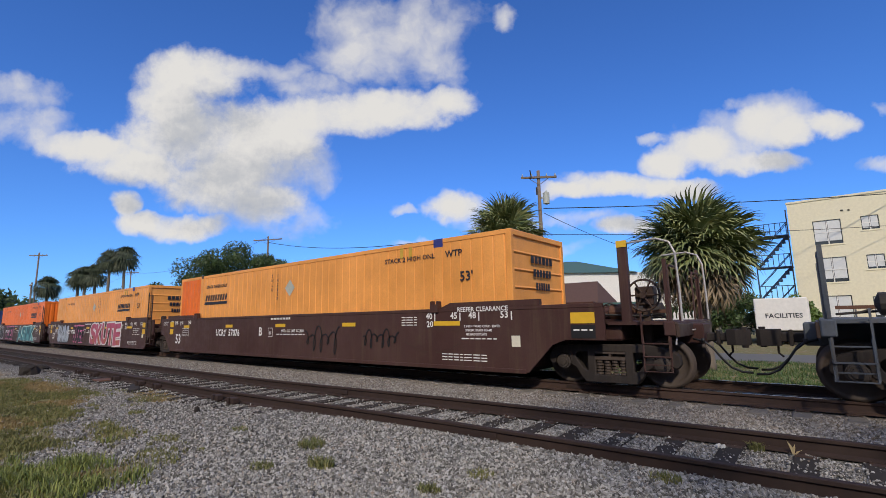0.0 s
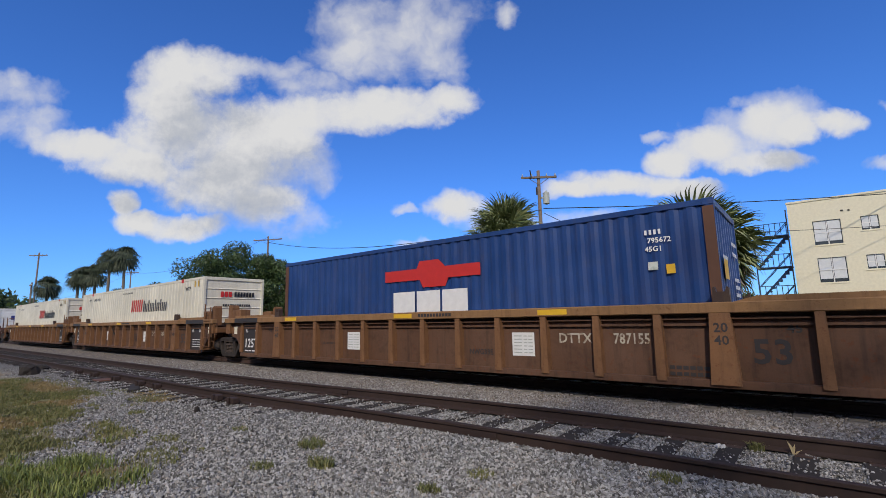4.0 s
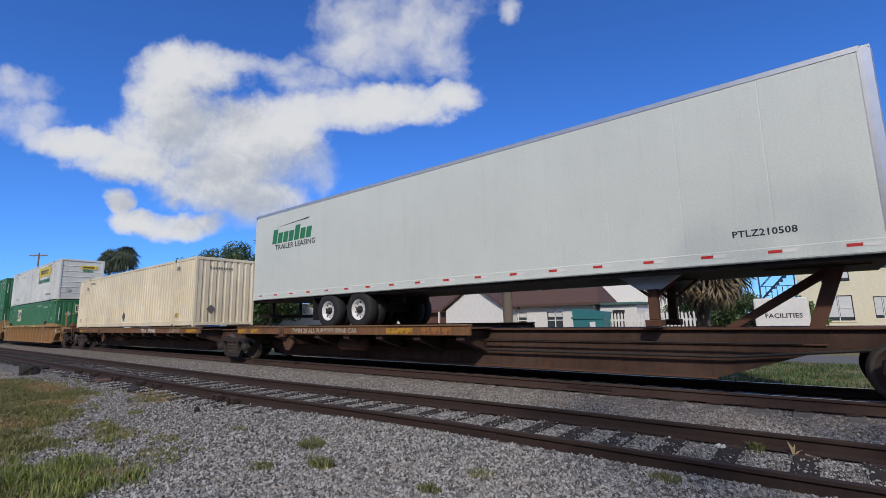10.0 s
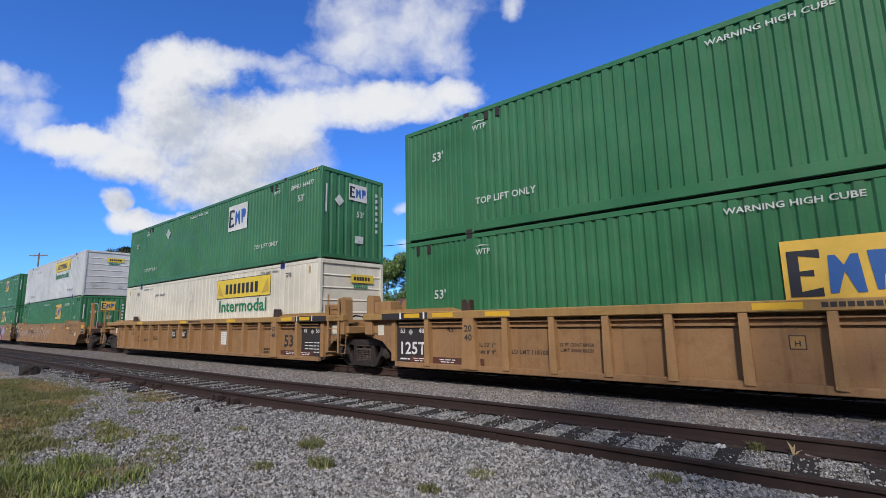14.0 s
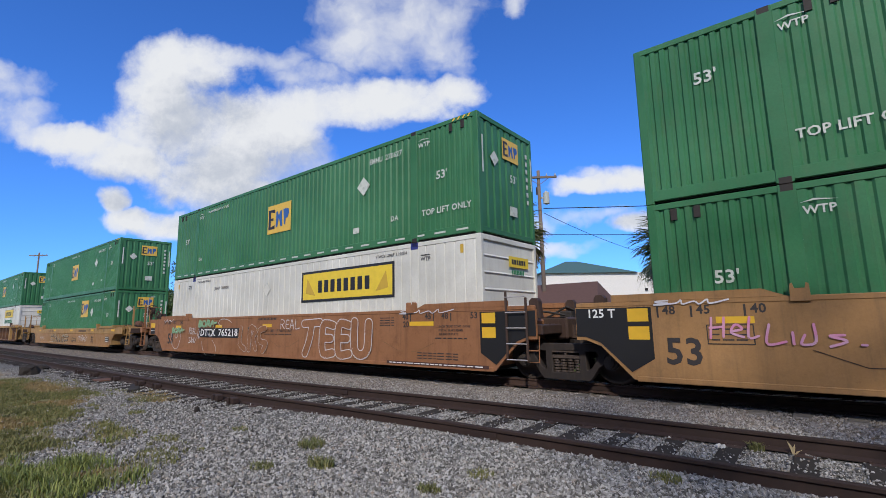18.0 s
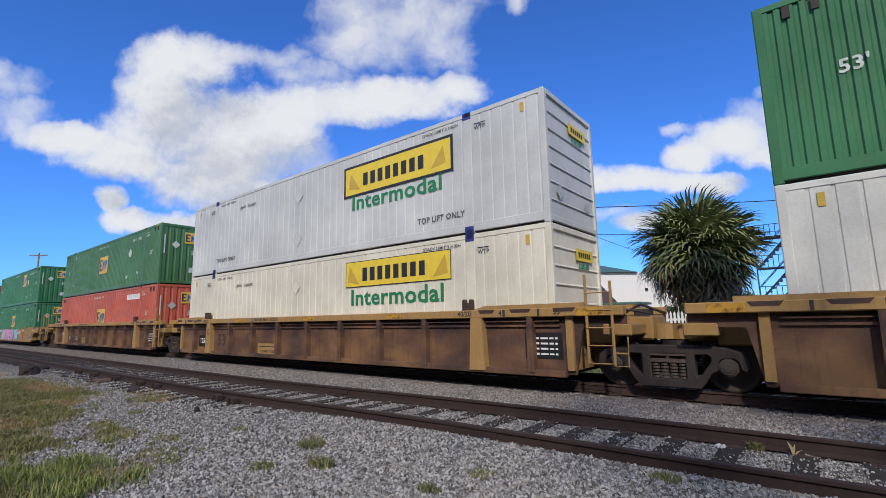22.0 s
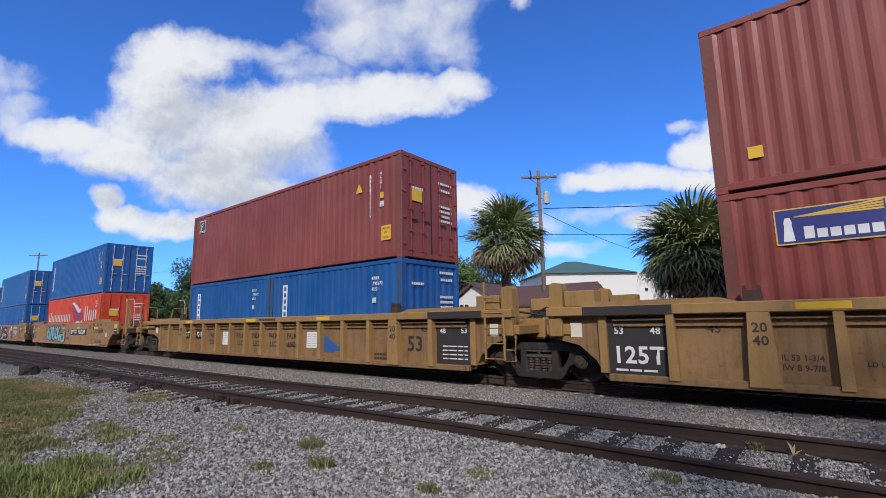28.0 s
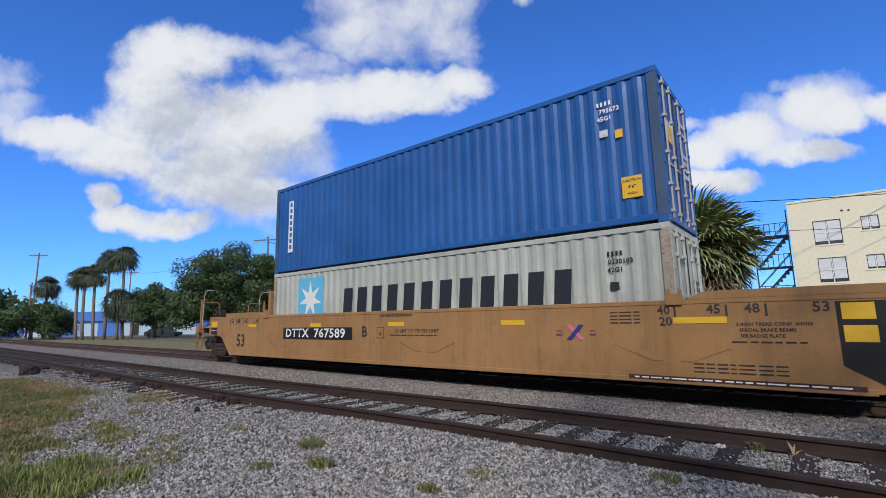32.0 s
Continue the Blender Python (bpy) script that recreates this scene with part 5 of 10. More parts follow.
def container(s, z, feet, mat, style, end, label, tall=2.896):
    """feet 53, 40 or 20. end: 'wave', 'slat' or 'doors' on the leading end."""
    L = {53: 16.154, 40: 12.192, 20: 6.058}[feet]
    hw = 1.295 if feet == 53 else 1.219
    box = train_thing("shipping_container", label, "shipping container", s, z, "containers on the train")
    hx = L / 2
    posts = (-6.096, 6.096) if feet == 53 else ()
    tag = f"{feet}{style}{tall}"
    cuts = [-hx + 0.12, *[c for p in posts for c in (p - 0.11, p + 0.11)], hx - 0.12]
    spans = list(zip(cuts[::2], cuts[1::2]))
    low, high = (0.235 if feet == 53 else 0.165), tall - 0.10
    part("floor", shared(f"floor|{tag}", "steel_dark", lambda: Geo().box(-hx + 0.05, hx - 0.05, -hw + 0.06, hw - 0.06, 0.03, 0.15)), box)
    part("roof", shared(f"roof|{tag}", mat, lambda: Geo().box(-hx + 0.02, hx - 0.02, -hw + 0.03, hw - 0.03, tall - 0.05, tall - 0.006)), box)
    for k in (-1, 1):
        part("side_wall", shared(f"side_wall|{tag}{k}", mat, lambda: side_sheets(spans, k * (hw - 0.012), k, low, high, style)), box)
        part("top_rail", shared(f"top_rail|{tag}{k}", mat, lambda: Geo().box(-hx + 0.1, hx - 0.1, *sorted((k * hw, k * (hw - 0.07))), high - 0.01, tall - 0.004, 0.008)), box)
        part("bottom_rail", shared(f"bottom_rail|{tag}{k}", mat, lambda: Geo().box(-hx + 0.1, hx - 0.1, *sorted((k * (hw - 0.004), k * (hw - 0.09))), 0.055, low + 0.01, 0.008)), box)
        for x in posts:
            part("post", shared(f"post|{tag}", mat, lambda: Geo().box(-0.115, 0.115, -0.05, 0.05, 0.02, tall - 0.002, 0.01)), box, pose(x, k * (hw - 0.045), 0))
        for e in (-1, 1):
            part("corner_post", shared(f"corner_post|{tag}", mat, lambda: Geo().box(-0.07, 0.07, -0.06, 0.06, 0.0, tall, 0.015)), box, pose(e * (hx - 0.07), k * (hw - 0.06), 0))
            cx = e * (6.096 if feet == 53 else hx - 0.088)
            for zz in (0.0, tall - 0.118):
                part("corner_casting", shared(f"corner_casting|{feet}", "steel_dark" if feet == 53 else mat, lambda: Geo().box(-0.09, 0.09, -0.08, 0.08, 0.0, 0.12, 0.012)), box, pose(cx, k * (hw - 0.074), zz))
    front = Geo()
    rear = Geo()
    if end == "wave":
        front = end_sheet(front, hx - 0.02, 1, hw - 0.12, 0.12, tall - 0.1, "iso" if feet != 53 else "deep")
    elif end == "slat":
        front = slat_end(front, hx - 0.015, 1, hw - 0.10, 0.12, tall - 0.1)
    else:
        front = front.box(hx - 0.06, hx - 0.02, -hw + 0.12, hw - 0.12, 0.12, tall - 0.1)
    part("end_wall", shared(f"end_wall|{tag}{end}", mat, lambda: front), box)
    rear = rear.box(-hx + 0.02, -hx + 0.06, -hw + 0.12, hw - 0.12, 0.12, tall - 0.1)
    part("rear_door", shared(f"rear_door|{tag}", mat, lambda: rear), box)
    for e in (-1, 1):
        part("end_header", shared(f"end_header|{tag}{e}", mat, lambda: Geo().box(*sorted((e * hx, e * (hx - 0.09))), -hw + 0.1, hw - 0.1, tall - 0.13, tall - 0.005, 0.01)), box)
        part("end_sill", shared(f"end_sill|{tag}{e}", mat, lambda: Geo().box(*sorted((e * hx, e * (hx - 0.09))), -hw + 0.1, hw - 0.1, 0.05, 0.17, 0.01)), box)
    if end == "doors":
        tone = "rod_pale" if "blue" in mat else mat
        for yy in (-0.85, -0.35, 0.35, 0.85):
            part("lock_rod", shared(f"lock_rod|{feet}{tall}", tone, lambda: lock_rod(hx - 0.02, tall)), box, pose(0, yy, 0))
        part("door_seam", shared(f"door_seam|{feet}{tall}", "steel_dark", lambda: Geo().box(hx - 0.02, hx - 0.002, -0.015, 0.015, 0.1, tall - 0.1)), box)
        for yy in (-hw + 0.1, hw - 0.1):
            for zz in (0.4, 1.1, 1.8, 2.4):
                part("hinge", shared(f"hinge|{feet}", mat, lambda: Geo().box(hx - 0.03, hx + 0.01, -0.09, 0.09, -0.04, 0.04, 0.008)), box, pose(0, yy, zz))
    return box, hx, hw, tall


def weight_panel(box, hx, mat):
    """Rows of small stencilled writing on the leading end."""
    for i, (y, z, w) in enumerate(((0.62, 2.30, 0.62), (0.62, 2.10, 0.55), (0.62, 1.62, 0.6), (0.62, 1.48, 0.6), (0.62, 1.34, 0.6), (0.62, 1.20, 0.6), (-0.6, 1.95, 0.5))):
        bars(box, hx + 0.012, z, w, 0.07, 7, mat, y, front=True)


def emblem(box, x, z, y, w, h, plate, front=False):
    """Square plate with three dark and blue shapes."""
    def at(dx, dz, pts, mat, lift):
        if front:
            patch(box, y + lift, z + dz, pts, mat, x + dx, "emblem_shape", front=True)
        else:
            patch(box, x + dx, z + dz, pts, mat, y - lift, "emblem_shape")
    if front:
        patch(box, y, z, rect(w, h), plate, x, "emblem_plate", front=True)
    else:
        patch(box, x, z, rect(w, h), plate, y - 0.001, "emblem_plate")
    a, b = w * 0.13, h * 0.34
    at(-w * 0.31, 0, ((-a * 1.1, -b), (a, -b), (a, -b * 0.62), (-a * 0.35, -b * 0.78), (-a * 0.35, -b * 0.1), (a * 0.55, -b * 0.14), (a * 0.55, b * 0.14), (-a * 0.35, b * 0.1), (-a * 0.35, b * 0.78), (a, b * 0.62), (a, b), (-a * 1.1, b)), "ink", 0.008)
    at(w * 0.0, -h * 0.03, ((-a, -b * 0.8), (-a * 0.5, -b * 0.8), (0, b * 0.1), (a * 0.6, -b * 0.8), (a * 1.15, -b * 0.8), (a * 0.9, b * 0.8), (a * 0.45, b * 0.8), (0, b * 0.35), (-a * 0.45, b * 0.8), (-a * 0.9, b * 0.8)), "blue", 0.008)
    at(w * 0.30, 0, ((-a * 0.6, -b * 0.8), (-a * 0.2, -b * 0.8), (-a * 0.1, -b * 0.2), (a * 0.5, -b * 0.15), (a * 0.95, b * 0.25), (a * 0.8, b * 0.7), (a * 0.2, b * 0.8), (-a * 0.9, b * 0.8)), "blue", 0.008)


def green_box(s, z, label, kind, plate_x, plate_z, plate="emblem_yellow", mat="box_green", diamond=True, warn_x=-0.3, digits="270627", ribs="mid"):
    """kind 'a': words along the foot; kind 'b': code letters there instead."""
    box, hx, hw, t = container(s, z, 53, mat, "fine" if kind == "a" else ribs, "wave", label)
    y = -hw - 0.002
    emblem(box, plate_x, plate_z, y, 1.38, 0.98, plate)
    high = 2.03 if kind == "a" else 1.57
    letter(box, "53'", 7.0, high, 0.21, "stencil_white", y)
    plainer = mat == "box_red_faded"
    if not plainer:
        letter(box, "53'", -6.98, high, 0.21, "stencil_white", y)
    wx, nx = (5.6, 7.1) if kind == "a" else (6.45, 5.1)
    for k in (wx,) if plainer else (wx, -5.75):
        letter(box, "WTP", k, 2.46, 0.125, "stencil_white", y)
        patch(box, k, 2.58, ((-0.22, 0), (-0.05, 0.05), (0.22, 0.0), (-0.05, 0.02)), "stencil_white", y)
    code_number(box, digits, nx, 2.45, 0.150, "stencil_white", y, code="EMHU")
    letter(box, "WARNING HIGH CUBE", warn_x, 2.60, 0.10, "stencil_white", y, 1.15)
    if kind == "a":
        for k in (5.2, -4.95):
            letter(box, "TOP LIFT ONLY", k - 0.2, 0.72, 0.15, "stencil_white", y)
    else:
        for k in (5.4, -5.7):
            letter(box, "DA", k, 0.72, 0.14, "stencil_white", y)
        patch(box, 3.9, 0.6, rect(0.26, 0.16), "stencil_white", y, "notice_plate")
    dx, dz = (4.2, 1.82) if kind == "b" else (-3.3, 2.22)
    if diamond:
        patch(box, dx, dz, tuple((p[0] * 1.4, p[1] * 1.4) for p in DIAMOND), "stencil_white" if kind == "b" else "box_maersk", y - 0.004, "placard")
    x = hx + 0.004
    emblem(box, 0.15, 2.28, x, 0.78, 0.55, plate, True)
    letter_front(box, "53'", 0.25, 1.55, 0.2, "stencil_white", x)
    patch(box, x + 0.004, 1.9, DIAMOND, "stencil_white" if diamond else "box_maersk", -0.62, "placard", front=True)
    patch(box, x + 0.004, 0.72, rect(0.36, 0.24), "stencil_white", 0.2, "notice_plate", front=True)
    for i in range(7):
        bars(box, x, 2.35 - 0.21 * i, 0.13, 0.12, 1, "stencil_white", 0.98, front=True)
    for yy in (-1.12, 1.2):
        patch(box, x + 0.002, 1.9, rect(0.06, 0.9), "stencil_white", yy, "reflector", front=True)
    for e in ((5.25, 5.55, -5.25, -5.55) if kind == "a" else (7.3, 7.65, -7.3, -7.65)):
        part("lift_lug", shared("lift_lug", "steel_dark", lambda: Geo().box(-0.05, 0.05, -0.012, 0.01, -0.1, 0.1, 0.004)), box, pose(e, -hw + 0.002, t - 0.22))
    for dx in (-0.15, 0.0, 0.15, 0.3):
        patch(box, 7.55 + dx, t - 0.05, ((-0.06, -0.035), (0.0, -0.035), (0.06, 0.035), (0.0, 0.035)), "emblem_yellow", -hw - 0.004)
    return box


def white_box(s, z, label, mat="box_white", yellow_x=3.65, lower_green=True, framed=False, digits="326620"):
    """White container with a yellow sign and green words."""
    box, hx, hw, t = container(s, z, 53, mat, "groove", "slat", label)
    y = -hw - 0.003
    zz = 2.05 if framed else 2.27
    if framed:
        patch(box, yellow_x, zz, rect(4.0, 0.92), "ink", y, "sign_border")
        patch(box, yellow_x, zz, rect(3.85, 0.78), "sign_yellow", y - 0.003, "sign_plate")
    else:
        patch(box, yellow_x, zz, rect(3.74, 0.71), "ink", y, "sign_border")
        patch(box, yellow_x, zz, rect(3.70, 0.67), "sign_yellow", y - 0.003, "sign_plate")
    bars(box, yellow_x, zz - 0.02, 2.35, 0.36, 8, "ink", y - 0.007, "sign_shape", gap=0.36)
    for k in (-1, 1):
        patch(box, yellow_x + k * 1.5, zz, ((-0.2 * k, -0.28), (0.28 * k, -0.2), (0.2 * k, 0.25), (0.05 * k, 0.05)), "gold", y - 0.007, "sign_shape")
    if lower_green:
        letter(box, "Intermodal", yellow_x, zz - 0.66, 0.43, "green", y, 1.22)
    for k in (-1, 1):
        letter(box, "STACK LIMIT 3 HIGH", k * 5.25 + 0.02, 2.67, 0.075, "faded_ink", y, 1.15)
        letter(box, "WTP", k * 6.45, 2.46, 0.10, "faded_ink", y)
        patch(box, k * 6.45, 2.56, rect(0.3, 0.02), "ink", y)
        letter(box, "TOP LIFT ONLY", k * 5.25, 0.50, 0.145, "faded_ink", y)
    code_number(box, digits, -3.75, 2.34, 0.10, "placard_grey", y, spread=1.35, code="JBHU")
    for zz in (2.1, 0.72):
        patch(box, -0.6, zz, tuple((p[0] * 1.3, p[1] * 1.3) for p in DIAMOND), "box_maersk", y, "placard_frame")
        patch(box, -0.6, zz, tuple((p[0] * 1.18, p[1] * 1.18) for p in DIAMOND), mat, y - 0.003, "placard_frame")
    for k in (-7.55, 7.55):
        patch(box, k, t - 0.3, rect(0.09, 0.2), "gold", y, "lift_plate")
    x = hx + 0.004
    patch(box, x, 2.35, rect(0.95, 0.26), "sign_yellow", 0.35, "sign_plate", front=True)
    bars(box, x + 0.003, 2.35, 0.7, 0.12, 6, "ink", 0.35, front=True)
    bars(box, x, 2.10, 0.6, 0.11, 8, "green", 0.3, front=True)
    patch(box, x + 0.003, 0.72, DIAMOND, "box_maersk", -0.75, "placard_frame", front=True)
    patch(box, x + 0.003, 0.62, rect(0.25, 0.2), "box_maersk", 0.7, "notice_plate", front=True)
    for px in (-6.096, 6.096):
        patch(box, px, t - 0.09, rect(0.24, 0.17), "navy", -hw - 0.006, "post_cap")
        patch(box, px, 0.09, rect(0.24, 0.17), "navy", -hw - 0.006, "post_cap")
    return box


def plain_box(s, z, label, mat, feet=40, tall=2.896, end="doors", style="iso", code="white", stickers=True, digits=("795672", "45G1"), upright=False):
    box, hx, hw, t = container(s, z, feet, mat, style, end, label, tall)
    y = -hw - 0.002
    grime = {"box_blue": "post_blue", "box_maroon": "post_maroon", "box_maersk": "post_grey"}.get(mat, "rust_iron")
    if code and upright:
        for k, sign in enumerate(digits[0] if digits[0][0].isalpha() else "...." + digits[0]):
            if sign == ".":
                bars(box, hx - 1.18, t - 0.52 - 0.125 * k, 0.06, 0.095, 1, code, y, gap=0.0)
            else:
                letter(box, sign, hx - 1.18, t - 0.52 - 0.125 * k, 0.098, code, y, 0.9)
        for k, sign in enumerate(digits[1]):
            letter(box, sign, hx - 0.76, t - 0.50 - 0.125 * k, 0.098, code, y, 0.9)
        patch(box, hx - 0.72, t - 1.36, rect(0.17, 0.15), "stencil_white", y - 0.003, "notice_plate")
    elif code:
        bars(box, hx - 0.95, t - 0.46, 0.30, 0.085, 4, code, y, gap=0.45)
        letter(box, digits[0], hx - 0.87, t - 0.61, 0.09, code, y)
        letter(box, digits[1], hx - 0.97, t - 0.76, 0.09, code, y)
        patch(box, hx - 1.0, t - 1.05, rect(0.16, 0.14), "stencil_white" if code == "white" else code, y - 0.003, "notice_plate")
    if code:
        weight_panel(box, hx, code)
    for e in (-1, 1):
        patch(box, e * (hx - 0.085), t * 0.5, rect(0.165, t - 0.26), grime, y - 0.001, "worn_post")
    if stickers:
        patch(box, hx - 0.56, 0.72, rect(0.36, 0.40), "yellow", y - 0.004, "notice_plate")
        letter(box, "CAUTION", hx - 0.56, 0.84, 0.05, "black", y - 0.007)
        letter(box, "9'6\"", hx - 0.56, 0.72, 0.06, "black", y - 0.007)
        letter(box, "HIGH", hx - 0.56, 0.60, 0.05, "black", y - 0.007)
        patch(box, hx - 0.72, t - 1.12, rect(0.14, 0.16), "yellow", y - 0.004, "notice_plate")
        patch(box, hx + 0.014, 1.75, rect(0.42, 0.34), "yellow", -0.62, "notice_plate", front=True)
    return box, hx, hw, t


# ---- spine car and road trailers ----
def spine_cars():
    units = ((-153.2, -171.0), (-171.0, -189.6), (-189.6, -208.2))
    for i, (a, b) in enumerate(units):
        c, h = (a + b) / 2, (a - b) / 2
        car = train_thing("spine_car", "rust-brown steel spine car with low decks and a deep centre sill", "spine car", c, 0.0, "spine cars of the train")
        deep = h - 3.2
        part("centre_sill", Geo().prism([(-h, 0.74), (-h + 1.45, 0.66), (-h + 2.3, 0.2), (deep, 0.2), (h - 1.8, 0.66), (h, 0.74), (h, 1.0), (-h, 1.0)], -0.5, 0.5).mesh("centre_sill", "sill_rust"), car)
        part("sill_flange", Geo().box(-h + 0.2, h - 0.2, -0.58, 0.58, 0.995, 1.03, 0.005).box(-h + 1.4, h - 1.7, -0.54, 0.54, 0.75, 0.775, 0.004).box(-h + 2.3, deep, -0.56, 0.56, 0.18, 0.21).mesh("sill_flange", "rust_iron"), car)
        ends = (((-7.4, -4.72), (-4.55, 2.0)), ((-8.2, -5.55), (-5.38, 1.65)), ((-8.3, -4.6), (-4.43, 7.45)))[i]
        for x0, x1 in ends:
            for k in (-1, 1):
                y0, y1 = sorted((k * 0.6, k * 1.45))
                part("deck", Geo().box(x0, x1, y0, y1, 1.035, 1.06, 0.005).mesh("deck", "rust_iron"), car)
                y0, y1 = sorted((k * 1.40, k * 1.50))
                part("deck_edge", Geo().box(x0, x1, y0, y1, 0.90, 1.11, 0.01).mesh("deck_edge", "tan_old"), car)
                part("edge_lip", Geo().box(x0, x1, *sorted((k * 1.36, k * 1.53)), 1.11, 1.145, 0.008).mesh("edge_lip", "tan_panel"), car)
                if x0 > -6:
                    part("deck_hanger", Geo().box(x0 - 0.2, x0 + 0.02, *sorted((k * 1.3, k * 1.535)), 0.82, 1.13, 0.012).prism([(x0 - 0.28, 0.84), (x0 + 0.3, 0.9), (x0 + 0.26, 0.6), (x0 + 0.1, 0.42), (x0 - 0.12, 0.42), (x0 - 0.24, 0.6)], *sorted((k * 1.28, k * 1.34))).mesh("deck_hanger", "rust_panel"), car)
                    part("hanger_pin", Geo().box(x0 - 0.15, x0 - 0.05, *sorted((k * 1.53, k * 1.56)), 0.93, 1.03, 0.01).mesh("hanger_pin", "spring_iron"), car)
                n = int((x1 - x0) / 1.35)
                brk = shared(f"deck_bracket|{k}", "dark_panel", lambda: Geo().add([(-0.09, k * 0.49, 0.5), (0.09, k * 0.49, 0.5), (0.09, k * 0.49, 0.98), (-0.09, k * 0.49, 0.98), (-0.11, k * 1.42, 0.80), (0.11, k * 1.42, 0.80), (0.11, k * 1.42, 1.0), (-0.11, k * 1.42, 1.0)],
                             [(0, 1, 2, 3), (4, 7, 6, 5), (0, 4, 5, 1), (1, 5, 6, 2), (2, 6, 7, 3), (3, 7, 4, 0)]))
                for j in range(n + 1):
                    part("deck_bracket", brk, car, pose(x0 + 0.3 + (x1 - x0 - 0.6) * j / max(1, n), 0, 0))
        if i == 0:
            part("end_sill", Geo().box(h - 0.4, h + 1.55, -0.3, 0.3, 0.72, 1.08, 0.02).box(h + 1.0, h + 1.2, -1.4, 1.4, 0.92, 1.16, 0.02).box(h - 0.3, h + 1.0, -1.2, 1.2, 1.06, 1.11).mesh("end_sill", "rust_iron"), car)
            part("coupler", shared("coupler", "truck_iron", coupler_geo), car, pose(h + 0.85, 0, 0))
            part("air_hose", shared("air_hose", "black", hose_geo, True), car, pose(h + 0.8, 0, 0))
            part("brake_wheel", shared("brake_wheel", "rust_iron", brake_wheel_geo), car, pose(h + 0.7, -0.6, 2.0))
            for e in (-1, 1):
                part("hand_rail", Geo().tube([(h + 1.1, e * 1.35, 1.1), (h + 1.1, e * 1.35, 2.2), (h + 1.1, e * 0.65, 2.2), (h + 1.1, e * 0.65, 1.1)], 0.025).mesh("hand_rail", "rust_iron"), car)
            part("ladder", shared("ladder", "rust_iron", lambda: ladder_geo(0.36, 2.02, 6)), car, pose(h + 0.75, -1.40, 0))
            truck(car, h)
        if i == 2:
            part("end_sill", Geo().box(-h - 1.2, -h + 0.4, -0.3, 0.3, 0.72, 1.08, 0.02).box(-h - 1.2, -h - 1.0, -1.4, 1.4, 0.92, 1.16, 0.02).box(-h - 1.0, -h + 0.8, -1.1, 1.1, 1.06, 1.11).mesh("end_sill", "rust_iron"), car)
            part("coupler", shared("coupler", "truck_iron", coupler_geo), car, pose(-h - 1.0, 0, 0, 0, 0, 180))
            part("hand_rail", Geo().tube([(-h - 1.1, -1.35, 1.1), (-h - 1.1, -1.35, 1.95), (-h - 1.1, -0.6, 1.95), (-h - 1.1, -0.6, 1.1)], 0.025).mesh("hand_rail", "rust_iron"), car)
            part("ladder", shared("ladder_low", "rust_iron", lambda: ladder_geo(0.36, 1.3, 4)), car, pose(-h - 0.75, -1.40, 0))
        truck(car, -h)
        if i < 2:
            # folding stand that carries the trailer's nose
            hx = {0: h - 1.1, 1: h - 1.45}[i]
            part("hitch", Geo().prism([(hx - 0.45, 1.03), (hx - 0.25, 1.03), (hx + 0.1, 2.0), (hx - 0.12, 2.0)], -0.5, -0.36).prism([(hx - 0.45, 1.03), (hx - 0.25, 1.03), (hx + 0.1, 2.0), (hx - 0.12, 2.0)], 0.36, 0.5)
                 .prism([(hx - 1.6, 1.03), (hx - 1.4, 1.03), (hx, 1.92), (hx - 0.1, 2.0)], -0.3, -0.2).prism([(hx - 1.6, 1.03), (hx - 1.4, 1.03), (hx, 1.92), (hx - 0.1, 2.0)], 0.2, 0.3)
                 .box(hx - 0.5, hx + 0.45, -0.55, 0.55, 1.96, 2.04, 0.02).mesh("hitch", "rust_iron"), car)
        y = -1.503
        if i == 0:
            code_number(car, "370486", -0.85, 1.005, 0.18, "rag", y, spread=1.15, code="TTRX")
            bars(car, -3.4, 1.005, 1.6, 0.10, 12, "worn_ink", y)
            letter(car, "LD LMT 70100 LBS ALL UNITS", 3.75, 0.89, 0.11, "soft_black", -0.503)
            for x, w in ((2.3, 0.4), (5.0, 0.45), (6.7, 0.6)):
                patch(car, x, 0.885, rect(w, 0.11), "yellow_worn", -0.503, "reflector")
            patch(car, 3.38, 0.44, rect(0.42, 0.30), "worn_ink", -0.503, "stencil_box")
            for q in (-0.1, 0.1):
                for z in (0.375, 0.505):
                    patch(car, 3.38 + q, z, rect(0.185, 0.115), "dark_panel", -0.506, "stencil_field")
        elif i == 1:
            letter(car, "TWIN 28 ALL PURPOSE SPINE CAR", -3.45, 1.005, 0.135, "worn_ink", y)
            bars(car, 0.75, 1.005, 0.95, 0.16, 3, "orange_worn", y, "sign_shape")
        else:
            code_number(car, "370486", 2.35, 1.005, 0.165, "rag", y, spread=1.25, code="TTRX")
            letter(car, "2-28/157", 5.2, 1.015, 0.17, "worn_ink", y, 1.15)
        for x, w in (((1.6, 0.5), (-6.9, 0.5)), ((-0.44, 0.9), (-7.9, 0.5), (-7.1, 0.45)), ((6.75, 0.9), (-7.8, 0.5)))[i]:
            patch(car, x, 1.005, rect(w, 0.13), "yellow_worn", y, "reflector")
        part("air_reservoir", shared("reservoir_low", "rust_iron", lambda: Geo().lathe([(-0.55, 0.05), (-0.5, 0.17), (0.5, 0.17), (0.55, 0.05)], (0, 0, 0), "x", 14)), car, pose(0.15 if i == 0 else -h + 6.5, -0.9, 0.62))
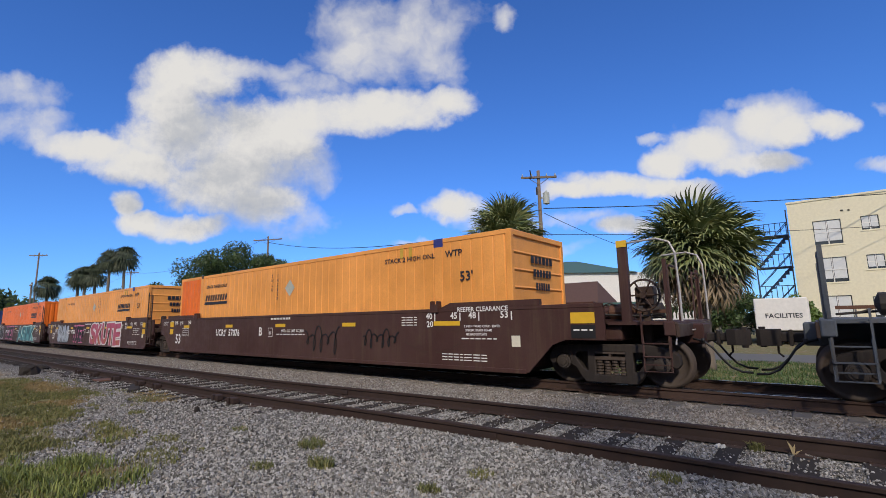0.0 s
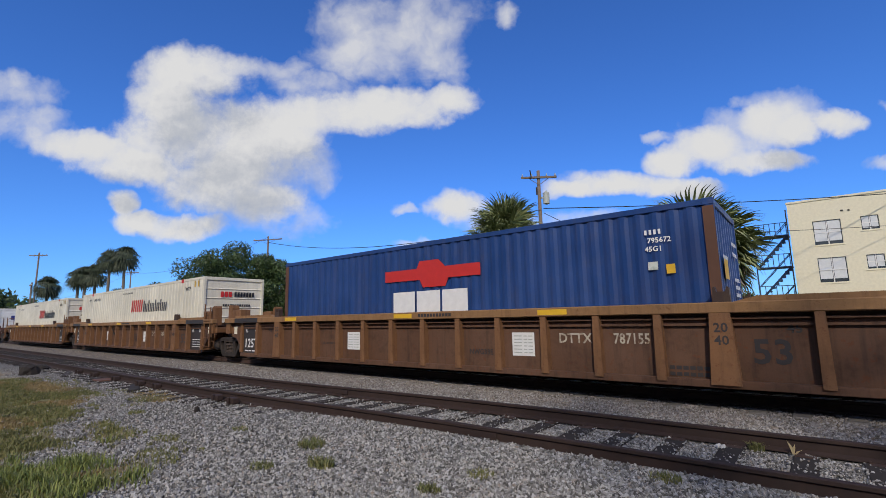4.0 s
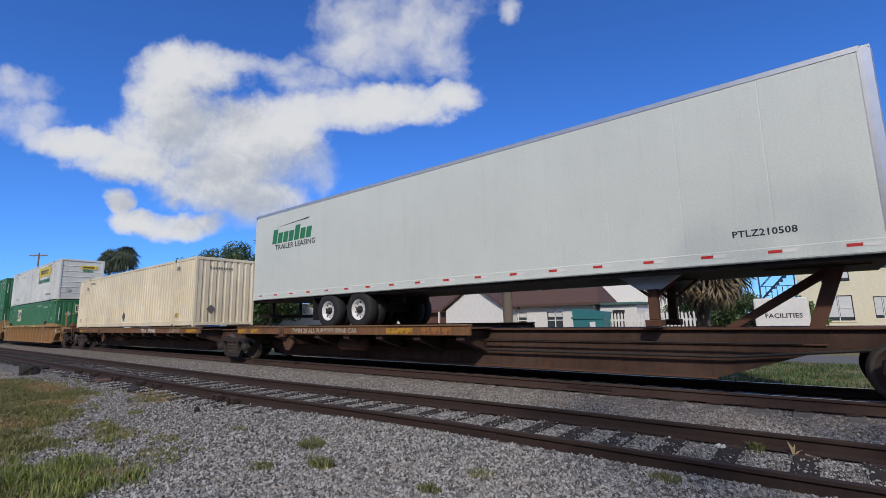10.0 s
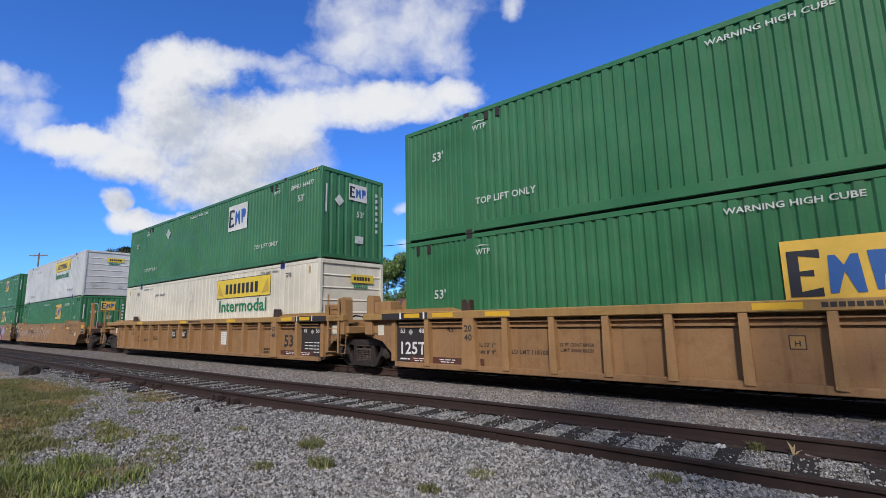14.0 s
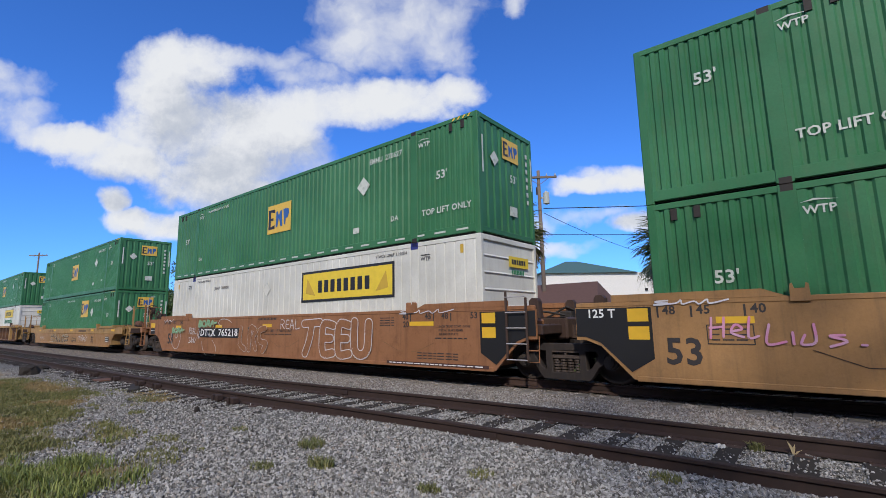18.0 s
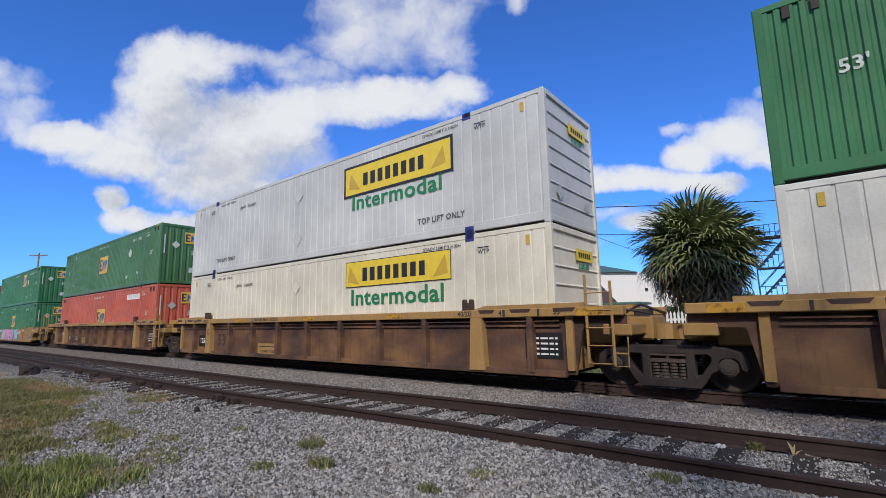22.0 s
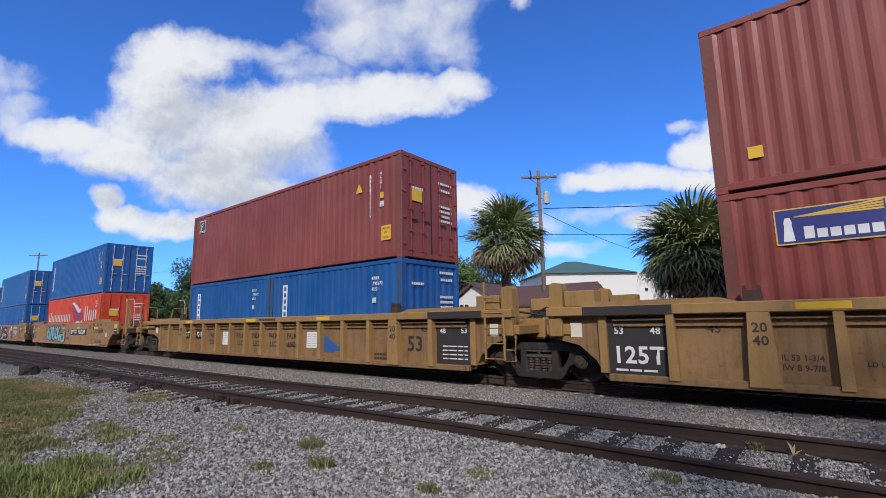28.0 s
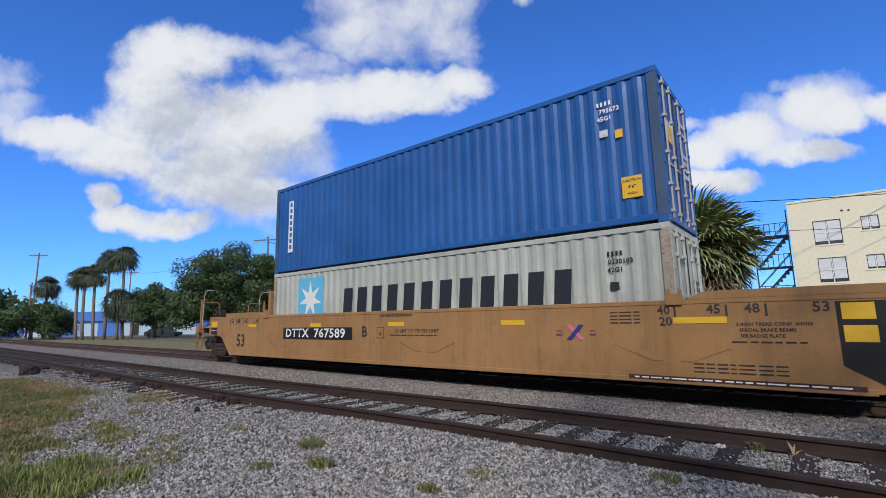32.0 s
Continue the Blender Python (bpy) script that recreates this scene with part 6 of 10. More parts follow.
        part("brake_pipe", Geo().tube([(-h + 1, -0.6, 0.72), (-h + 3, -0.62, 0.55), (h - 3, -0.62, 0.55), (h - 1, -0.6, 0.72)], 0.025).tube([(-h + 2, -0.7, 0.8), (h - 2, -0.7, 0.78)], 0.018).mesh("brake_pipe", "steel_dark"), car)
    trailer(-159.75, 13.9, "trailer_grey", "grey box road trailer with a brown shield emblem", True)
    trailer(-179.85, 16.15, "trailer_white", "white box road trailer with green lettering blocks", False)


def tyre_geo():
    return Geo().lathe([(-0.14, 0.28), (-0.15, 0.34), (-0.15, 0.46), (-0.11, 0.51), (0.11, 0.51), (0.15, 0.46), (0.15, 0.34), (0.14, 0.28), (-0.14, 0.28)], (0, 0, 0), "y", 24, False)


def rim_geo():
    g = Geo().lathe([(-0.13, 0.285), (-0.12, 0.25), (-0.055, 0.235), (-0.05, 0.15), (-0.05, 0.09)], (0, 0, 0), "y", 24, False)
    for j in range(10):
        a = j * math.pi / 5
        g.cyl((0.13 * math.cos(a), 0, 0.13 * math.sin(a)), 0.014, -0.075, -0.048, "y", 6)
    return g


def openings_geo():
    g = Geo()
    for j in range(10):
        a = (j + 0.5) * math.pi / 5
        g.cyl((0.195 * math.cos(a), 0, 0.195 * math.sin(a)), 0.026, -0.057, -0.045, "y", 8)
    return g


def trailer(s, length, mat, label, grey):
    z0, z1 = 2.02, 4.98
    tr = train_thing("road_trailer", label, "semi-trailer", s, 1.06, "road trailers on the train")
    up = -1.06
    hx, hw = length / 2, 1.295
    b0, b1 = z0 + up, z1 + up
    n = int(length / 1.22)
    g = Geo()
    wall_sheet(g, [(-hx + 0.08, hx - 0.12)], -hw, -1, b0 + 0.2, b1 - (0.32 if grey else 0.08), "panel")
    part("side_wall", g.mesh("side_wall", mat, fix=False), tr)
    part("far_wall", Geo().box(-hx + 0.08, hx - 0.12, hw - 0.05, hw, b0 + 0.1, b1 - 0.06).mesh("far_wall", mat), tr)
    part("front_wall", Geo().prism([(hx - 0.12, -hw), (hx - 0.03, -hw + 0.04), (hx, -hw + 0.13), (hx, hw - 0.13), (hx - 0.03, hw - 0.04), (hx - 0.12, hw), (hx - 0.16, hw), (hx - 0.16, -hw)], b0 + 0.02, b1 - 0.06, "z").mesh("front_wall", mat), tr)
    part("corner_cap", Geo().prism([(hx - 0.17, -hw - 0.006), (hx - 0.11, -hw - 0.006), (hx - 0.02, -hw + 0.036), (hx + 0.006, -hw + 0.12), (hx - 0.04, -hw + 0.12)], b0 + 0.02, b1 - 0.05, "z").mesh("corner_cap", "silver"), tr)
    part("roof", Geo().box(-hx, hx - 0.02, -hw + 0.02, hw - 0.02, b1 - 0.06, b1 - 0.01, 0.01).mesh("roof", mat), tr)
    part("rear_frame", Geo().box(-hx, -hx + 0.09, -hw, -hw + 0.09, b0, b1, 0.01).box(-hx, -hx + 0.09, hw - 0.09, hw, b0, b1, 0.01).box(-hx, -hx + 0.09, -hw, hw, b1 - 0.14, b1, 0.01).box(-hx + 0.03, -hx + 0.08, -hw + 0.09, hw - 0.09, b0, b1 - 0.14).mesh("rear_frame", mat), tr)
    for k in (-1, 1):
        a, b = sorted((k * (hw + 0.008), k * (hw - 0.06)))
        part("top_rail", Geo().box(-hx, hx - 0.13, a, b, b1 - 0.10, b1 - 0.002, 0.01).mesh("top_rail", "silver" if not grey else mat), tr)
        part("bottom_rail", Geo().box(-hx, hx - 0.13, a, b, b0, b0 + 0.21, 0.01).box(-hx, hx - 0.13, *sorted((k * (hw + 0.016), k * hw)), b0 + 0.02, b0 + 0.05).mesh("bottom_rail", "trailer_white"), tr)
    if grey:
        part("upper_band", Geo().box(-hx + 0.08, hx - 0.12, -hw - 0.004, -hw + 0.02, b1 - 0.34, b1 - 0.30).box(-hx + 0.08, hx - 0.12, -hw, -hw + 0.02, b1 - 0.30, b1 - 0.1).mesh("upper_band", "box_grey"), tr)
        part("torn_strip", Geo().box(-hx + 1.0, -hx + 5.4, -hw - 0.014, -hw + 0.01, b1 - 0.11, b1 - 0.005, 0.004).mesh("torn_strip", "spring_iron"), tr)
    y = -hw - 0.012
    m = int(length / 0.86)
    for j in range(m):
        x = -hx + 0.5 + (length - 1.0) * j / (m - 1)
        patch(tr, x, b0 + 0.14, rect(0.17, 0.045), "red", y, "reflector")
        patch(tr, x + 0.18, b0 + 0.14, rect(0.17, 0.055), "white", y, "reflector")
    part("floor", Geo().box(-hx + 0.05, hx - 0.1, -hw + 0.07, hw - 0.07, b0 - 0.06, b0 + 0.05).mesh("floor", "steel_dark"), tr)
    # running gear
    ax = (-hx + (2.75 if grey else 4.1), -hx + (4.07 if grey else 5.42))
    part("slider", Geo().box(ax[0] - 1.0, ax[1] + 1.0, -0.55, -0.42, b0 - 0.30, b0 - 0.06).box(ax[0] - 1.0, ax[1] + 1.0, 0.42, 0.55, b0 - 0.30, b0 - 0.06)
         .box(ax[0] - 0.1, ax[0] + 0.1, -0.6, 0.6, b0 - 0.5, b0 - 0.3).box(ax[1] - 0.1, ax[1] + 0.1, -0.6, 0.6, b0 - 0.5, b0 - 0.3).mesh("slider", "steel_dark"), tr)
    for x in ax:
        axle = part("axle", Geo().cyl((x, 0, 0.51), 0.075, -1.1, 1.1, "y", 10).mesh("axle", "steel_dark"), tr)
        for k in (-1, 1):
            for q in (1.12, 0.80):
                part("tyre", shared("tyre", "rubber", tyre_geo, True), axle, pose(x, k * q, 0.51))
            turn = pose(x, k * 1.13, 0.51, 0, 0, 0 if k < 0 else 180)
            part("rim", shared("rim_" + ("dark" if grey else "white"), "steel_dark" if grey else "rim_white", rim_geo, True), axle, turn)
            part("hub", shared("wheel_hub", "truck_iron", lambda: Geo().lathe([(-0.05, 0.10), (-0.10, 0.095), (-0.115, 0.07), (-0.15, 0.065), (-0.155, 0.0)], (0, 0, 0), "y", 16), True), axle, turn)
            if not grey:
                part("rim_openings", shared("rim_openings", "steel_dark", openings_geo), axle, turn)
            if grey:
                part("rim_ring", shared("rim_ring", "silver", lambda: Geo().lathe([(-0.135, 0.30), (-0.15, 0.295), (-0.15, 0.275), (-0.13, 0.27)], (0, 0, 0), "y", 24, False)), axle, pose(x, k * 1.13, 0.51, 0, 0, 0 if k < 0 else 180))
    for k in (-1, 1):
        part("mud_flap", Geo().box(ax[0] - 0.80, ax[0] - 0.78, *sorted((k * 0.6, k * 1.2)), 0.25, b0 - 0.06).mesh("mud_flap", "rubber"), tr)
        lx = hx - (3.3 if not grey else 3.35)
        part("landing_leg", Geo().box(lx - 0.08, lx + 0.08, *sorted((k * 0.62, k * 0.78)), 0.12, b0 - 0.05, 0.01).box(lx - 0.14, lx + 0.14, *sorted((k * 0.56, k * 0.84)), 0.0, 0.12, 0.01)
             .tube([(lx, k * 0.7, 0.5), (lx + 0.5, k * 0.7, b0 - 0.06)], 0.03).tube([(lx, k * 0.7, 0.5), (lx - 0.5, k * 0.7, b0 - 0.06)], 0.03).mesh("landing_leg", "rust_iron"), tr)
        part("leg_bracket", Geo().prism([(lx - 0.55, b0 - 0.05), (lx + 0.55, b0 - 0.05), (lx + 0.2, b0 - 0.3), (lx - 0.2, b0 - 0.3)], *sorted((k * 0.82, k * 0.86))).mesh("leg_bracket", "silver"), tr)
    part("underride_guard", Geo().box(-hx + 0.02, -hx + 0.12, -hw + 0.2, hw - 0.2, b0 - 0.6, b0 - 0.48).box(-hx + 0.03, -hx + 0.11, -0.6, -0.5, b0 - 0.5, b0).box(-hx + 0.03, -hx + 0.11, 0.5, 0.6, b0 - 0.5, b0).mesh("underride_guard", "steel_dark"), tr)
    part("coupler_plate", Geo().box(hx - 1.6, hx - 0.3, -0.6, 0.6, b0 - 0.08, b0 - 0.055).mesh("coupler_plate", "steel_dark"), tr)
    x = hx + 0.008
    yy = -hw - 0.003
    if grey:
        cx, cz = hx - 1.63, 3.58 + up
        shield = ((-0.55, 0.42), (0.0, 0.62), (0.55, 0.42), (0.52, -0.12), (0.32, -0.40), (0, -0.58), (-0.32, -0.40), (-0.52, -0.12))
        patch(tr, cx, cz, shield, "emblem_yellow", yy, "emblem_plate")
        patch(tr, cx, cz, tuple((p[0] * 0.9, p[1] * 0.9) for p in shield), "brown_dark", yy - 0.003, "emblem_shape")
        patch(tr, cx, cz + 0.05, ((-0.48, 0.28), (0.48, 0.40), (0.1, 0.5), (-0.3, 0.42)), "emblem_yellow", yy - 0.006, "emblem_shape")
        bars(tr, cx, cz - 0.05, 0.8, 0.36, 3, "emblem_yellow", yy - 0.006, "emblem_shape", gap=0.25)
        patch(tr, hx - 2.2, b0 + 0.36, rect(0.28, 0.14), "emblem_yellow", yy, "notice_plate")
        letter(tr, "LIFT", hx - 2.2, b0 + 0.38, 0.07, "black", yy - 0.003)
        patch(tr, -hx + 1.4, b0 + 0.36, rect(0.16, 0.16), "emblem_yellow", yy, "notice_plate")
        bars(tr, x, b1 - 0.3, 0.95, 0.12, 9, "ink", -0.2, front=True)
        patch(tr, x, b0 + 0.75, rect(0.30, 0.50), "steel_dark", -0.95, "document_box", front=True)
        patch(tr, x, b0 + 0.6, rect(0.35, 0.6), "black", 0.95, "plug_panel", front=True)
    else:
        bars(tr, -5.9, 4.10 + up, 2.2, 0.48, 7, "green", yy, "sign_shape", 0.18, 0.16, tall=(0, 4))
        patch(tr, -5.9, 4.42 + up, ((-1.0, -0.02), (0.9, 0.05), (1.0, 0.12), (0.9, 0.09)), "ink", yy, "sign_shape")
        letter(tr, "TRAILER LEASING", -5.7, 3.72 + up, 0.17, "ink", yy, 1.15)
        letter(tr, "PTLZ210508", hx - 1.5, b0 + 0.45, 0.105, "ink", yy, 1.05)
        bars(tr, x, b1 - 0.55, 1.2, 0.24, 6, "green", 0.0, front=True)
        bars(tr, x, b1 - 0.22, 0.95, 0.10, 9, "ink", 0.4, front=True)
        bars(tr, x, b1 - 0.85, 1.2, 0.06, 12, "ink", 0.0, front=True)
        for q in (-0.05, 0.2, 0.45):
            patch(tr, x, b0 + 0.5, rect(0.12, 0.12), "black", q + 0.3, "plug", front=True)
    return tr


# ---- sky with clouds ----
CLOUD_D = 2000.0
CLOUD_SCALE = CLOUD_D * math.tan(radians(87.59 / 2))


def cloud_material():
    m = bpy.data.materials.new("clouds")
    m.use_nodes = True
    nt = m.node_tree
    nt.nodes.clear()
    tc = nt.nodes.new("ShaderNodeTexCoord")
    base_v = nt.nodes.new("ShaderNodeVectorMath")
    base_v.operation = "SCALE"
    base_v.inputs["Scale"].default_value = 1.0 / CLOUD_SCALE
    nt.links.new(tc.outputs["Object"], base_v.inputs[0])

    def wobble(vec, scale, size, detail):
        n = nt.nodes.new("ShaderNodeTexNoise")
        n.inputs["Scale"].default_value, n.inputs["Detail"].default_value, n.inputs["Roughness"].default_value = scale, detail, 0.6
        nt.links.new(vec, n.inputs["Vector"])
        s = nt.nodes.new("ShaderNodeVectorMath")
        s.operation = "SUBTRACT"
        nt.links.new(n.outputs["Color"], s.inputs[0])
        s.inputs[1].default_value = (0.5, 0.5, 0.5)
        q = nt.nodes.new("ShaderNodeVectorMath")
        q.operation = "MULTIPLY_ADD"
        nt.links.new(s.outputs[0], q.inputs[0])
        q.inputs[1].default_value = (size, size, 0)
        nt.links.new(vec, q.inputs[2])
        return q.outputs[0]
    warped = wobble(base_v.outputs[0], 4.5, 0.06, 3)
    warped = wobble(warped, 13.0, 0.045, 3)

    def mass(vec, blobs):
        total = None
        for cx, cy, rx, ry in blobs:
            u, v = (cx - 784) / 784, (441 - cy) / 784
            ix, iy = 784 / rx, 784 / ry
            q = nt.nodes.new("ShaderNodeVectorMath")
            q.operation = "MULTIPLY_ADD"
            nt.links.new(vec, q.inputs[0])
            q.inputs[1].default_value = (ix, iy, 0)
            q.inputs[2].default_value = (-u * ix, -v * iy, 0)
            d = nt.nodes.new("ShaderNodeVectorMath")
            d.operation = "DOT_PRODUCT"
            nt.links.new(q.outputs[0], d.inputs[0])
            nt.links.new(q.outputs[0], d.inputs[1])
            h = math_node(nt, "SUBTRACT", 1.0, d.outputs["Value"])
            if total is None:
                total = h
            else:
                s = nt.nodes.new("ShaderNodeMath")
                s.operation = "SMOOTH_MAX"
                s.inputs[2].default_value = 0.25
                nt.links.new(total, s.inputs[0])
                nt.links.new(h, s.inputs[1])
                total = s.outputs[0]
        return total
    DENSE = ((345, 140, 105, 55), (300, 185, 75, 55), (335, 245, 120, 75), (400, 305, 130, 75), (460, 240, 115, 60), (240, 290, 120, 36), (160, 262, 90, 28), (470, 350, 75, 42),
             (590, 208, 140, 38), (700, 196, 125, 38), (795, 180, 55, 28), (222, 362, 26, 26), (250, 392, 50, 22), (335, 402, 85, 24),
             (1185, 285, 58, 28), (1245, 266, 70, 34), (1330, 290, 95, 22), (1350, 218, 55, 34), (1395, 236, 50, 28), (1472, 222, 52, 24),
             (800, 366, 58, 30), (1010, 338, 70, 16), (1085, 326, 92, 24), (1185, 330, 95, 18), (1110, 402, 60, 18))
    WISPY = ((35, 170, 75, 36), (65, 222, 90, 36), (130, 245, 70, 20), (700, 85, 115, 62), (745, 40, 105, 65), (650, 45, 95, 60), (625, 105, 90, 42), (480, 130, 85, 22), (770, 118, 55, 40), (550, 155, 70, 20),
             (1330, 185, 45, 24), (1300, 250, 110, 46), (1370, 200, 70, 34), (1150, 245, 28, 10), (880, 396, 90, 18), (1020, 388, 80, 14), (1200, 410, 60, 18), (960, 440, 90, 14), (1550, 295, 45, 14), (1560, 185, 28, 14), (740, 430, 40, 12),
             (885, 30, 24, 26), (720, 376, 20, 9), (480, 370, 100, 45), (545, 310, 60, 40))
    thick = mass(warped, DENSE)
    loose = mass(wobble(warped, 12.0, 0.05, 5), WISPY)
    # billows: the same noise twice, the second time a little higher up, so that their undersides can be painted darker
    # than their tops
    rough = wobble(base_v.outputs[0], 9.0, 0.03, 3)
    raised = nt.nodes.new("ShaderNodeVectorMath")
    raised.operation = "ADD"
    nt.links.new(rough, raised.inputs[0])
    raised.inputs[1].default_value = (-0.004, 0.016, 0)
    billow = noise_tex(nt, rough, 7.0, 10, 0.64)
    over = noise_tex(nt, raised.outputs[0], 7.0, 10, 0.64)
    puff = math_node(nt, "MULTIPLY", math_node(nt, "SUBTRACT", billow, 0.5), 2.3)
    a1 = ramp(nt, math_node(nt, "ADD", math_node(nt, "ADD", math_node(nt, "MULTIPLY", thick, 0.85), puff), 0.25), (0.0, 0.0), (0.14, 0.10), (0.40, 0.52), (0.72, 0.90), (1.0, 1.0))
    shreds = noise_tex(nt, wobble(base_v.outputs[0], 7.0, 0.08, 4), 8.0, 6, 0.55)
    torn = math_node(nt, "MULTIPLY", math_node(nt, "SUBTRACT", shreds, 0.5), 4.2)
    a2 = ramp(nt, math_node(nt, "ADD", math_node(nt, "MULTIPLY", math_node(nt, "ADD", loose, torn), 0.55), 0.17), (0.0, 0.0), (0.20, 0.12), (0.60, 0.52), (1.0, 0.86))
    alpha = math_node(nt, "SUBTRACT", 1.0, math_node(nt, "MULTIPLY", math_node(nt, "SUBTRACT", 1.0, a1), math_node(nt, "SUBTRACT", 1.0, a2)))
    lift = nt.nodes.new("ShaderNodeVectorMath")
    lift.operation = "ADD"
    nt.links.new(warped, lift.inputs[0])
    lift.inputs[1].default_value = (-0.045, 0.085, 0)
    above = mass(lift.outputs[0], DENSE)
    soft = noise_tex(nt, wobble(base_v.outputs[0], 5.0, 0.06, 3), 5.0, 6, 0.55)
    # light from above is painted into the cloud colour: pale tops, grey undersides
    tone = math_node(nt, "ADD", math_node(nt, "MULTIPLY", above, 0.34), math_node(nt, "MULTIPLY", math_node(nt, "SUBTRACT", soft, 0.5), 0.40))
    tone = math_node(nt, "ADD", tone, math_node(nt, "MULTIPLY", math_node(nt, "SUBTRACT", over, billow), 1.1))
    tone = math_node(nt, "ADD", tone, 0.05)
    color = ramp(nt, tone, (0.0, (0.96, 0.975, 1.0)), (0.16, (0.88, 0.90, 0.945)), (0.36, (0.68, 0.72, 0.80)), (0.7, (0.48, 0.54, 0.66)))
    # the sheet glows by itself with that painted light
    em = nt.nodes.new("ShaderNodeEmission")
    em.inputs["Strength"].default_value = 0.82
    nt.links.new(color, em.inputs["Color"])
    tr = nt.nodes.new("ShaderNodeBsdfTransparent")
    mx = nt.nodes.new("ShaderNodeMixShader")
    nt.links.new(alpha, mx.inputs[0])
    nt.links.new(tr.outputs[0], mx.inputs[1])
    nt.links.new(em.outputs[0], mx.inputs[2])
    out = nt.nodes.new("ShaderNodeOutputMaterial")
    nt.links.new(mx.outputs[0], out.inputs["Surface"])
    return m


MAT["clouds"] = cloud_material()
w, h = CLOUD_SCALE * 1.6, CLOUD_SCALE * 0.95
clouds = new("clouds", Geo().add([(-w, -0.08 * w, 0), (w, -0.12 * w, 0), (w, h, 0), (-w, h, 0)], [(0, 1, 2, 3)]).mesh("clouds", "clouds", fix=False))
tagged(clouds, "white drifting cumulus clouds in a blue sky", "clouds", kind="structure")
DRIFT = Vector((-0.8235, 0.6370, 0.1260))     # the point of the sky from which the clouds draw nearer
CLOUD_START = EYE + AHEAD.normalized() * CLOUD_D
CLOUD_TURN = STILL.to_quaternion().to_matrix().to_4x4()
CLOUD_PLACES = (Matrix.Translation(CLOUD_START) @ CLOUD_TURN, Matrix.Translation(CLOUD_START - DRIFT * (CLOUD_D * 0.1007 / DRIFT.dot(AHEAD.normalized()))) @ CLOUD_TURN)
clouds.matrix_basis = CLOUD_PLACES[0]


# ---- plants ----
def frond_geo(seed, r=0.95, n=30, droop=0.5):
    """A fan leaf: narrow leaflets round the end of a stalk, which leaves the origin along x."""
    rng = random.Random(seed)
    g = Geo()
    stalk = 0.8
    g.tube([(0, 0, 0), (stalk * 0.5, 0, 0.06), (stalk, 0, 0.04)], 0.018, 4, 0.6)
    for i in range(n):
        a = radians(-120 + 240 * i / (n - 1))
        L = r * (0.72 + 0.28 * math.cos(a * 0.6)) * rng.uniform(0.9, 1.08)
        d = Vector((math.cos(a), math.sin(a), 0))
        side = Vector((-d.y, d.x, 0))
        w0, w1 = 0.013, 0.026
        p0 = Vector((stalk - 0.02, 0, 0.04))
        up = 0.10 * rng.uniform(-0.6, 1.9)
        p1 = p0 + d * (L * 0.5) + Vector((0, 0, up))
        p2 = p0 + d * (L * 0.8) + Vector((0, 0, up - 0.12 * droop))
        p3 = p0 + d * (L * rng.uniform(0.96, 1.02)) + Vector((0, 0, up - droop * rng.uniform(0.25, 0.6)))
        tilt = Vector((0, 0, 0.02))
        vs = [p0 - side * w0, p0 + side * w0, p1 - side * w1 + tilt, p1 + side * w1 - tilt, p2 - side * w1 * 0.7, p2 + side * w1 * 0.7, p3]
        g.add(vs, [(0, 1, 3, 2), (2, 3, 5, 4), (4, 5, 6)])
    return g


def palm(x, y, ground, crown_z, seed, n_green=46, n_dry=26, size=1.0, trunk_r=0.19, lean=(0.0, 0.0), top=84):
    rng = random.Random(seed)
    tree = base("cabbage_palm", "cabbage palm with green fan leaves above dry brown hanging ones", "palm tree", "palms beyond the track", pose(x, y, ground))
    h = crown_z - ground
    prof = []
    for i in range(14):
        z = h * i / 13
        prof.append((z, trunk_r * (1.25 if i == 0 else 1.0 + 0.06 * (i % 2))))
    part("trunk", Geo().lathe(prof, (0, 0, 0), "z", 12).mesh("trunk", "trunk", True), tree)
    boots = Geo()
    for i in range(34):
        a, z = rng.uniform(0, 6.28), h - rng.uniform(0.0, 0.9)
        c, s = math.cos(a), math.sin(a)
        boots.tube([(c * trunk_r * 0.9, s * trunk_r * 0.9, z), (c * (trunk_r + 0.14), s * (trunk_r + 0.14), z + 0.2)], 0.035, 4, 0.6)
    part("trunk_boot", boots.mesh("trunk_boot", "trunk"), tree)
    for i in range(n_green + n_dry):
        dry = i >= n_green
        if not dry:
            t = i / n_green
            el = top - (top + 44) * t + rng.uniform(-9, 9)
        else:
            el = rng.uniform(-74, -22)
        az = i * 137.5 + rng.uniform(-15, 15)
        k = rng.randrange(5)
        me = shared(f"frond|{k}{dry}", "frond_dry" if dry else "frond", lambda: frond_geo(100 + k + 10 * dry, 0.92 if not dry else 0.8, 30 if not dry else 22, 0.45 if not dry else 0.85))
        q = size * rng.uniform(0.88, 1.1)
        m = Matrix.Translation((lean[0], lean[1], h + 0.05 + (0 if not dry else -0.15))) @ Matrix.Rotation(radians(az), 4, "Z") @ Matrix.Rotation(radians(-el), 4, "Y") @ Matrix.Rotation(radians(rng.uniform(-25, 25)), 4, "X") @ Matrix.Diagonal((q, q, q, 1))
        part("frond", me, tree, m)
    return tree


palm(-9.95, 16.65, -0.4, 4.5, 1, 64, 44, 1.14)
palm(-2.70, 15.9, -0.4, 3.15, 2, 84, 38, 1.2, top=62)


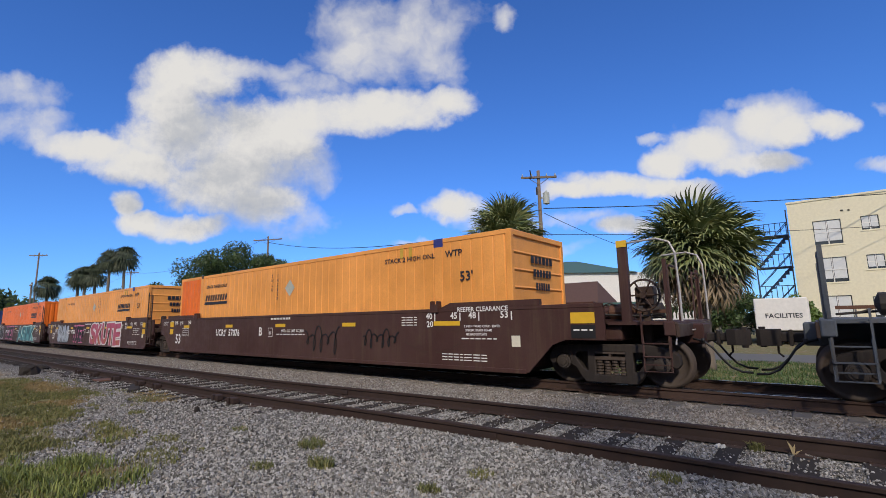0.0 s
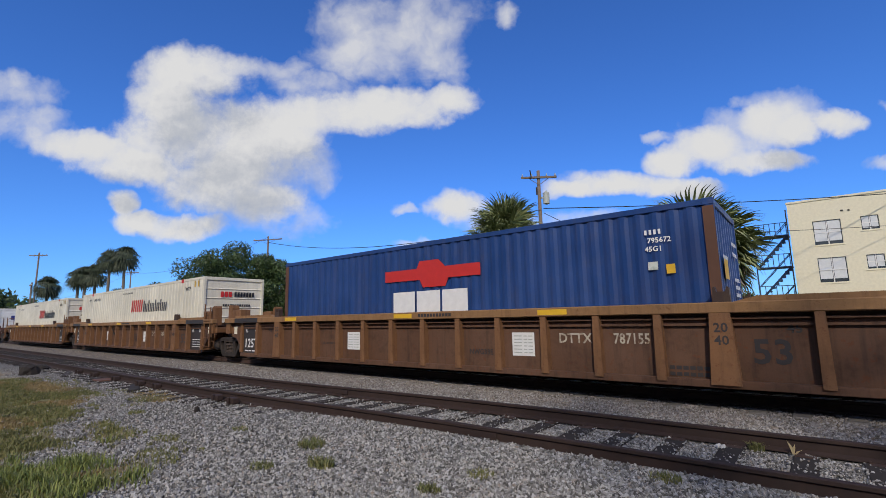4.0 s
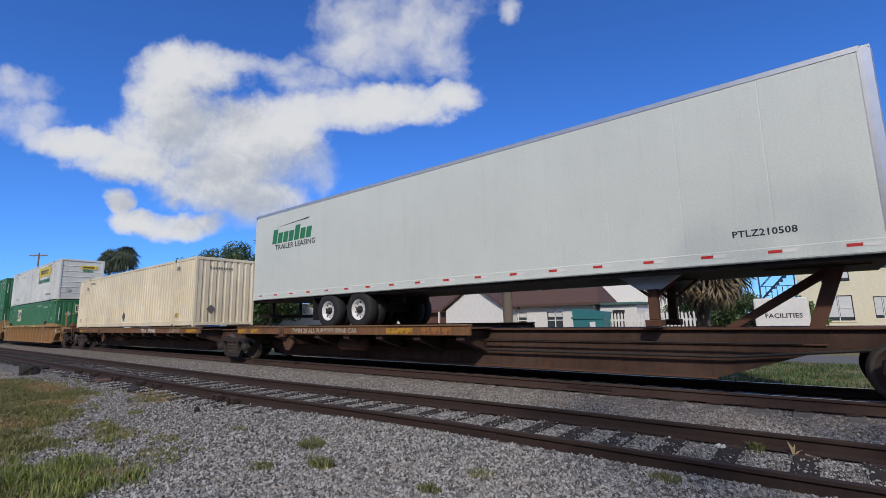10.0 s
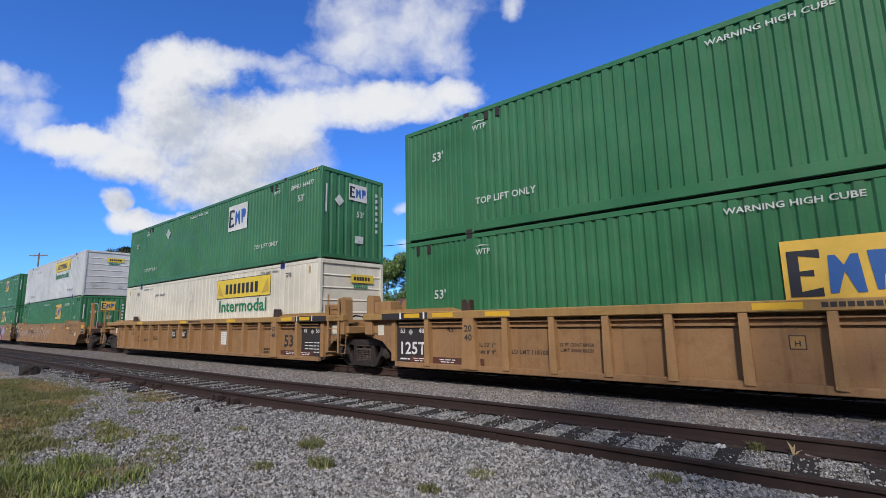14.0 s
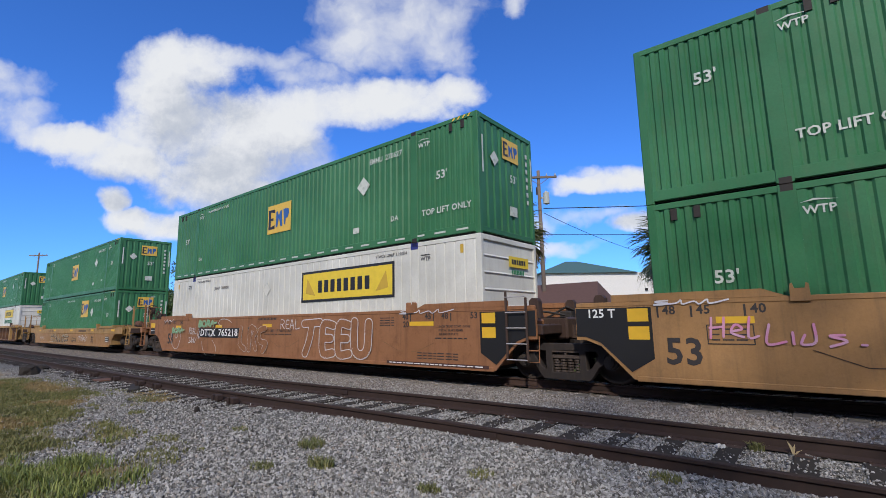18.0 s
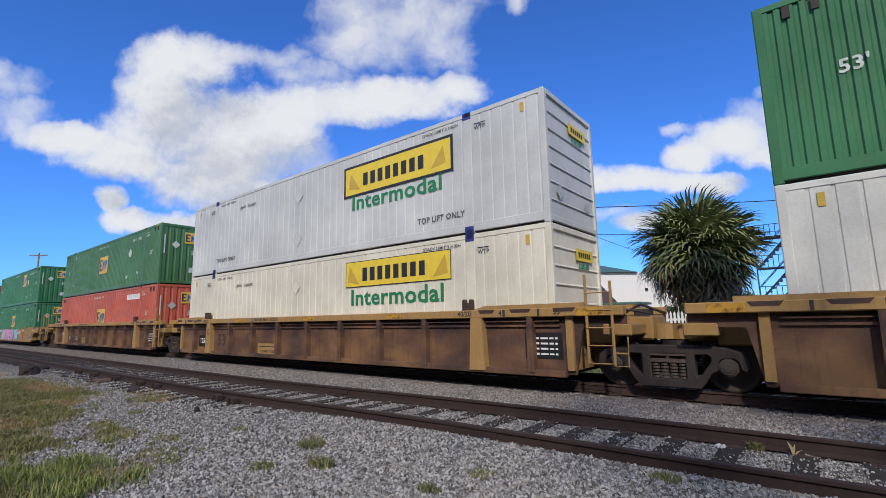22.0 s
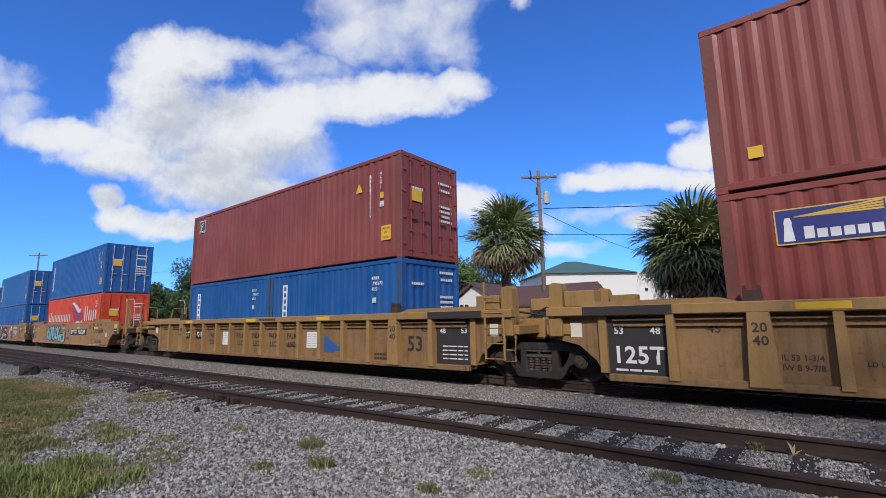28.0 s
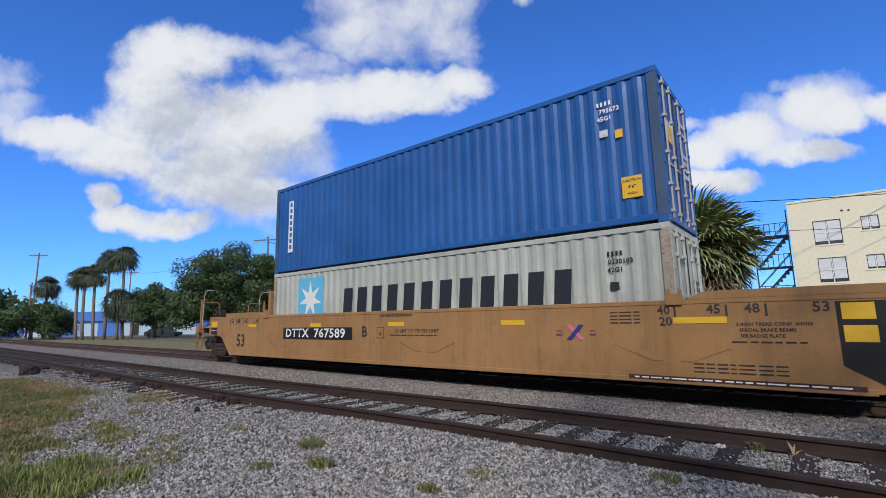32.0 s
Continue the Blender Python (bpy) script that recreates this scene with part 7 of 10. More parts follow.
def far_palm(x, y, ground, height, seed, r=1.9, lean=0.0):
    rng = random.Random(seed)
    tree = base("tall_palm", "tall slender palm with a round dark crown", "palm tree", "tall palms in the distance", pose(x, y, ground))
    part("trunk", Geo().tube([(lean * (1 - t) ** 2 * 3, 0, height * t) for t in (0, 0.25, 0.5, 0.75, 1.0)], 0.19, 8, 0.8).mesh("trunk", "trunk", True), tree)
    g = Geo()
    for i in range(130):
        el, az = radians(rng.uniform(-62, 88)), rng.uniform(0, 6.28)
        d = Vector((math.cos(el) * math.cos(az), math.cos(el) * math.sin(az), math.sin(el)))
        tip = d * r * rng.uniform(0.62, 1.0) + Vector((0, 0, height - 0.25 * r * math.cos(el)))
        mid = d * r * 0.6 + Vector((0, 0, height + 0.08 * r))
        side = d.cross(Vector((0, 0, 1))).normalized()
        for k in range(5):
            o = side * (0.28 * r * (k - 2) / 2)
            g.add([Vector((0, 0, height)) + d * 0.25, mid + o * 0.8 - side * 0.07, tip + o * 1.3 + Vector((0, 0, -0.1 * abs(k - 2))), mid + o * 0.8 + side * 0.07], [(0, 1, 2, 3)])
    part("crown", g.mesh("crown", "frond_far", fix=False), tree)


def leafy_tree(x, y, ground, height, rx, seed, mat="leaf_oak", leaves=9000, low=0.22, leaf=0.32, ry=None, label="broad live oak with a dense dark green crown", cat="tree"):
    rng = random.Random(seed)
    tree = base("leafy_tree", label, cat, "", pose(x, y, ground))
    ry = ry or rx
    g = Geo()
    g.tube([(0, 0, 0), (0.1, 0, height * 0.2), (0.0, 0.1, height * 0.45)], max(0.12, rx * 0.06), 8, 0.6)
    clumps = []
    for i in range(46):
        u, v = rng.uniform(0, 6.28), rng.uniform(-0.75, 1)
        q = rng.uniform(0.55, 1.0)
        c = math.sqrt(max(0, 1 - v * v))
        clumps.append((Vector((rx * q * c * math.cos(u), ry * q * c * math.sin(u), height * (low + (1 - low) * (0.5 + 0.47 * v * q)))), rng.uniform(0.20, 0.36) * rx))
    for c, r in clumps[:12]:
        g.tube([(0, 0, height * rng.uniform(0.15, 0.35)), c * 0.6 + Vector((0, 0, c.z * 0.2)), c], max(0.05, rx * 0.02), 5, 0.4)
    part("trunk", g.mesh("trunk", "trunk", True), tree)
    n = leaves
    rg = np.random.default_rng(seed)
    idx = rg.integers(0, len(clumps), n)
    cen = np.array([clumps[i][0][:] for i in idx])
    rad = np.array([clumps[i][1] for i in idx])
    d = rg.normal(size=(n, 3))
    d /= np.linalg.norm(d, axis=1)[:, None]
    p = cen + d * (rad * rg.uniform(0.6, 1.05, n))[:, None] * np.array([1.15, 1.15, 0.8])
    a = rg.normal(size=(n, 3))
    a /= np.linalg.norm(a, axis=1)[:, None]
    b = np.cross(a, d + 0.3 * rg.normal(size=(n, 3)))
    b /= np.linalg.norm(b, axis=1)[:, None] + 1e-6
    s = (leaf * rg.uniform(0.5, 1.1, n))[:, None]
    vs = np.stack([p - a * s, p + b * s * 0.5, p + a * s, p - b * s * 0.5], 1).reshape(-1, 3)
    me = bpy.data.meshes.new("crown")
    me.from_pydata(vs.tolist(), [], np.arange(4 * n).reshape(-1, 4).tolist())
    me.materials.append(MAT[mat])
    part("crown", me, tree)
    return tree


leafy_tree(-53.2, 27.2, -0.5, 10.9, 5.4, 21, leaves=42000, leaf=0.17, low=0.10)
leafy_tree(-56.5, 25.0, -0.5, 8.0, 3.6, 22, leaves=22000, leaf=0.17, low=0.06)
leafy_tree(-50.0, 30.0, -0.5, 9.4, 3.6, 32, leaves=22000, leaf=0.17, low=0.06)
leafy_tree(-64.5, 23.0, -0.5, 6.4, 3.2, 23, leaves=16000, leaf=0.17, low=0.08)
leafy_tree(-73.5, 26.0, -0.5, 7.8, 3.0, 24, leaves=12000, leaf=0.18, low=0.1)
leafy_tree(-81.9, 14.3, -0.5, 4.9, 4.3, 25, leaves=22000, leaf=0.17, low=0.0, label="dense low dark green bush tree")
leafy_tree(-112, 12, -0.6, 8.5, 7, 26, leaves=5000, leaf=0.6, low=0.05)
leafy_tree(-27.0, 36.0, -0.4, 7.8, 3.0, 27, "leaf_bright", 14000, 0.1, 0.15, label="bright green leafy tree behind the house")
leafy_tree(-31.5, 38.5, -0.4, 9.4, 3.2, 28, "leaf_bright", 14000, 0.1, 0.15, label="bright green leafy tree behind the house")
leafy_tree(-35.0, 34.5, -0.4, 9.0, 3.4, 29, "leaf_bright", 16000, 0.08, 0.17)
leafy_tree(-41.0, 33.0, -0.4, 8.8, 3.4, 31, "leaf_oak", 16000, 0.08, 0.18)
leafy_tree(-21.8, 35.0, -0.4, 5.6, 2.4, 30, "leaf_oak", 10000, 0.1, 0.15)
leafy_tree(-4.0, 34.0, -0.4, 3.0, 2.2, 34, "leaf_oak", 9000, 0.0, 0.12, label="dark green shrub beside the yard fence", cat="shrub")
leafy_tree(-7.0, 36.5, -0.4, 2.6, 1.8, 35, "leaf_oak", 7000, 0.0, 0.12, label="dark green shrub beside the yard fence", cat="shrub")
leafy_tree(-0.9, 37.5, -0.4, 2.7, 1.2, 36, "leaf_bright", 6000, 0.0, 0.12, label="pale green shrub beside the yard fence", cat="shrub")
# the tree behind the camera that shades the right of the yard
leafy_tree(6.3, -3.5, -0.28, 12.6, 3.3, 33, leaves=420, leaf=0.24, low=0.44, label="tall shade tree behind the yard")
for i, (x, y, top, ln, r) in enumerate(((-68.0, 20.2, 11.3, 0.5, 2.1), (-69.3, 19.0, 10.8, 0.1, 1.9), (-70.8, 18.0, 9.0, 0.4, 1.9), (-71.8, 17.2, 8.8, 0.35, 1.7), (-72.6, 16.7, 8.5, 0.4, 1.7), (-80.7, 15.3, 8.0, 0.1, 2.0), (-65.6, 19.2, 5.7, 0.1, 2.2), (-64.3, 20.4, 5.0, 0.0, 2.0), (-66.8, 19.6, 4.6, 0.1, 1.8))):
    far_palm(x, y, -0.5, top + 0.5 - 0.75 * r, 70 + i, r, ln)


# ---- buildings ----
# added out of view to cut the light that comes from behind the camera
tagged(new("unseen_wall", Geo().box(-60, 45, -11.4, -11.0, -0.4, 7.6).mesh("unseen_wall", "wall_plain")), "plain dull unseen wall added behind the yard", "wall", kind="structure")


def window(parent, x, z, w, h, y, panes=2, open_blind=0.86):
    fr = part("window", Geo().box(x - w / 2 - 0.05, x + w / 2 + 0.05, y - 0.05, y + 0.05, z - h / 2 - 0.05, z - h / 2).box(x - w / 2 - 0.05, x + w / 2 + 0.05, y - 0.05, y + 0.05, z + h / 2, z + h / 2 + 0.05)
              .box(x - w / 2 - 0.05, x - w / 2, y - 0.05, y + 0.05, z - h / 2, z + h / 2).box(x + w / 2, x + w / 2 + 0.05, y - 0.05, y + 0.05, z - h / 2, z + h / 2)
              .box(x - 0.025, x + 0.025, y - 0.045, y + 0.04, z - h / 2, z + h / 2).box(x - w / 2, x + w / 2, y - 0.04, y + 0.04, z - 0.025, z + 0.025).mesh("window", "house_white"), parent)
    for k in range(panes):
        x0 = x - w / 2 + w * k / panes
        x1 = x0 + w / panes
        part("pane", Geo().box(x0 + 0.01, x1 - 0.01, y + 0.0, y + 0.012, z - h / 2, z + h / 2).mesh("pane", "glass"), fr)
        part("blind", Geo().box(x0 + 0.05, x1 - 0.05, y - 0.012, y - 0.006, z + h / 2 - h * open_blind, z + h / 2 - 0.04).mesh("blind", "blind"), fr)
    part("sill", Geo().box(x - w / 2 - 0.1, x + w / 2 + 0.1, y - 0.14, y - 0.052, z - h / 2 - 0.12, z - h / 2 - 0.05, 0.01).mesh("sill", "stucco"), fr)
    return fr


def wall_with_holes(x0, x1, z0, z1, y, holes, thick=0.25):
    """A wall along x with rectangular openings (xa, xb, za, zb)."""
    xs = sorted({x0, x1, *[v for q in holes for v in q[:2]]})
    zs = sorted({z0, z1, *[v for q in holes for v in q[2:]]})
    g = Geo()
    for xa, xb in zip(xs, xs[1:]):
        for za, zb in zip(zs, zs[1:]):
            cx, cz = (xa + xb) / 2, (za + zb) / 2
            if not any(q[0] < cx < q[1] and q[2] < cz < q[3] for q in holes):
                g.box(xa, xb, y, y + thick, za, zb)
    return g


def apartment():
    Y = 44.2
    b = base("apartment_building", "cream stucco three-storey apartment building with a flat parapet roof", "building", "", pose(0, Y, -0.4))
    wins = []
    for z in (7.55, 4.75, 1.95):
        for x, w, h in ((1.22, 1.62, 1.80), (3.60, 0.95, 1.0 if z > 3 else 1.5), (6.2, 1.62, 1.8), (8.8, 0.95, 1.0), (11.4, 1.62, 1.8)):
            wins.append((x, z + (0.4 if h < 1.2 else 0), w, h))
    holes = [(x - w / 2, x + w / 2, z - h / 2, z + h / 2) for x, z, w, h in wins]
    part("wall", wall_with_holes(-1.0, 14.0, 0, 10.0, 0, holes).mesh("wall", "stucco", weld=True), b)
    part("side_wall", Geo().box(-1.0, -0.75, 0.25, 12, 0, 10.0).mesh("side_wall", "stucco"), b)
    part("roof", Geo().box(-0.75, 14, 0.25, 12, 9.5, 9.7).mesh("roof", "concrete"), b)
    part("parapet", Geo().box(-1.06, 14.0, -0.06, 0.30, 10.0, 10.16, 0.02).mesh("parapet", "stucco"), b)
    part("room_back", Geo().box(-0.75, 14, 3.0, 3.1, 0, 9.5).mesh("room_back", "wall_pale"), b)
    for x, z, w, h in wins:
        window(b, x, z, w, h, 0.10)
    part("downpipe", Geo().tube([(-1.12, -0.08, 0.0), (-1.12, -0.08, 9.6)], 0.05).mesh("downpipe", "steel_dark"), b)
    part("downpipe", Geo().tube([(5.05, -0.07, 2.0), (5.05, -0.07, 8.4), (5.6, -0.07, 8.6)], 0.035).mesh("downpipe", "steel_dark"), b)
    part("vent", Geo().box(2.1, 2.25, -0.05, 0.0, 9.0, 9.08).box(2.5, 2.62, -0.05, 0.0, 8.95, 9.05).mesh("vent", "steel_dark"), b)
    esc = Geo()
    for k in range(3):
        z = 0.3 + 2.5 * k
        for j in range(9):
            esc.box(-3.4 + 0.25 * j, -3.15 + 0.25 * j, 1.0, 1.8, z + 0.27 * j, z + 0.30 * j + 0.04)
        for yy in (1.0, 1.8):
            esc.tube([(-3.4, yy, z), (-1.2, yy, z + 2.5)], 0.05)
            esc.tube([(-3.4, yy, z + 1.0), (-1.2, yy, z + 3.5)], 0.03)
        esc.box(-3.5, -1.1, 0.9, 2.6, z + 2.45, z + 2.52)
        for j in range(7):
            esc.tube([(-3.4 + 0.36 * j, 0.95, z + 2.5), (-3.4 + 0.36 * j, 0.95, z + 3.5)], 0.025, 4)
        esc.tube([(-3.4, 0.95, z + 3.5), (-1.2, 0.95, z + 3.5)], 0.03)
    for xx in (-3.45, -1.15):
        esc.tube([(xx, 0.95, 0), (xx, 0.95, 8.4)], 0.05)
    part("fire_escape", esc.mesh("fire_escape", "stair_blue"), b)


apartment()


def gable_house(name, x, y, w, d, wall_h, roof_h, wall, roof, label, ground=-0.4, ridge="x", over=0.4, windows=(), hip=0.0):
    """ridge x: gables at the two ends in x."""
    b = base(name, label, "house", "", pose(x, y, ground))
    holes = [(q[0] - q[2] / 2, q[0] + q[2] / 2, q[1] - q[3] / 2, q[1] + q[3] / 2) for q in windows]
    part("wall", wall_with_holes(-w / 2, w / 2, 0, wall_h, 0, holes, 0.2).mesh("wall", wall, weld=True), b)
    part("back_wall", Geo().box(-w / 2, w / 2, d - 0.2, d, 0, wall_h).box(-w / 2, -w / 2 + 0.2, 0.2, d - 0.2, 0, wall_h).box(w / 2 - 0.2, w / 2, 0.2, d - 0.2, 0, wall_h).mesh("back_wall", wall), b)
    if hip > 0:
        a, c, d0, d1, z0, z1 = -w / 2 - over, w / 2 + over, -over, d + over, wall_h - 0.02, wall_h + roof_h
        part("roof", Geo().add([(a, d0, z0), (c, d0, z0), (c, d1, z0), (a, d1, z0), (a + hip, d / 2, z1), (c - hip, d / 2, z1), (a, d0, z0 - 0.14), (c, d0, z0 - 0.14), (c, d1, z0 - 0.14), (a, d1, z0 - 0.14)],
             [(0, 1, 5, 4), (1, 2, 5), (2, 3, 4, 5), (3, 0, 4), (6, 7, 1, 0), (7, 8, 2, 1), (8, 9, 3, 2), (9, 6, 0, 3), (9, 8, 7, 6)]).mesh("roof", roof), b)
    elif ridge == "x":
        part("roof", Geo().prism([(-over, wall_h - 0.1), (d / 2, wall_h + roof_h), (d + over, wall_h - 0.1), (d + over, wall_h + 0.08), (d / 2, wall_h + roof_h + 0.18), (-over, wall_h + 0.08)], -w / 2 - over, w / 2 + over, "x").mesh("roof", roof), b)
        for e in (-1, 1):
            part("gable", Geo().prism([(0.02, wall_h), (d / 2, wall_h + roof_h - 0.05), (d - 0.02, wall_h)], *sorted((e * (w / 2 - 0.02), e * (w / 2 - 0.18))), "x").mesh("gable", wall), b)
    else:
        part("roof", Geo().prism([(-w / 2 - over, wall_h - 0.1), (0, wall_h + roof_h), (w / 2 + over, wall_h - 0.1), (w / 2 + over, wall_h + 0.08), (0, wall_h + roof_h + 0.18), (-w / 2 - over, wall_h + 0.08)], -over, d + over, "y").mesh("roof", roof), b)
        part("gable", Geo().prism([(-w / 2 + 0.02, wall_h), (0, wall_h + roof_h - 0.05), (w / 2 - 0.02, wall_h)], 0.02, 0.18, "y").mesh("gable", wall), b)
    for q in windows:
        window(b, q[0], q[1], q[2], q[3], 0.08, 2, 0.3)
    return b


def far_side():
    # white house with a brown hip-like roof, its gabled neighbour, a low brown-roofed one, and a warehouse
    gable_house("white_house", -13.2, 26.0, 6.6, 2.6, 2.50, 1.25, "house_white", "roof_brown", "white house with a low brown shingle roof", windows=((-1.6, 1.5, 1.2, 1.0), (0.9, 1.5, 1.0, 1.0)), hip=0.55)
    gable_house("gabled_house", -17.2, 24.6, 4.6, 8.0, 2.3, 1.55, "house_white", "roof_brown", "white gabled house with brown roof edge", ridge="y", over=0.25)
    h = gable_house("porch_house", -25.5, 27.6, 7.4, 6.0, 2.3, 1.15, "door_brown", "roof_brown", "low house with a brown roof and a porch", windows=((-1.5, 1.3, 1.0, 1.0),))
    part("chimney", Geo().box(-2.6, -2.0, 2.4, 3.0, 2.4, 4.6, 0.03).mesh("chimney", "house_white"), h)
    for x in (-3.3, -0.9, 1.5, 3.3):
        part("porch_post", Geo().box(x - 0.06, x + 0.06, -0.5, -0.38, 0, 2.25).mesh("porch_post", "house_white"), h)
    w = base("warehouse", "white metal warehouse with a green hipped roof", "building", "", pose(-18.6, 55.0, 0.0, 0, 0, 42))
    part("wall", Geo().box(-8.2, 5.4, 0, 12, 0, 6.4).mesh("wall", "house_white"), w)
    part("roof", Geo().add([(-8.6, -0.4, 6.4), (3.2, -0.4, 6.4), (3.2, 12.4, 6.4), (-8.6, 12.4, 6.4), (-3.4, 6, 8.5), (-1.9, 6, 8.5)], [(0, 1, 5, 4), (1, 2, 5), (2, 3, 4, 5), (3, 0, 4), (0, 3, 2, 1)]).mesh("roof", "roof_green"), w)
    part("annex", Geo().box(5.4, 10.5, 1.0, 9, 0, 4.4).box(5.4, 10.7, 0.8, 9.2, 4.4, 4.55).mesh("annex", "house_white"), w)
    part("wall_lamp", Geo().box(4.0, 4.3, -0.15, 0.0, 4.2, 4.5).mesh("wall_lamp", "steel_dark"), w)
    # white box trailer
    t = base("box_trailer", "white parked box trailer with dark lettering", "trailer", "", pose(-1.5, 30.0, -0.4))
    part("body", Geo().box(-1.15, 1.15, 0, 5.0, 0.75, 2.45, 0.04).mesh("body", "house_white"), t)
    letter(t, "FACILITIES", 0.1, 1.52, 0.24, "ink", -0.004, 1.0)
    for x in (-0.9, 0.9):
        part("wheel", Geo().cyl((x, 0, 0.38), 0.38, 1.8, 2.1, "y", 16).mesh("wheel", "rubber"), t)
    part("chassis", Geo().box(-1.05, 1.05, 0.1, 4.9, 0.55, 0.75).mesh("chassis", "steel_dark"), t)
    part("landing_gear", Geo().box(-0.5, -0.4, 0.3, 0.4, 0, 0.55).box(0.4, 0.5, 0.3, 0.4, 0, 0.55).mesh("landing_gear", "steel_dark"), t)
    # teal bin
    d = base("waste_bin", "dark teal metal waste container with a white notice", "waste bin", "", pose(-9.5, 24.0, -0.4))
    part("body", Geo().prism([(-0.75, 0.12), (0.75, 0.12), (0.85, 1.9), (-0.85, 2.1)], 0, 1.3).mesh("body", "teal_bin"), d)
    part("rim", Geo().box(-0.9, 0.9, -0.05, 0.02, 1.55, 1.65).box(-0.9, 0.9, 1.3, 1.36, 1.55, 1.65).mesh("rim", "teal_bin"), d)
    part("foot", Geo().box(-0.6, -0.45, 0.1, 1.2, 0, 0.12).box(0.45, 0.6, 0.1, 1.2, 0, 0.12).mesh("foot", "steel_dark"), d)
    patch(d, 0.25, 1.2, rect(0.3, 0.4), "white", -0.004, "notice_plate")
    # white picket fence and gate shed
    f = base("picket_fence", "white picket fence beside the yard", "fence", "", pose(-8.0, 25.0, -0.4))
    for i in range(26):
        part("picket", shared("picket", "house_white", lambda: Geo().prism([(-0.05, 0.05), (0.05, 0.05), (0.05, 1.75), (0, 1.85), (-0.05, 1.75)], 0, 0.03)), f, pose(-0.9 + 0.17 * i, 0, 0))
    part("fence_rail", Geo().box(-1.0, 3.5, 0.03, 0.08, 0.4, 0.5).box(-1.0, 3.5, 0.03, 0.08, 1.4, 1.5).mesh("fence_rail", "house_white"), f)
    for x in (-1.0, 1.2, 3.5):
        part("fence_post", Geo().box(x - 0.05, x + 0.05, 0.08, 0.18, 0, 1.9).mesh("fence_post", "house_white"), f)
    s = base("garden_shed", "small white shed with a dark door", "shed", "", pose(-8.6, 26.2, -0.4))
    part("wall", Geo().box(-1.0, 1.0, 0, 2.2, 0, 2.3).mesh("wall", "house_white"), s)
    part("roof", Geo().box(-1.15, 1.15, -0.2, 2.4, 2.3, 2.42).mesh("roof", "roof_green"), s)
    part("door", Geo().box(-0.3, 0.35, -0.04, 0.0, 0.1, 2.0).mesh("door", "steel_dark"), s)
    # street behind the trees
    g = Geo().add([(-900, 19.5, -0.362), (600, 19.5, -0.362), (600, 23.0, -0.362), (-900, 23.0, -0.362)], [(0, 1, 2, 3)])
    tagged(new("road", g.mesh("road", "asphalt", fix=False)), "grey worn street beyond the grass strip", "road", kind="structure")
    # blue commercial building far down the line
    b = base("blue_building", "long blue and white metal building", "building", "", pose(-88.6, 29.7, -0.6, 0, 0, 38.6))
    part("wall", Geo().box(-32, 15.5, 0, 15, 0, 2.7).mesh("wall", "wall_pale"), b)
    part("fascia", Geo().box(-32.3, 15.8, -0.5, 15, 2.7, 4.3).mesh("fascia", "wall_blue"), b)
    part("roof_slab", Geo().box(-32.4, 15.9, -0.6, 15.2, 4.3, 4.42).mesh("roof_slab", "house_white"), b)
    for x in (-24, -15, -7.5, 9):
        part("bay_door", Geo().box(x, x + 4, -0.06, 0.0, 0.0, 2.4).mesh("bay_door", "wall_blue"), b)
    part("entrance", Geo().box(-2, -0.6, -0.06, 0.0, 0.0, 2.2).mesh("entrance", "steel_dark"), b)
    part("sign", Geo().box(2.4, 3.6, -0.56, -0.5, 1.6, 2.9).mesh("sign", "house_white"), b)
    b = base("white_shed", "low white flat-roofed building behind the oak", "building", "", pose(-59.5, 30.5, -0.5, 0, 0, 38.6))
    part("wall", Geo().box(-1, 14, 0, 8, 0, 3.9).mesh("wall", "house_white"), b)
    part("roof", Geo().box(-1.3, 14.3, -0.3, 8.3, 3.9, 4.15).mesh("roof", "box_maersk"), b)
    # parked dark car by the blue building
    c = base("parked_car", "dark parked car far beyond the palms", "car", "", pose(-72.5, 27.0, -0.5, 0, 0, 38.6))
    part("body", Geo().prism([(-2.2, 0.3), (2.2, 0.3), (2.25, 0.75), (1.3, 0.85), (0.7, 1.4), (-1.1, 1.42), (-1.9, 0.9), (-2.25, 0.85)], -0.85, 0.85).mesh("body", "ink"), c)
    for x in (-1.35, 1.35):
        for yy in (-0.88, 0.68):
            part("wheel", Geo().cyl((x, 0, 0.32), 0.32, yy, yy + 0.2, "y", 14).mesh("wheel", "rubber"), c)
    part("side_window", Geo().prism([(-1.5, 0.9), (0.9, 0.9), (0.6, 1.32), (-1.0, 1.34)], -0.86, -0.852).mesh("side_window", "glass"), c)


far_side()


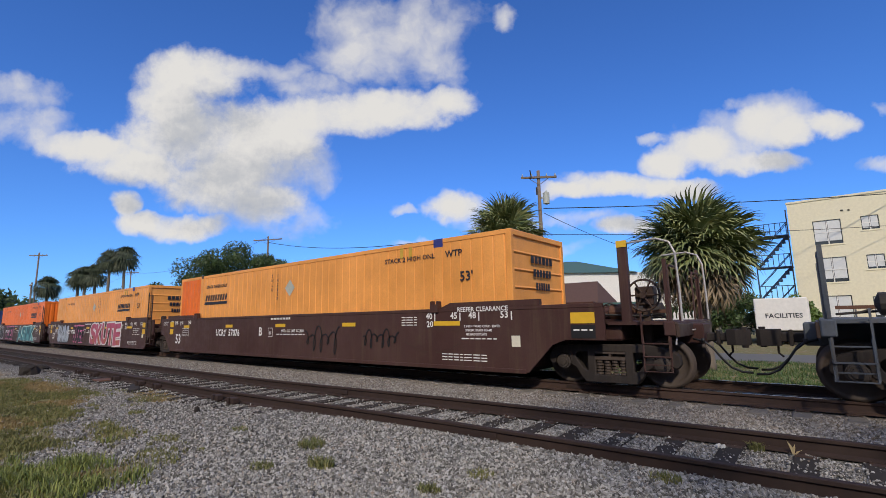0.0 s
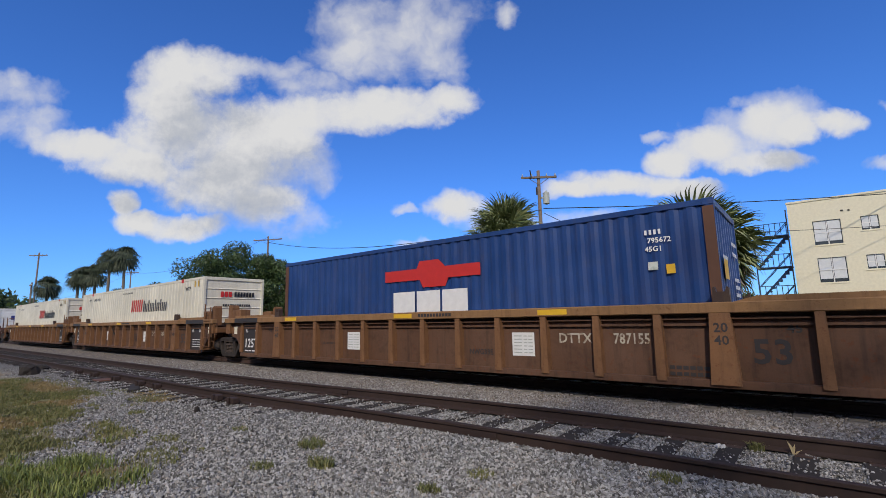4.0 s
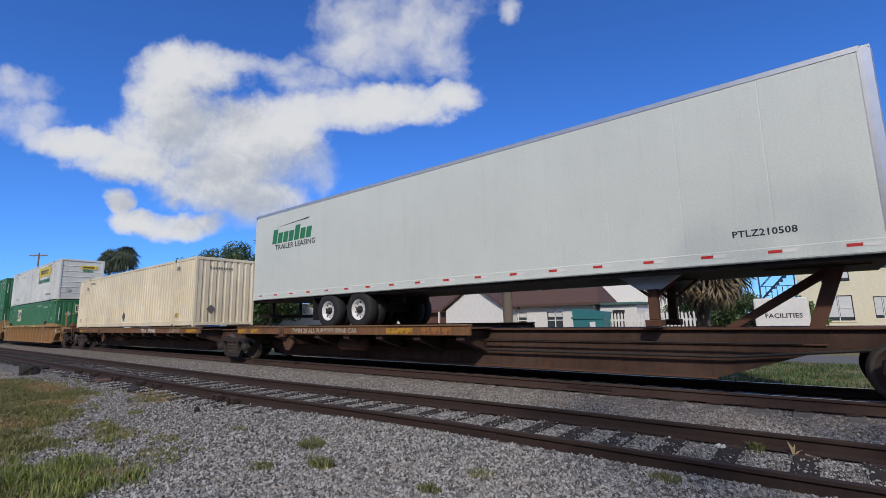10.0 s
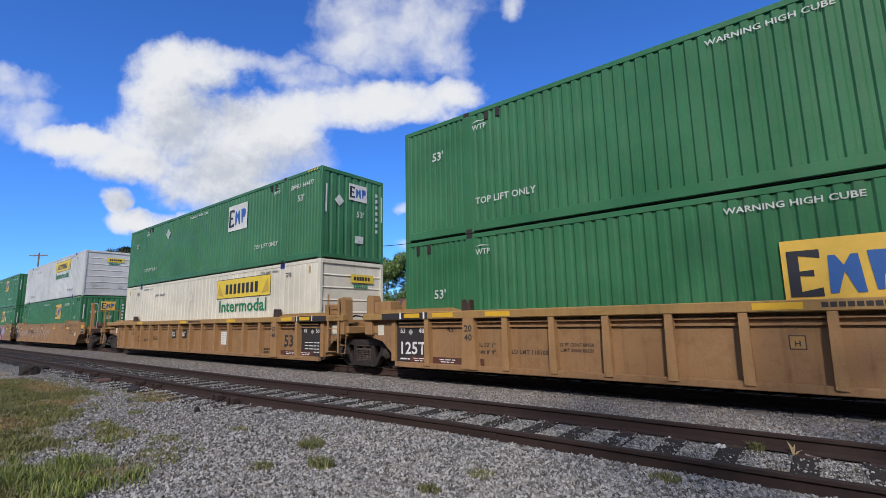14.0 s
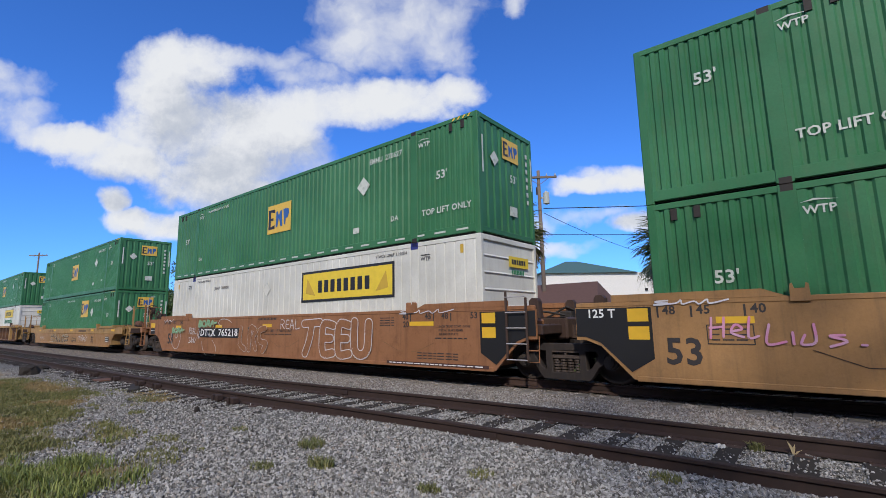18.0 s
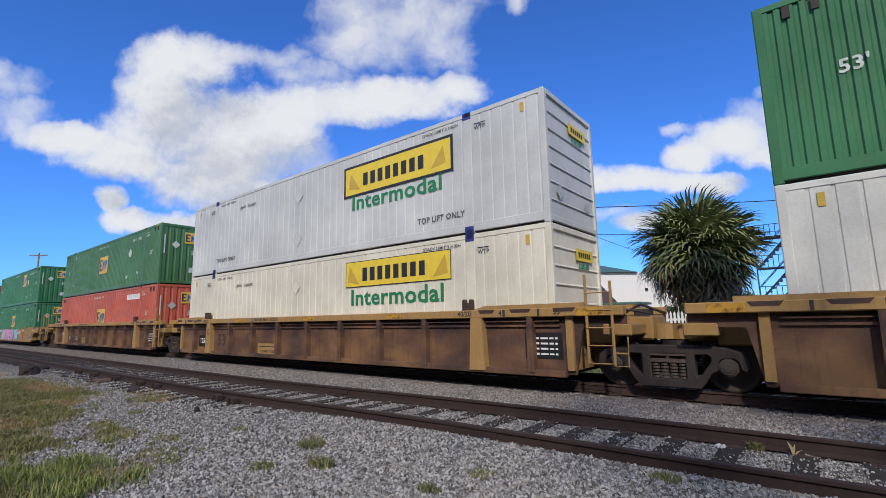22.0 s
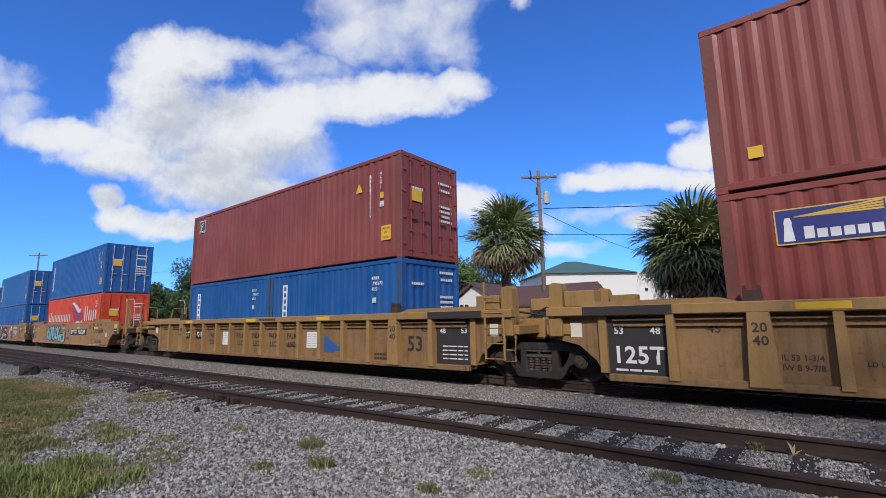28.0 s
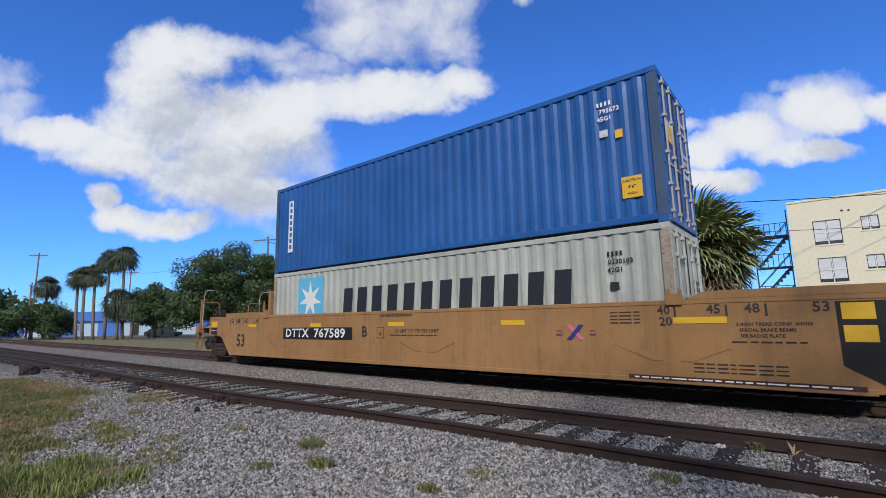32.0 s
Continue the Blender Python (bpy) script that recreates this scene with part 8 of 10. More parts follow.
def utility_pole(x, y, ground, height, arm, label="wooden utility pole with a crossarm", lean=0.0, gear=False, turn=0.0):
    p = base("utility_pole", label, "utility pole", "utility poles", pose(x, y, ground, 0, lean, turn))
    part("pole", Geo().tube([(0, 0, 0), (0, 0, height * 0.5), (0, 0, height)], 0.16, 9, 0.65).mesh("pole", "pole_wood", True), p)
    part("crossarm", Geo().box(-arm / 2, arm / 2, -0.18, -0.06, height - 0.55, height - 0.42, 0.01).tube([(-arm * 0.3, -0.12, height - 0.5), (0, -0.12, height - 1.0)], 0.02).tube([(arm * 0.3, -0.12, height - 0.5), (0, -0.12, height - 1.0)], 0.02).mesh("crossarm", "pole_wood"), p)
    for dx in (-0.46, -0.2, 0.22, 0.46):
        part("insulator", shared("insulator", "box_maersk", lambda: Geo().lathe([(0, 0.02), (0.03, 0.05), (0.08, 0.05), (0.10, 0.03), (0.15, 0.04), (0.18, 0.01)], (0, 0, 0), "z", 8)), p, pose(dx * arm, -0.12, height - 0.42))
    if gear:
        part("transformer", Geo().lathe([(0, 0.1), (0.05, 0.21), (0.75, 0.21), (0.8, 0.12), (0.9, 0.05)], (0.42, -0.1, height - 2.3), "z", 12).box(0.1, 0.3, -0.15, -0.05, height - 1.9, height - 1.8).mesh("transformer", "box_maersk"), p)
        part("fuse", Geo().tube([(-0.5, -0.3, height - 0.6), (-0.6, -0.5, height - 0.1)], 0.04).tube([(-0.2, -0.3, height - 1.2), (-0.2, -0.3, height - 1.7)], 0.05).mesh("fuse", "steel_dark"), p)
    return p


utility_pole(-13.3, 26.8, -0.4, 11.2, 2.3, "weathered wooden utility pole with crossarm and transformer", gear=True, turn=35)
utility_pole(-54.6, 32.0, -0.6, 13.0, 4.2, turn=25)
utility_pole(-97.8, 17.0, -0.6, 13.9, 3.0, turn=38)
utility_pole(-92.3, 15.6, -0.6, 8.6, 0.5, "bare wooden pole stub", turn=20)
utility_pole(-103.3, 31.9, -0.8, 12.7, 3.2, turn=38)


def wire(name, pts, sag, r=0.018):
    g = Geo()
    for a, b in zip(pts, pts[1:]):
        a, b = Vector(a), Vector(b)
        q = [a.lerp(b, i / 14) - Vector((0, 0, sag * 4 * (i / 14) * (1 - i / 14))) for i in range(15)]
        g.tube(q, r, 5)
    tagged(new(name, g.mesh(name, "black", fix=False)), "thin black overhead power line", "power line", "overhead lines")


wire("overhead_line", [(-13.0, 26.7, 8.2), (4.5, 43.0, 9.2), (40, 74, 12)], 0.15, 0.03)
wire("overhead_line", [(-13.0, 26.7, 6.5), (4.0, 42.8, 7.0), (40, 74, 9)], 0.2, 0.018)
wire("overhead_line", [(-13.0, 26.7, 7.9), (-10.5, 48, 6.6)], 0.4, 0.018)
wire("overhead_line", [(-13.3, 26.8, 7.4), (-54.6, 32, 11.6)], 1.2, 0.03)
wire("overhead_line", [(-54.6, 32, 12.3), (-103, 31.9, 11.4), (-220, 40, 11.0)], 1.5, 0.02)


# ---- grass and weeds ----
def blades(name, spots, n, height, mat, seed, label):
    rng = np.random.default_rng(seed)
    vs, fs = [], []
    for (x, y, r, k) in spots:
        m = int(n * k)
        for _ in range(m):
            a, q = rng.uniform(0, 6.28), r * math.sqrt(rng.random())
            px, py = x + q * math.cos(a), y + q * math.sin(a) * 0.7
            h = height * rng.uniform(0.4, 1.15)
            b = rng.uniform(0, 6.28)
            lean = h * rng.uniform(0.15, 0.9)
            wd = 0.004 + 0.003 * rng.random()
            cx, cy = math.cos(b), math.sin(b)
            z = bed(px, py)
            i = len(vs)
            vs += [(px - cy * wd, py + cx * wd, z), (px + cy * wd, py - cx * wd, z), (px + cx * lean * 0.4 + cy * wd * 0.7, py + cy * lean * 0.4 - cx * wd * 0.7, z + h * 0.65), (px + cx * lean * 0.4 - cy * wd * 0.7, py + cy * lean * 0.4 + cx * wd * 0.7, z + h * 0.65), (px + cx * lean, py + cy * lean, z + h * 0.9)]
            fs += [(i, i + 1, i + 2, i + 3), (i + 3, i + 2, i + 4)]
    me = bpy.data.meshes.new(name)
    me.from_pydata(vs, [], fs)
    me.materials.append(MAT[mat])
    return tagged(new(name, me), label, name.replace("_", " "), kind="stuff")


def grow():
    rng = random.Random(8)
    low, dry, tall = [], [], []
    for _ in range(3400):
        x, y = rng.uniform(-19, -4.0), rng.uniform(0.5, 4.4)
        v = turf_at(x, y)
        if v > 0.0:
            (dry if noise.noise(Vector((x * 0.55, y * 1.1, 21.0))) > 0.12 else low).append((x, y, rng.uniform(0.07, 0.24), rng.uniform(0.25, 1.0) * min(1.0, 0.25 + v)))
        elif v > -0.35 and rng.random() < 0.12:
            low.append((x, y, rng.uniform(0.04, 0.10), 0.3))
        if x > -7.6 and v > 0.0 and noise.noise(Vector((x * 1.6, y * 2.6, 31.0))) > -0.12:
            tall.append((x, y, rng.uniform(0.1, 0.3), rng.uniform(0.4, 1.0)))
    blades("grass", low, 78, 0.06, "grass_blade", 1, "thin yellow-green grass on dry stony soil")
    blades("dry_grass", dry, 70, 0.05, "grass_dry", 4, "low olive-brown withered grass on dry soil")
    blades("tall_grass", tall, 60, 0.12, "grass_fresh", 2, "longer fresh green grass at the edge of the yard")
    for x, y, r, h in ((-5.02, 3.62, 0.20, 0.10), (-4.31, 3.24, 0.17, 0.12), (-4.79, 2.83, 0.15, 0.07), (-6.63, 3.56, 0.14, 0.05), (-2.9, 3.35, 0.12, 0.07), (-11.0, 3.9, 0.5, 0.06), (-9.5, 3.2, 0.18, 0.06),
                       (-7.06, 2.75, 0.25, 0.05), (-6.34, 2.4, 0.3, 0.06), (-0.69, 6.34, 0.07, 0.10), (-1.21, 4.6, 0.14, 0.06), (-2.69, 3.89, 0.15, 0.05), (-6.0, 2.2, 0.4, 0.06)):
        blades("weed_tuft", [(x, y, r, 1.0)], int(150 + 500 * r), h, "weed" if h > 0.06 else "grass_blade", int(abs(x * 100)), "small olive weed tuft growing in gravel")
    spots = [(rng.uniform(-14, 8), rng.uniform(13.2, 19.2), rng.uniform(0.3, 0.7), 1.0) for _ in range(760)]
    blades("lawn", spots, 60, 0.11, "lawn_blade", 3, "mown green grass beyond the track")


grow()


# ---- scrap along the siding ----
def scrap():
    rng = random.Random(12)
    for x, y, sx, sy, sz, lab in ((-20.3, 3.6, 0.42, 0.3, 0.34, "dark broken stump of wood"), (-8.55, 3.8, 0.06, 0.05, 0.12, "short charred wooden stake"), (-21.9, 4.2, 0.4, 0.3, 0.2, "dark clod of earth")):
        g = Geo()
        ring = 9
        for k, (f, zz) in enumerate(((1.0, 0.0), (0.95, 0.45), (0.75, 0.8), (0.35, 1.0))):
            for j in range(ring):
                a = 6.283 * j / ring
                q = f * rng.uniform(0.8, 1.15)
                g.v.append((sx * q * math.cos(a), sy * q * math.sin(a), sz * zz * rng.uniform(0.9, 1.1)))
        for k in range(3):
            for j in range(ring):
                g.f.append((k * ring + j, k * ring + (j + 1) % ring, (k + 1) * ring + (j + 1) % ring, (k + 1) * ring + j))
        g.f.append(tuple(range(3 * ring, 4 * ring)))
        ob = new("wood_stump", g.mesh("wood_stump", "tie_wood"))
        ob.matrix_basis = pose(x, y, bed(x, y) - 0.02)
        tagged(ob, lab + " lying by the siding", "debris")
    tie = Geo().box(-0.11, 0.11, -0.9, 0.9, 0.0, 0.12, 0.02).mesh("old_tie", "tie_wood")
    for x, y, r in ((-18.9, 4.3, 74), (-16.2, 4.4, 84), (-13.2, 4.35, 70)):
        ob = new("old_tie", tie)
        ob.matrix_basis = pose(x, y, bed(x, y) - 0.085, rng.uniform(-3, 3), 0, r)
        tagged(ob, "rotten dark wooden tie half sunk in gravel", "old tie", "old ties by the siding")
    # guard rail and heel blocks of a removed switch
    sw = base("switch_remains", "rusty remains of a track switch beside the siding rail", "track switch", "", pose(-14.5, siding(-14.5), -0.05))
    part("guard_rail", rail_geo(lambda x: -0.62, [-4.5, -2.0, 0.5, 2.5], -0.01).mesh("guard_rail", "rail", False), sw)
    for x in (-4.0, -2.4, -0.6, 1.2, 2.2, 5.2, 5.8):
        part("block", shared("switch_block", "rail", lambda: Geo().box(-0.12, 0.12, -0.08, 0.06, -0.17, -0.06, 0.015).cyl((0, -0.10, 0), 0.025, -0.16, -0.05, "z", 8)), sw, pose(x, -0.84, 0))
    part("switch_plate", Geo().box(-0.3, 0.3, -1.2, -0.82, -0.18, -0.14, 0.01).mesh("switch_plate", "rust_iron"), sw, pose(-1.0, 0, 0))
    rag = Geo()
    for i in range(6):
        rag.box(-0.16 + 0.05 * i, -0.10 + 0.05 * i, -0.05 - 0.01 * (i % 3), 0.05 + 0.012 * (i % 2), 0.0, 0.02 + 0.012 * (i % 3), 0.006)
    ob = new("rag", rag.mesh("rag", "rag"))
    ob.matrix_basis = pose(-1.02, 6.18, -0.222, 0, 0, -20) @ Matrix.Diagonal((0.32, 0.5, 0.9, 1))
    tagged(ob, "crumpled white scrap lying between the rails", "rag")
    stalk = base("dry_plant", "pale dry plant between the siding rails", "plant", "", pose(-0.36, 6.3, -0.235) @ Matrix.Diagonal((0.5, 0.5, 0.62, 1)))
    for dx, dy, h in ((-0.10, 0.02, 0.24), (0.04, 0.0, 0.20), (0.16, -0.03, 0.12), (-0.03, 0.03, 0.16)):
        part("leaf", Geo().add([(-0.012, 0, 0), (0.012, 0, 0), (dx * 0.5 + 0.02, dy, h * 0.7), (dx * 0.5 - 0.02, dy, h * 0.7), (dx, dy, h)], [(0, 1, 2, 3), (3, 2, 4)]).mesh("leaf", "straw", fix=False), stalk)


scrap()


# ---- the cars of the train, front to back ----
SAVIE = ([[(0.17, 0.88), (0.06, 0.86), (0.05, 0.62), (0.15, 0.48), (0.15, 0.16), (0.03, 0.12)]],
         [[(0.22, 0.10), (0.25, 0.86), (0.34, 0.80), (0.33, 0.55), (0.25, 0.48)], [(0.28, 0.48), (0.37, 0.10)]],
         [[(0.41, 0.12), (0.45, 0.84), (0.51, 0.36), (0.57, 0.84), (0.61, 0.12)]],
         [[(0.69, 0.10), (0.69, 0.66)], [(0.66, 0.88), (0.72, 0.92)]],
         [[(0.93, 0.84), (0.79, 0.82), (0.78, 0.50), (0.78, 0.16), (0.94, 0.12)], [(0.78, 0.50), (0.91, 0.50)]])


BORA = ([[(0.04, 0.05), (0.06, 0.95), (0.16, 0.85), (0.14, 0.58), (0.07, 0.52), (0.18, 0.42), (0.17, 0.12), (0.04, 0.05)]],
        [[(0.33, 0.95), (0.25, 0.70), (0.26, 0.20), (0.35, 0.05), (0.43, 0.30), (0.42, 0.75), (0.33, 0.95)]],
        [[(0.50, 0.05), (0.52, 0.95), (0.62, 0.85), (0.62, 0.58), (0.53, 0.50)], [(0.56, 0.48), (0.67, 0.05)]],
        [[(0.70, 0.05), (0.80, 0.95), (0.86, 0.10)], [(0.72, 0.45), (0.86, 0.52), (1.0, 0.62)]])
REAL = (((0.0, 0.0), (0.02, 1.0), (0.18, 0.9), (0.16, 0.6), (0.03, 0.5)), ((0.06, 0.48), (0.22, 0.0)), ((0.44, 0.95), (0.30, 0.9), (0.30, 0.1), (0.45, 0.05)), ((0.30, 0.5), (0.42, 0.5)),
        ((0.50, 0.0), (0.60, 1.0), (0.70, 0.0)), ((0.53, 0.4), (0.68, 0.4)), ((0.80, 1.0), (0.79, 0.05), (1.0, 0.1)))
SQUIGGLE = ((0.2, 0.9), (0.04, 0.8), (0.05, 0.55), (0.2, 0.4), (0.14, 0.1), (0.0, 0.15), (0.3, 0.3), (0.38, 0.9), (0.40, 0.1), (0.55, 0.6), (0.62, 0.05), (0.72, 0.9), (0.75, 0.1), (0.98, 0.75))


def build_train():
    Z1 = 0.258
    Z2 = Z1 + 2.896
    # car ahead, grey, only its rear end passes
    car = well_car(11.2, "ribbed", "grey_car", "grey_car", True, True, "grey ribbed steel well car, empty", 1)
    # three brown smooth-sided units
    tone = dict(style="smooth", mat="brown", chord="brown")
    for i, (s, mark, f, r) in enumerate(((-12.9, "B", True, False), (-32.65, "C", False, False), (-52.55, "A", False, True))):
        car = well_car(s, front_c=f, rear_c=r, label="dark brown smooth-sided steel well car with white stencils and graffiti", seed=i, **tone)
        smooth_marks(car, "white", False, mark, -3.45, 0.38, joint=[e for e, c in ((1, f), (-1, r)) if not c], digits="57076")
        y = face("smooth") - 0.004
        if i != 1:
            letter(car, "REEFER CLEARANCE", 7.4 if f else -7.4, 1.46, 0.10, "white", -1.474)
        if i == 0:
            scrawl(car, 1.9, 0.75, 1.6, 0.8, "black", y, 3, 5, 0.02)
            scrawl(car, 4.3, 0.8, 1.3, 0.5, "black", y, 5, 6, 0.018)
        elif i == 1:
            bubble(car, "SAORS", -5.25, 0.83, 2.5, 1.08, "spray_grey", "ink", y, 17, 0.0, 0.12)
            bubble(car, "OUSET", -1.98, 0.83, 2.05, 0.98, "spray_black", "pink", y, 12)
            bubble(car, "SKUTE", 2.85, 0.84, 4.8, 1.16, "spray_red", "graffiti_white", y, 13, 0.08)
        else:
            bubble(car, "ASIK", 3.7, 0.80, 5.7, 1.12, "spray_teal", "pale_mint", y, 14, 0.1, 0.06)
            bubble(car, "OUSET", -2.75, 0.83, 3.3, 1.05, "spray_black", "pink", y, 15)
            bubble(car, "SAORS", -6.65, 0.83, 2.5, 1.08, "spray_black", "graffiti_white", y, 17, 0.0, 0.12)
    for i, (s, mat) in enumerate(((-12.9, "box_tan"), (-32.65, "box_tan"), (-52.6, "box_orange"))):
        box, hx, hw, t = container(s, Z1, 53, mat, "groove", "slat" if i < 2 else "wave", "orange corrugated steel shipping container riding low in the well car")
        y = -hw - 0.003
        if i == 0:
            me = wall_sheet(Geo(), [(-hx + 0.12, -6.21)], 0, -1, 0.2, t - 0.12, "groove").mesh("patched_panel", "box_orange", fix=False)
            part("patched_panel", me, box, pose(0, -hw + 0.008, 0), "bright orange replaced wall panel")
        lx = {0: -4.9, 1: 4.85, 2: 4.9}[i]
        bars(box, lx, 2.0, 1.75, 0.22, 9, "ink", y, "sign_shape", 0.3, 0.4)
        patch(box, lx, 1.80, ((-0.95, -0.06), (0.85, -0.06), (0.88, 0.04), (-0.9, 0.04)), "ink", y, "sign_shape")
        letter(box, "STACK 2 HIGH ONLY" if i < 2 else "STACK 3 HIGH ONLY", 5.2, 2.50, 0.12, "ink", y, 1.1)
        letter(box, "STACK 3 HIGH ONLY", -4.9, 2.42, 0.12, "ink", y)
        letter(box, "53'", 6.9, 1.95, 0.22, "ink", y)
        letter(box, "WTP", 6.55, 2.5, 0.16, "ink", y)
        patch(box, 0.0, 2.08, tuple((p[0] * 1.4, p[1] * 1.4) for p in DIAMOND), "box_maersk", y - 0.003, "placard")
        for j in range(6):
            letter(box, ("142260", "144030", "200956")[i][j], 1.0 if i else -0.7, 2.52 - 0.15 * j, 0.11, "ink", y)
            if j < 4:
                letter(box, "SNLU"[j], 0.68 if i else -1.02, 2.52 - 0.15 * j, 0.11, "ink", y)
        patch(box, 6.1, t - 0.1, rect(0.28, 0.2), "navy", y - 0.004, "post_cap")
        for xx in (4.9, 5.2):
            patch(box, xx, t - 0.22, rect(0.10, 0.26), "gold", y, "lift_plate")
        for j in range(3):
            bars(box, hx + 0.004, 2.3 - 0.3 * j, 1.1 - 0.2 * j, 0.17, 6, "ink", 0.1, front=True)
        patch(box, hx + 0.006, 1.0, DIAMOND, "brown_dark", -0.6, "placard", front=True)
    # three weathered ribbed units
    for i, (s, f, r) in enumerate(((-76.3, True, False), (-96.1, False, False), (-115.8, False, True))):
        car = well_car(s, "ribbed", "tan_old", "tan_ribbed", f, r, "rust-brown ribbed steel well car, heavily weathered", 3 + i, "rust_panel")
        ribbed_marks(car, front_c=f, rear_c=r)
        split_number(car, "787155", 3.66 if i != 2 else -5.60, 0.86, 0.18, face("ribbed"), False, "worn_ink")
        if i == 2:
            for cx in (1.55, 2.57):
                scrawl(car, cx, 0.78, 0.75, 0.34, "graffiti_white", face("ribbed"), 20, 5, 0.011)
            scrawl(car, 4.62, 0.80, 0.8, 0.4, "graffiti_white", face("ribbed"), 24, 4, 0.010)
        elif i == 1:
            bars(car, 1.55, 0.74, 0.78, 0.26, 3, "dark_panel", face("ribbed"), "faded_emblem", gap=0.25)
            part("drain_pipe", shared("drain_pipe", "steel_dark", lambda: Geo().tube([(-1.0, -1.40, 1.16), (-0.85, -1.40, 1.10), (-0.55, -1.40, 0.82), (-0.47, -1.40, 0.82), (-0.18, -1.40, 1.12), (-0.08, -1.40, 1.16)], 0.022, 6)), car, pose(-1.03, 0, 0))
    box, hx, hw, t = plain_box(-76.3, Z1, "dark blue steel shipping container with red and white markings", "box_blue_deep", end="wave")
    patch(box, 0.0, 2.13, ((-1.5, -0.16), (-0.3, -0.16), (-0.2, -0.35), (0.5, -0.35), (0.6, -0.16), (1.5, -0.16), (1.5, 0.12), (0.5, 0.12), (0.3, 0.3), (-0.3, 0.3), (-0.4, 0.12), (-1.5, 0.12)), "red", -hw - 0.003, "sign_shape")
    bars(box, 0.0, 1.42, 2.4, 0.55, 3, "white", -hw - 0.003, "sign_shape", gap=0.08)
    for i, s in enumerate((-96.1, -115.8)):
        box, hx, hw, t = container(s, Z1, 53, "box_cream", "groove", "slat", "white corrugated shipping container with red and black lettering blocks")
        y = -hw - 0.003
        ox = -0.6 if i == 0 else 0.0
        bars(box, 1.62 + ox, 1.94, 1.5, 0.58, 6, "red", y, "sign_shape", 0.12, 0.42)
        bars(box, 3.85 + ox, 1.90, 2.8, 0.54, 14, "ink", y, "sign_shape", 0.0, 0.45, tall=(0, 3, 7, 10))
        letter(box, "WARNING HIGH CUBE", -0.4, 2.62, 0.085, "ink", y, 1.15)
        letter(box, "WTP", 6.66, 2.46, 0.16, "ink", y)
        letter(box, "WTP", -6.53, 2.49, 0.13, "ink", y)
        code_number(box, "421310" if i == 0 else "421646", -5.17, 2.47, 0.145, "ink", y, code="XPOU")
        patch(box, 6.1, t - 0.08, rect(0.24, 0.16), "red", y - 0.004, "post_cap")
        patch(box, -6.1, t - 0.08, rect(0.24, 0.16), "red", y - 0.004, "post_cap")
        for xx in (7.3, 7.6):
            patch(box, xx, t - 0.26, rect(0.12, 0.24), "gold", y, "lift_plate")
        bars(box, hx + 0.004, 2.2, 0.5, 0.22, 3, "red", -0.35, front=True)
        bars(box, hx + 0.004, 2.2, 0.9, 0.2, 7, "ink", 0.42, front=True)
        bars(box, hx + 0.004, 1.75, 1.2, 0.09, 12, "ink", 0.1, front=True)
    # one maroon ribbed car with a white container
    car = well_car(-139.7, "ribbed", "maroon_car", "maroon_car", True, True, "maroon brown ribbed steel well car with yellow reflectors", 6, "brown", True)
    y = face("ribbed")
    letter(car, "53", -6.6, 0.60, 0.42, "box_tan", y)
    letter(car, "53", 8.0, 1.35, 0.13, "white", -1.524)
    letter(car, "48", 6.9, 1.35, 0.13, "white", -1.524)
    letter(car, "4020", 5.6, 1.35, 0.13, "white", -1.524)
    for x in (-8.6, -4.18, -1.99, 0.2, 2.4, 4.6, 7.0, 9.4):
        patch(car, x, 1.32, rect(0.55, 0.10), "yellow", -1.524, "reflector")
    bars(car, -5.05, 0.80, 0.9, 0.24, 4, "straw", y, gap=0.35)
    letter(car, "208173", -3.58, 0.80, 0.24, "straw", y, 0.85)
    for x, z, w in ((-2.05, 0.62, "LD LMT  170300"), (-2.05, 0.50, "LT WT    49700"), (-0.55, 0.65, "IL 53-2"), (-0.55, 0.52, "IW 8-8")):
        letter(car, w, x, z, 0.085 if len(w) > 8 else 0.10, "white", y, 0.92)
    patch(car, 1.02, 0.80, rect(0.34, 0.34), "white", y, "stencil_frame")
    patch(car, 1.02, 0.80, rect(0.31, 0.31), "brown", y - 0.003, "stencil_frame")
    letter(car, "PLATE", 1.02, 0.88, 0.06, "white", y - 0.006)
    letter(car, "H", 1.02, 0.75, 0.12, "white", y - 0.006)
    scrawl(car, -3.4, 1.08, 1.1, 0.14, "graffiti_white", y, 6, 7, 0.010)
    box, hx, hw, t = container(-139.7, Z1, 53, "box_snow", "groove", "slat", "white corrugated shipping container with navy lettering blocks and red ring")
    y = -hw - 0.003
    bars(box, 1.97, 1.85, 1.45, 0.42, 6, "navy", y, "sign_shape", 0.0, 0.42)
    bars(box, 4.15, 1.83, 2.6, 0.46, 14, "navy", y, "sign_shape", 0.0, 0.48, tall=(0, 3, 7, 10))
    ring = Geo()
    for j in range(22):
        a0, a1 = radians(70 + 10 * j), radians(70 + 10 * (j + 1))
        w = 0.09 if j > 2 else 0.05
        ring.add([(0.95 * math.cos(a0), 0.70 * math.sin(a0), 0), (0.95 * math.cos(a1), 0.70 * math.sin(a1), 0), ((0.95 - w) * math.cos(a1), (0.70 - w) * math.sin(a1), 0), ((0.95 - w) * math.cos(a0), (0.70 - w) * math.sin(a0), 0)], [(0, 1, 2, 3)])
    part("sign_ring", ring.mesh("sign_ring", "red", fix=False), box, Matrix.Translation((1.9, y, 1.83)) @ NEAR)
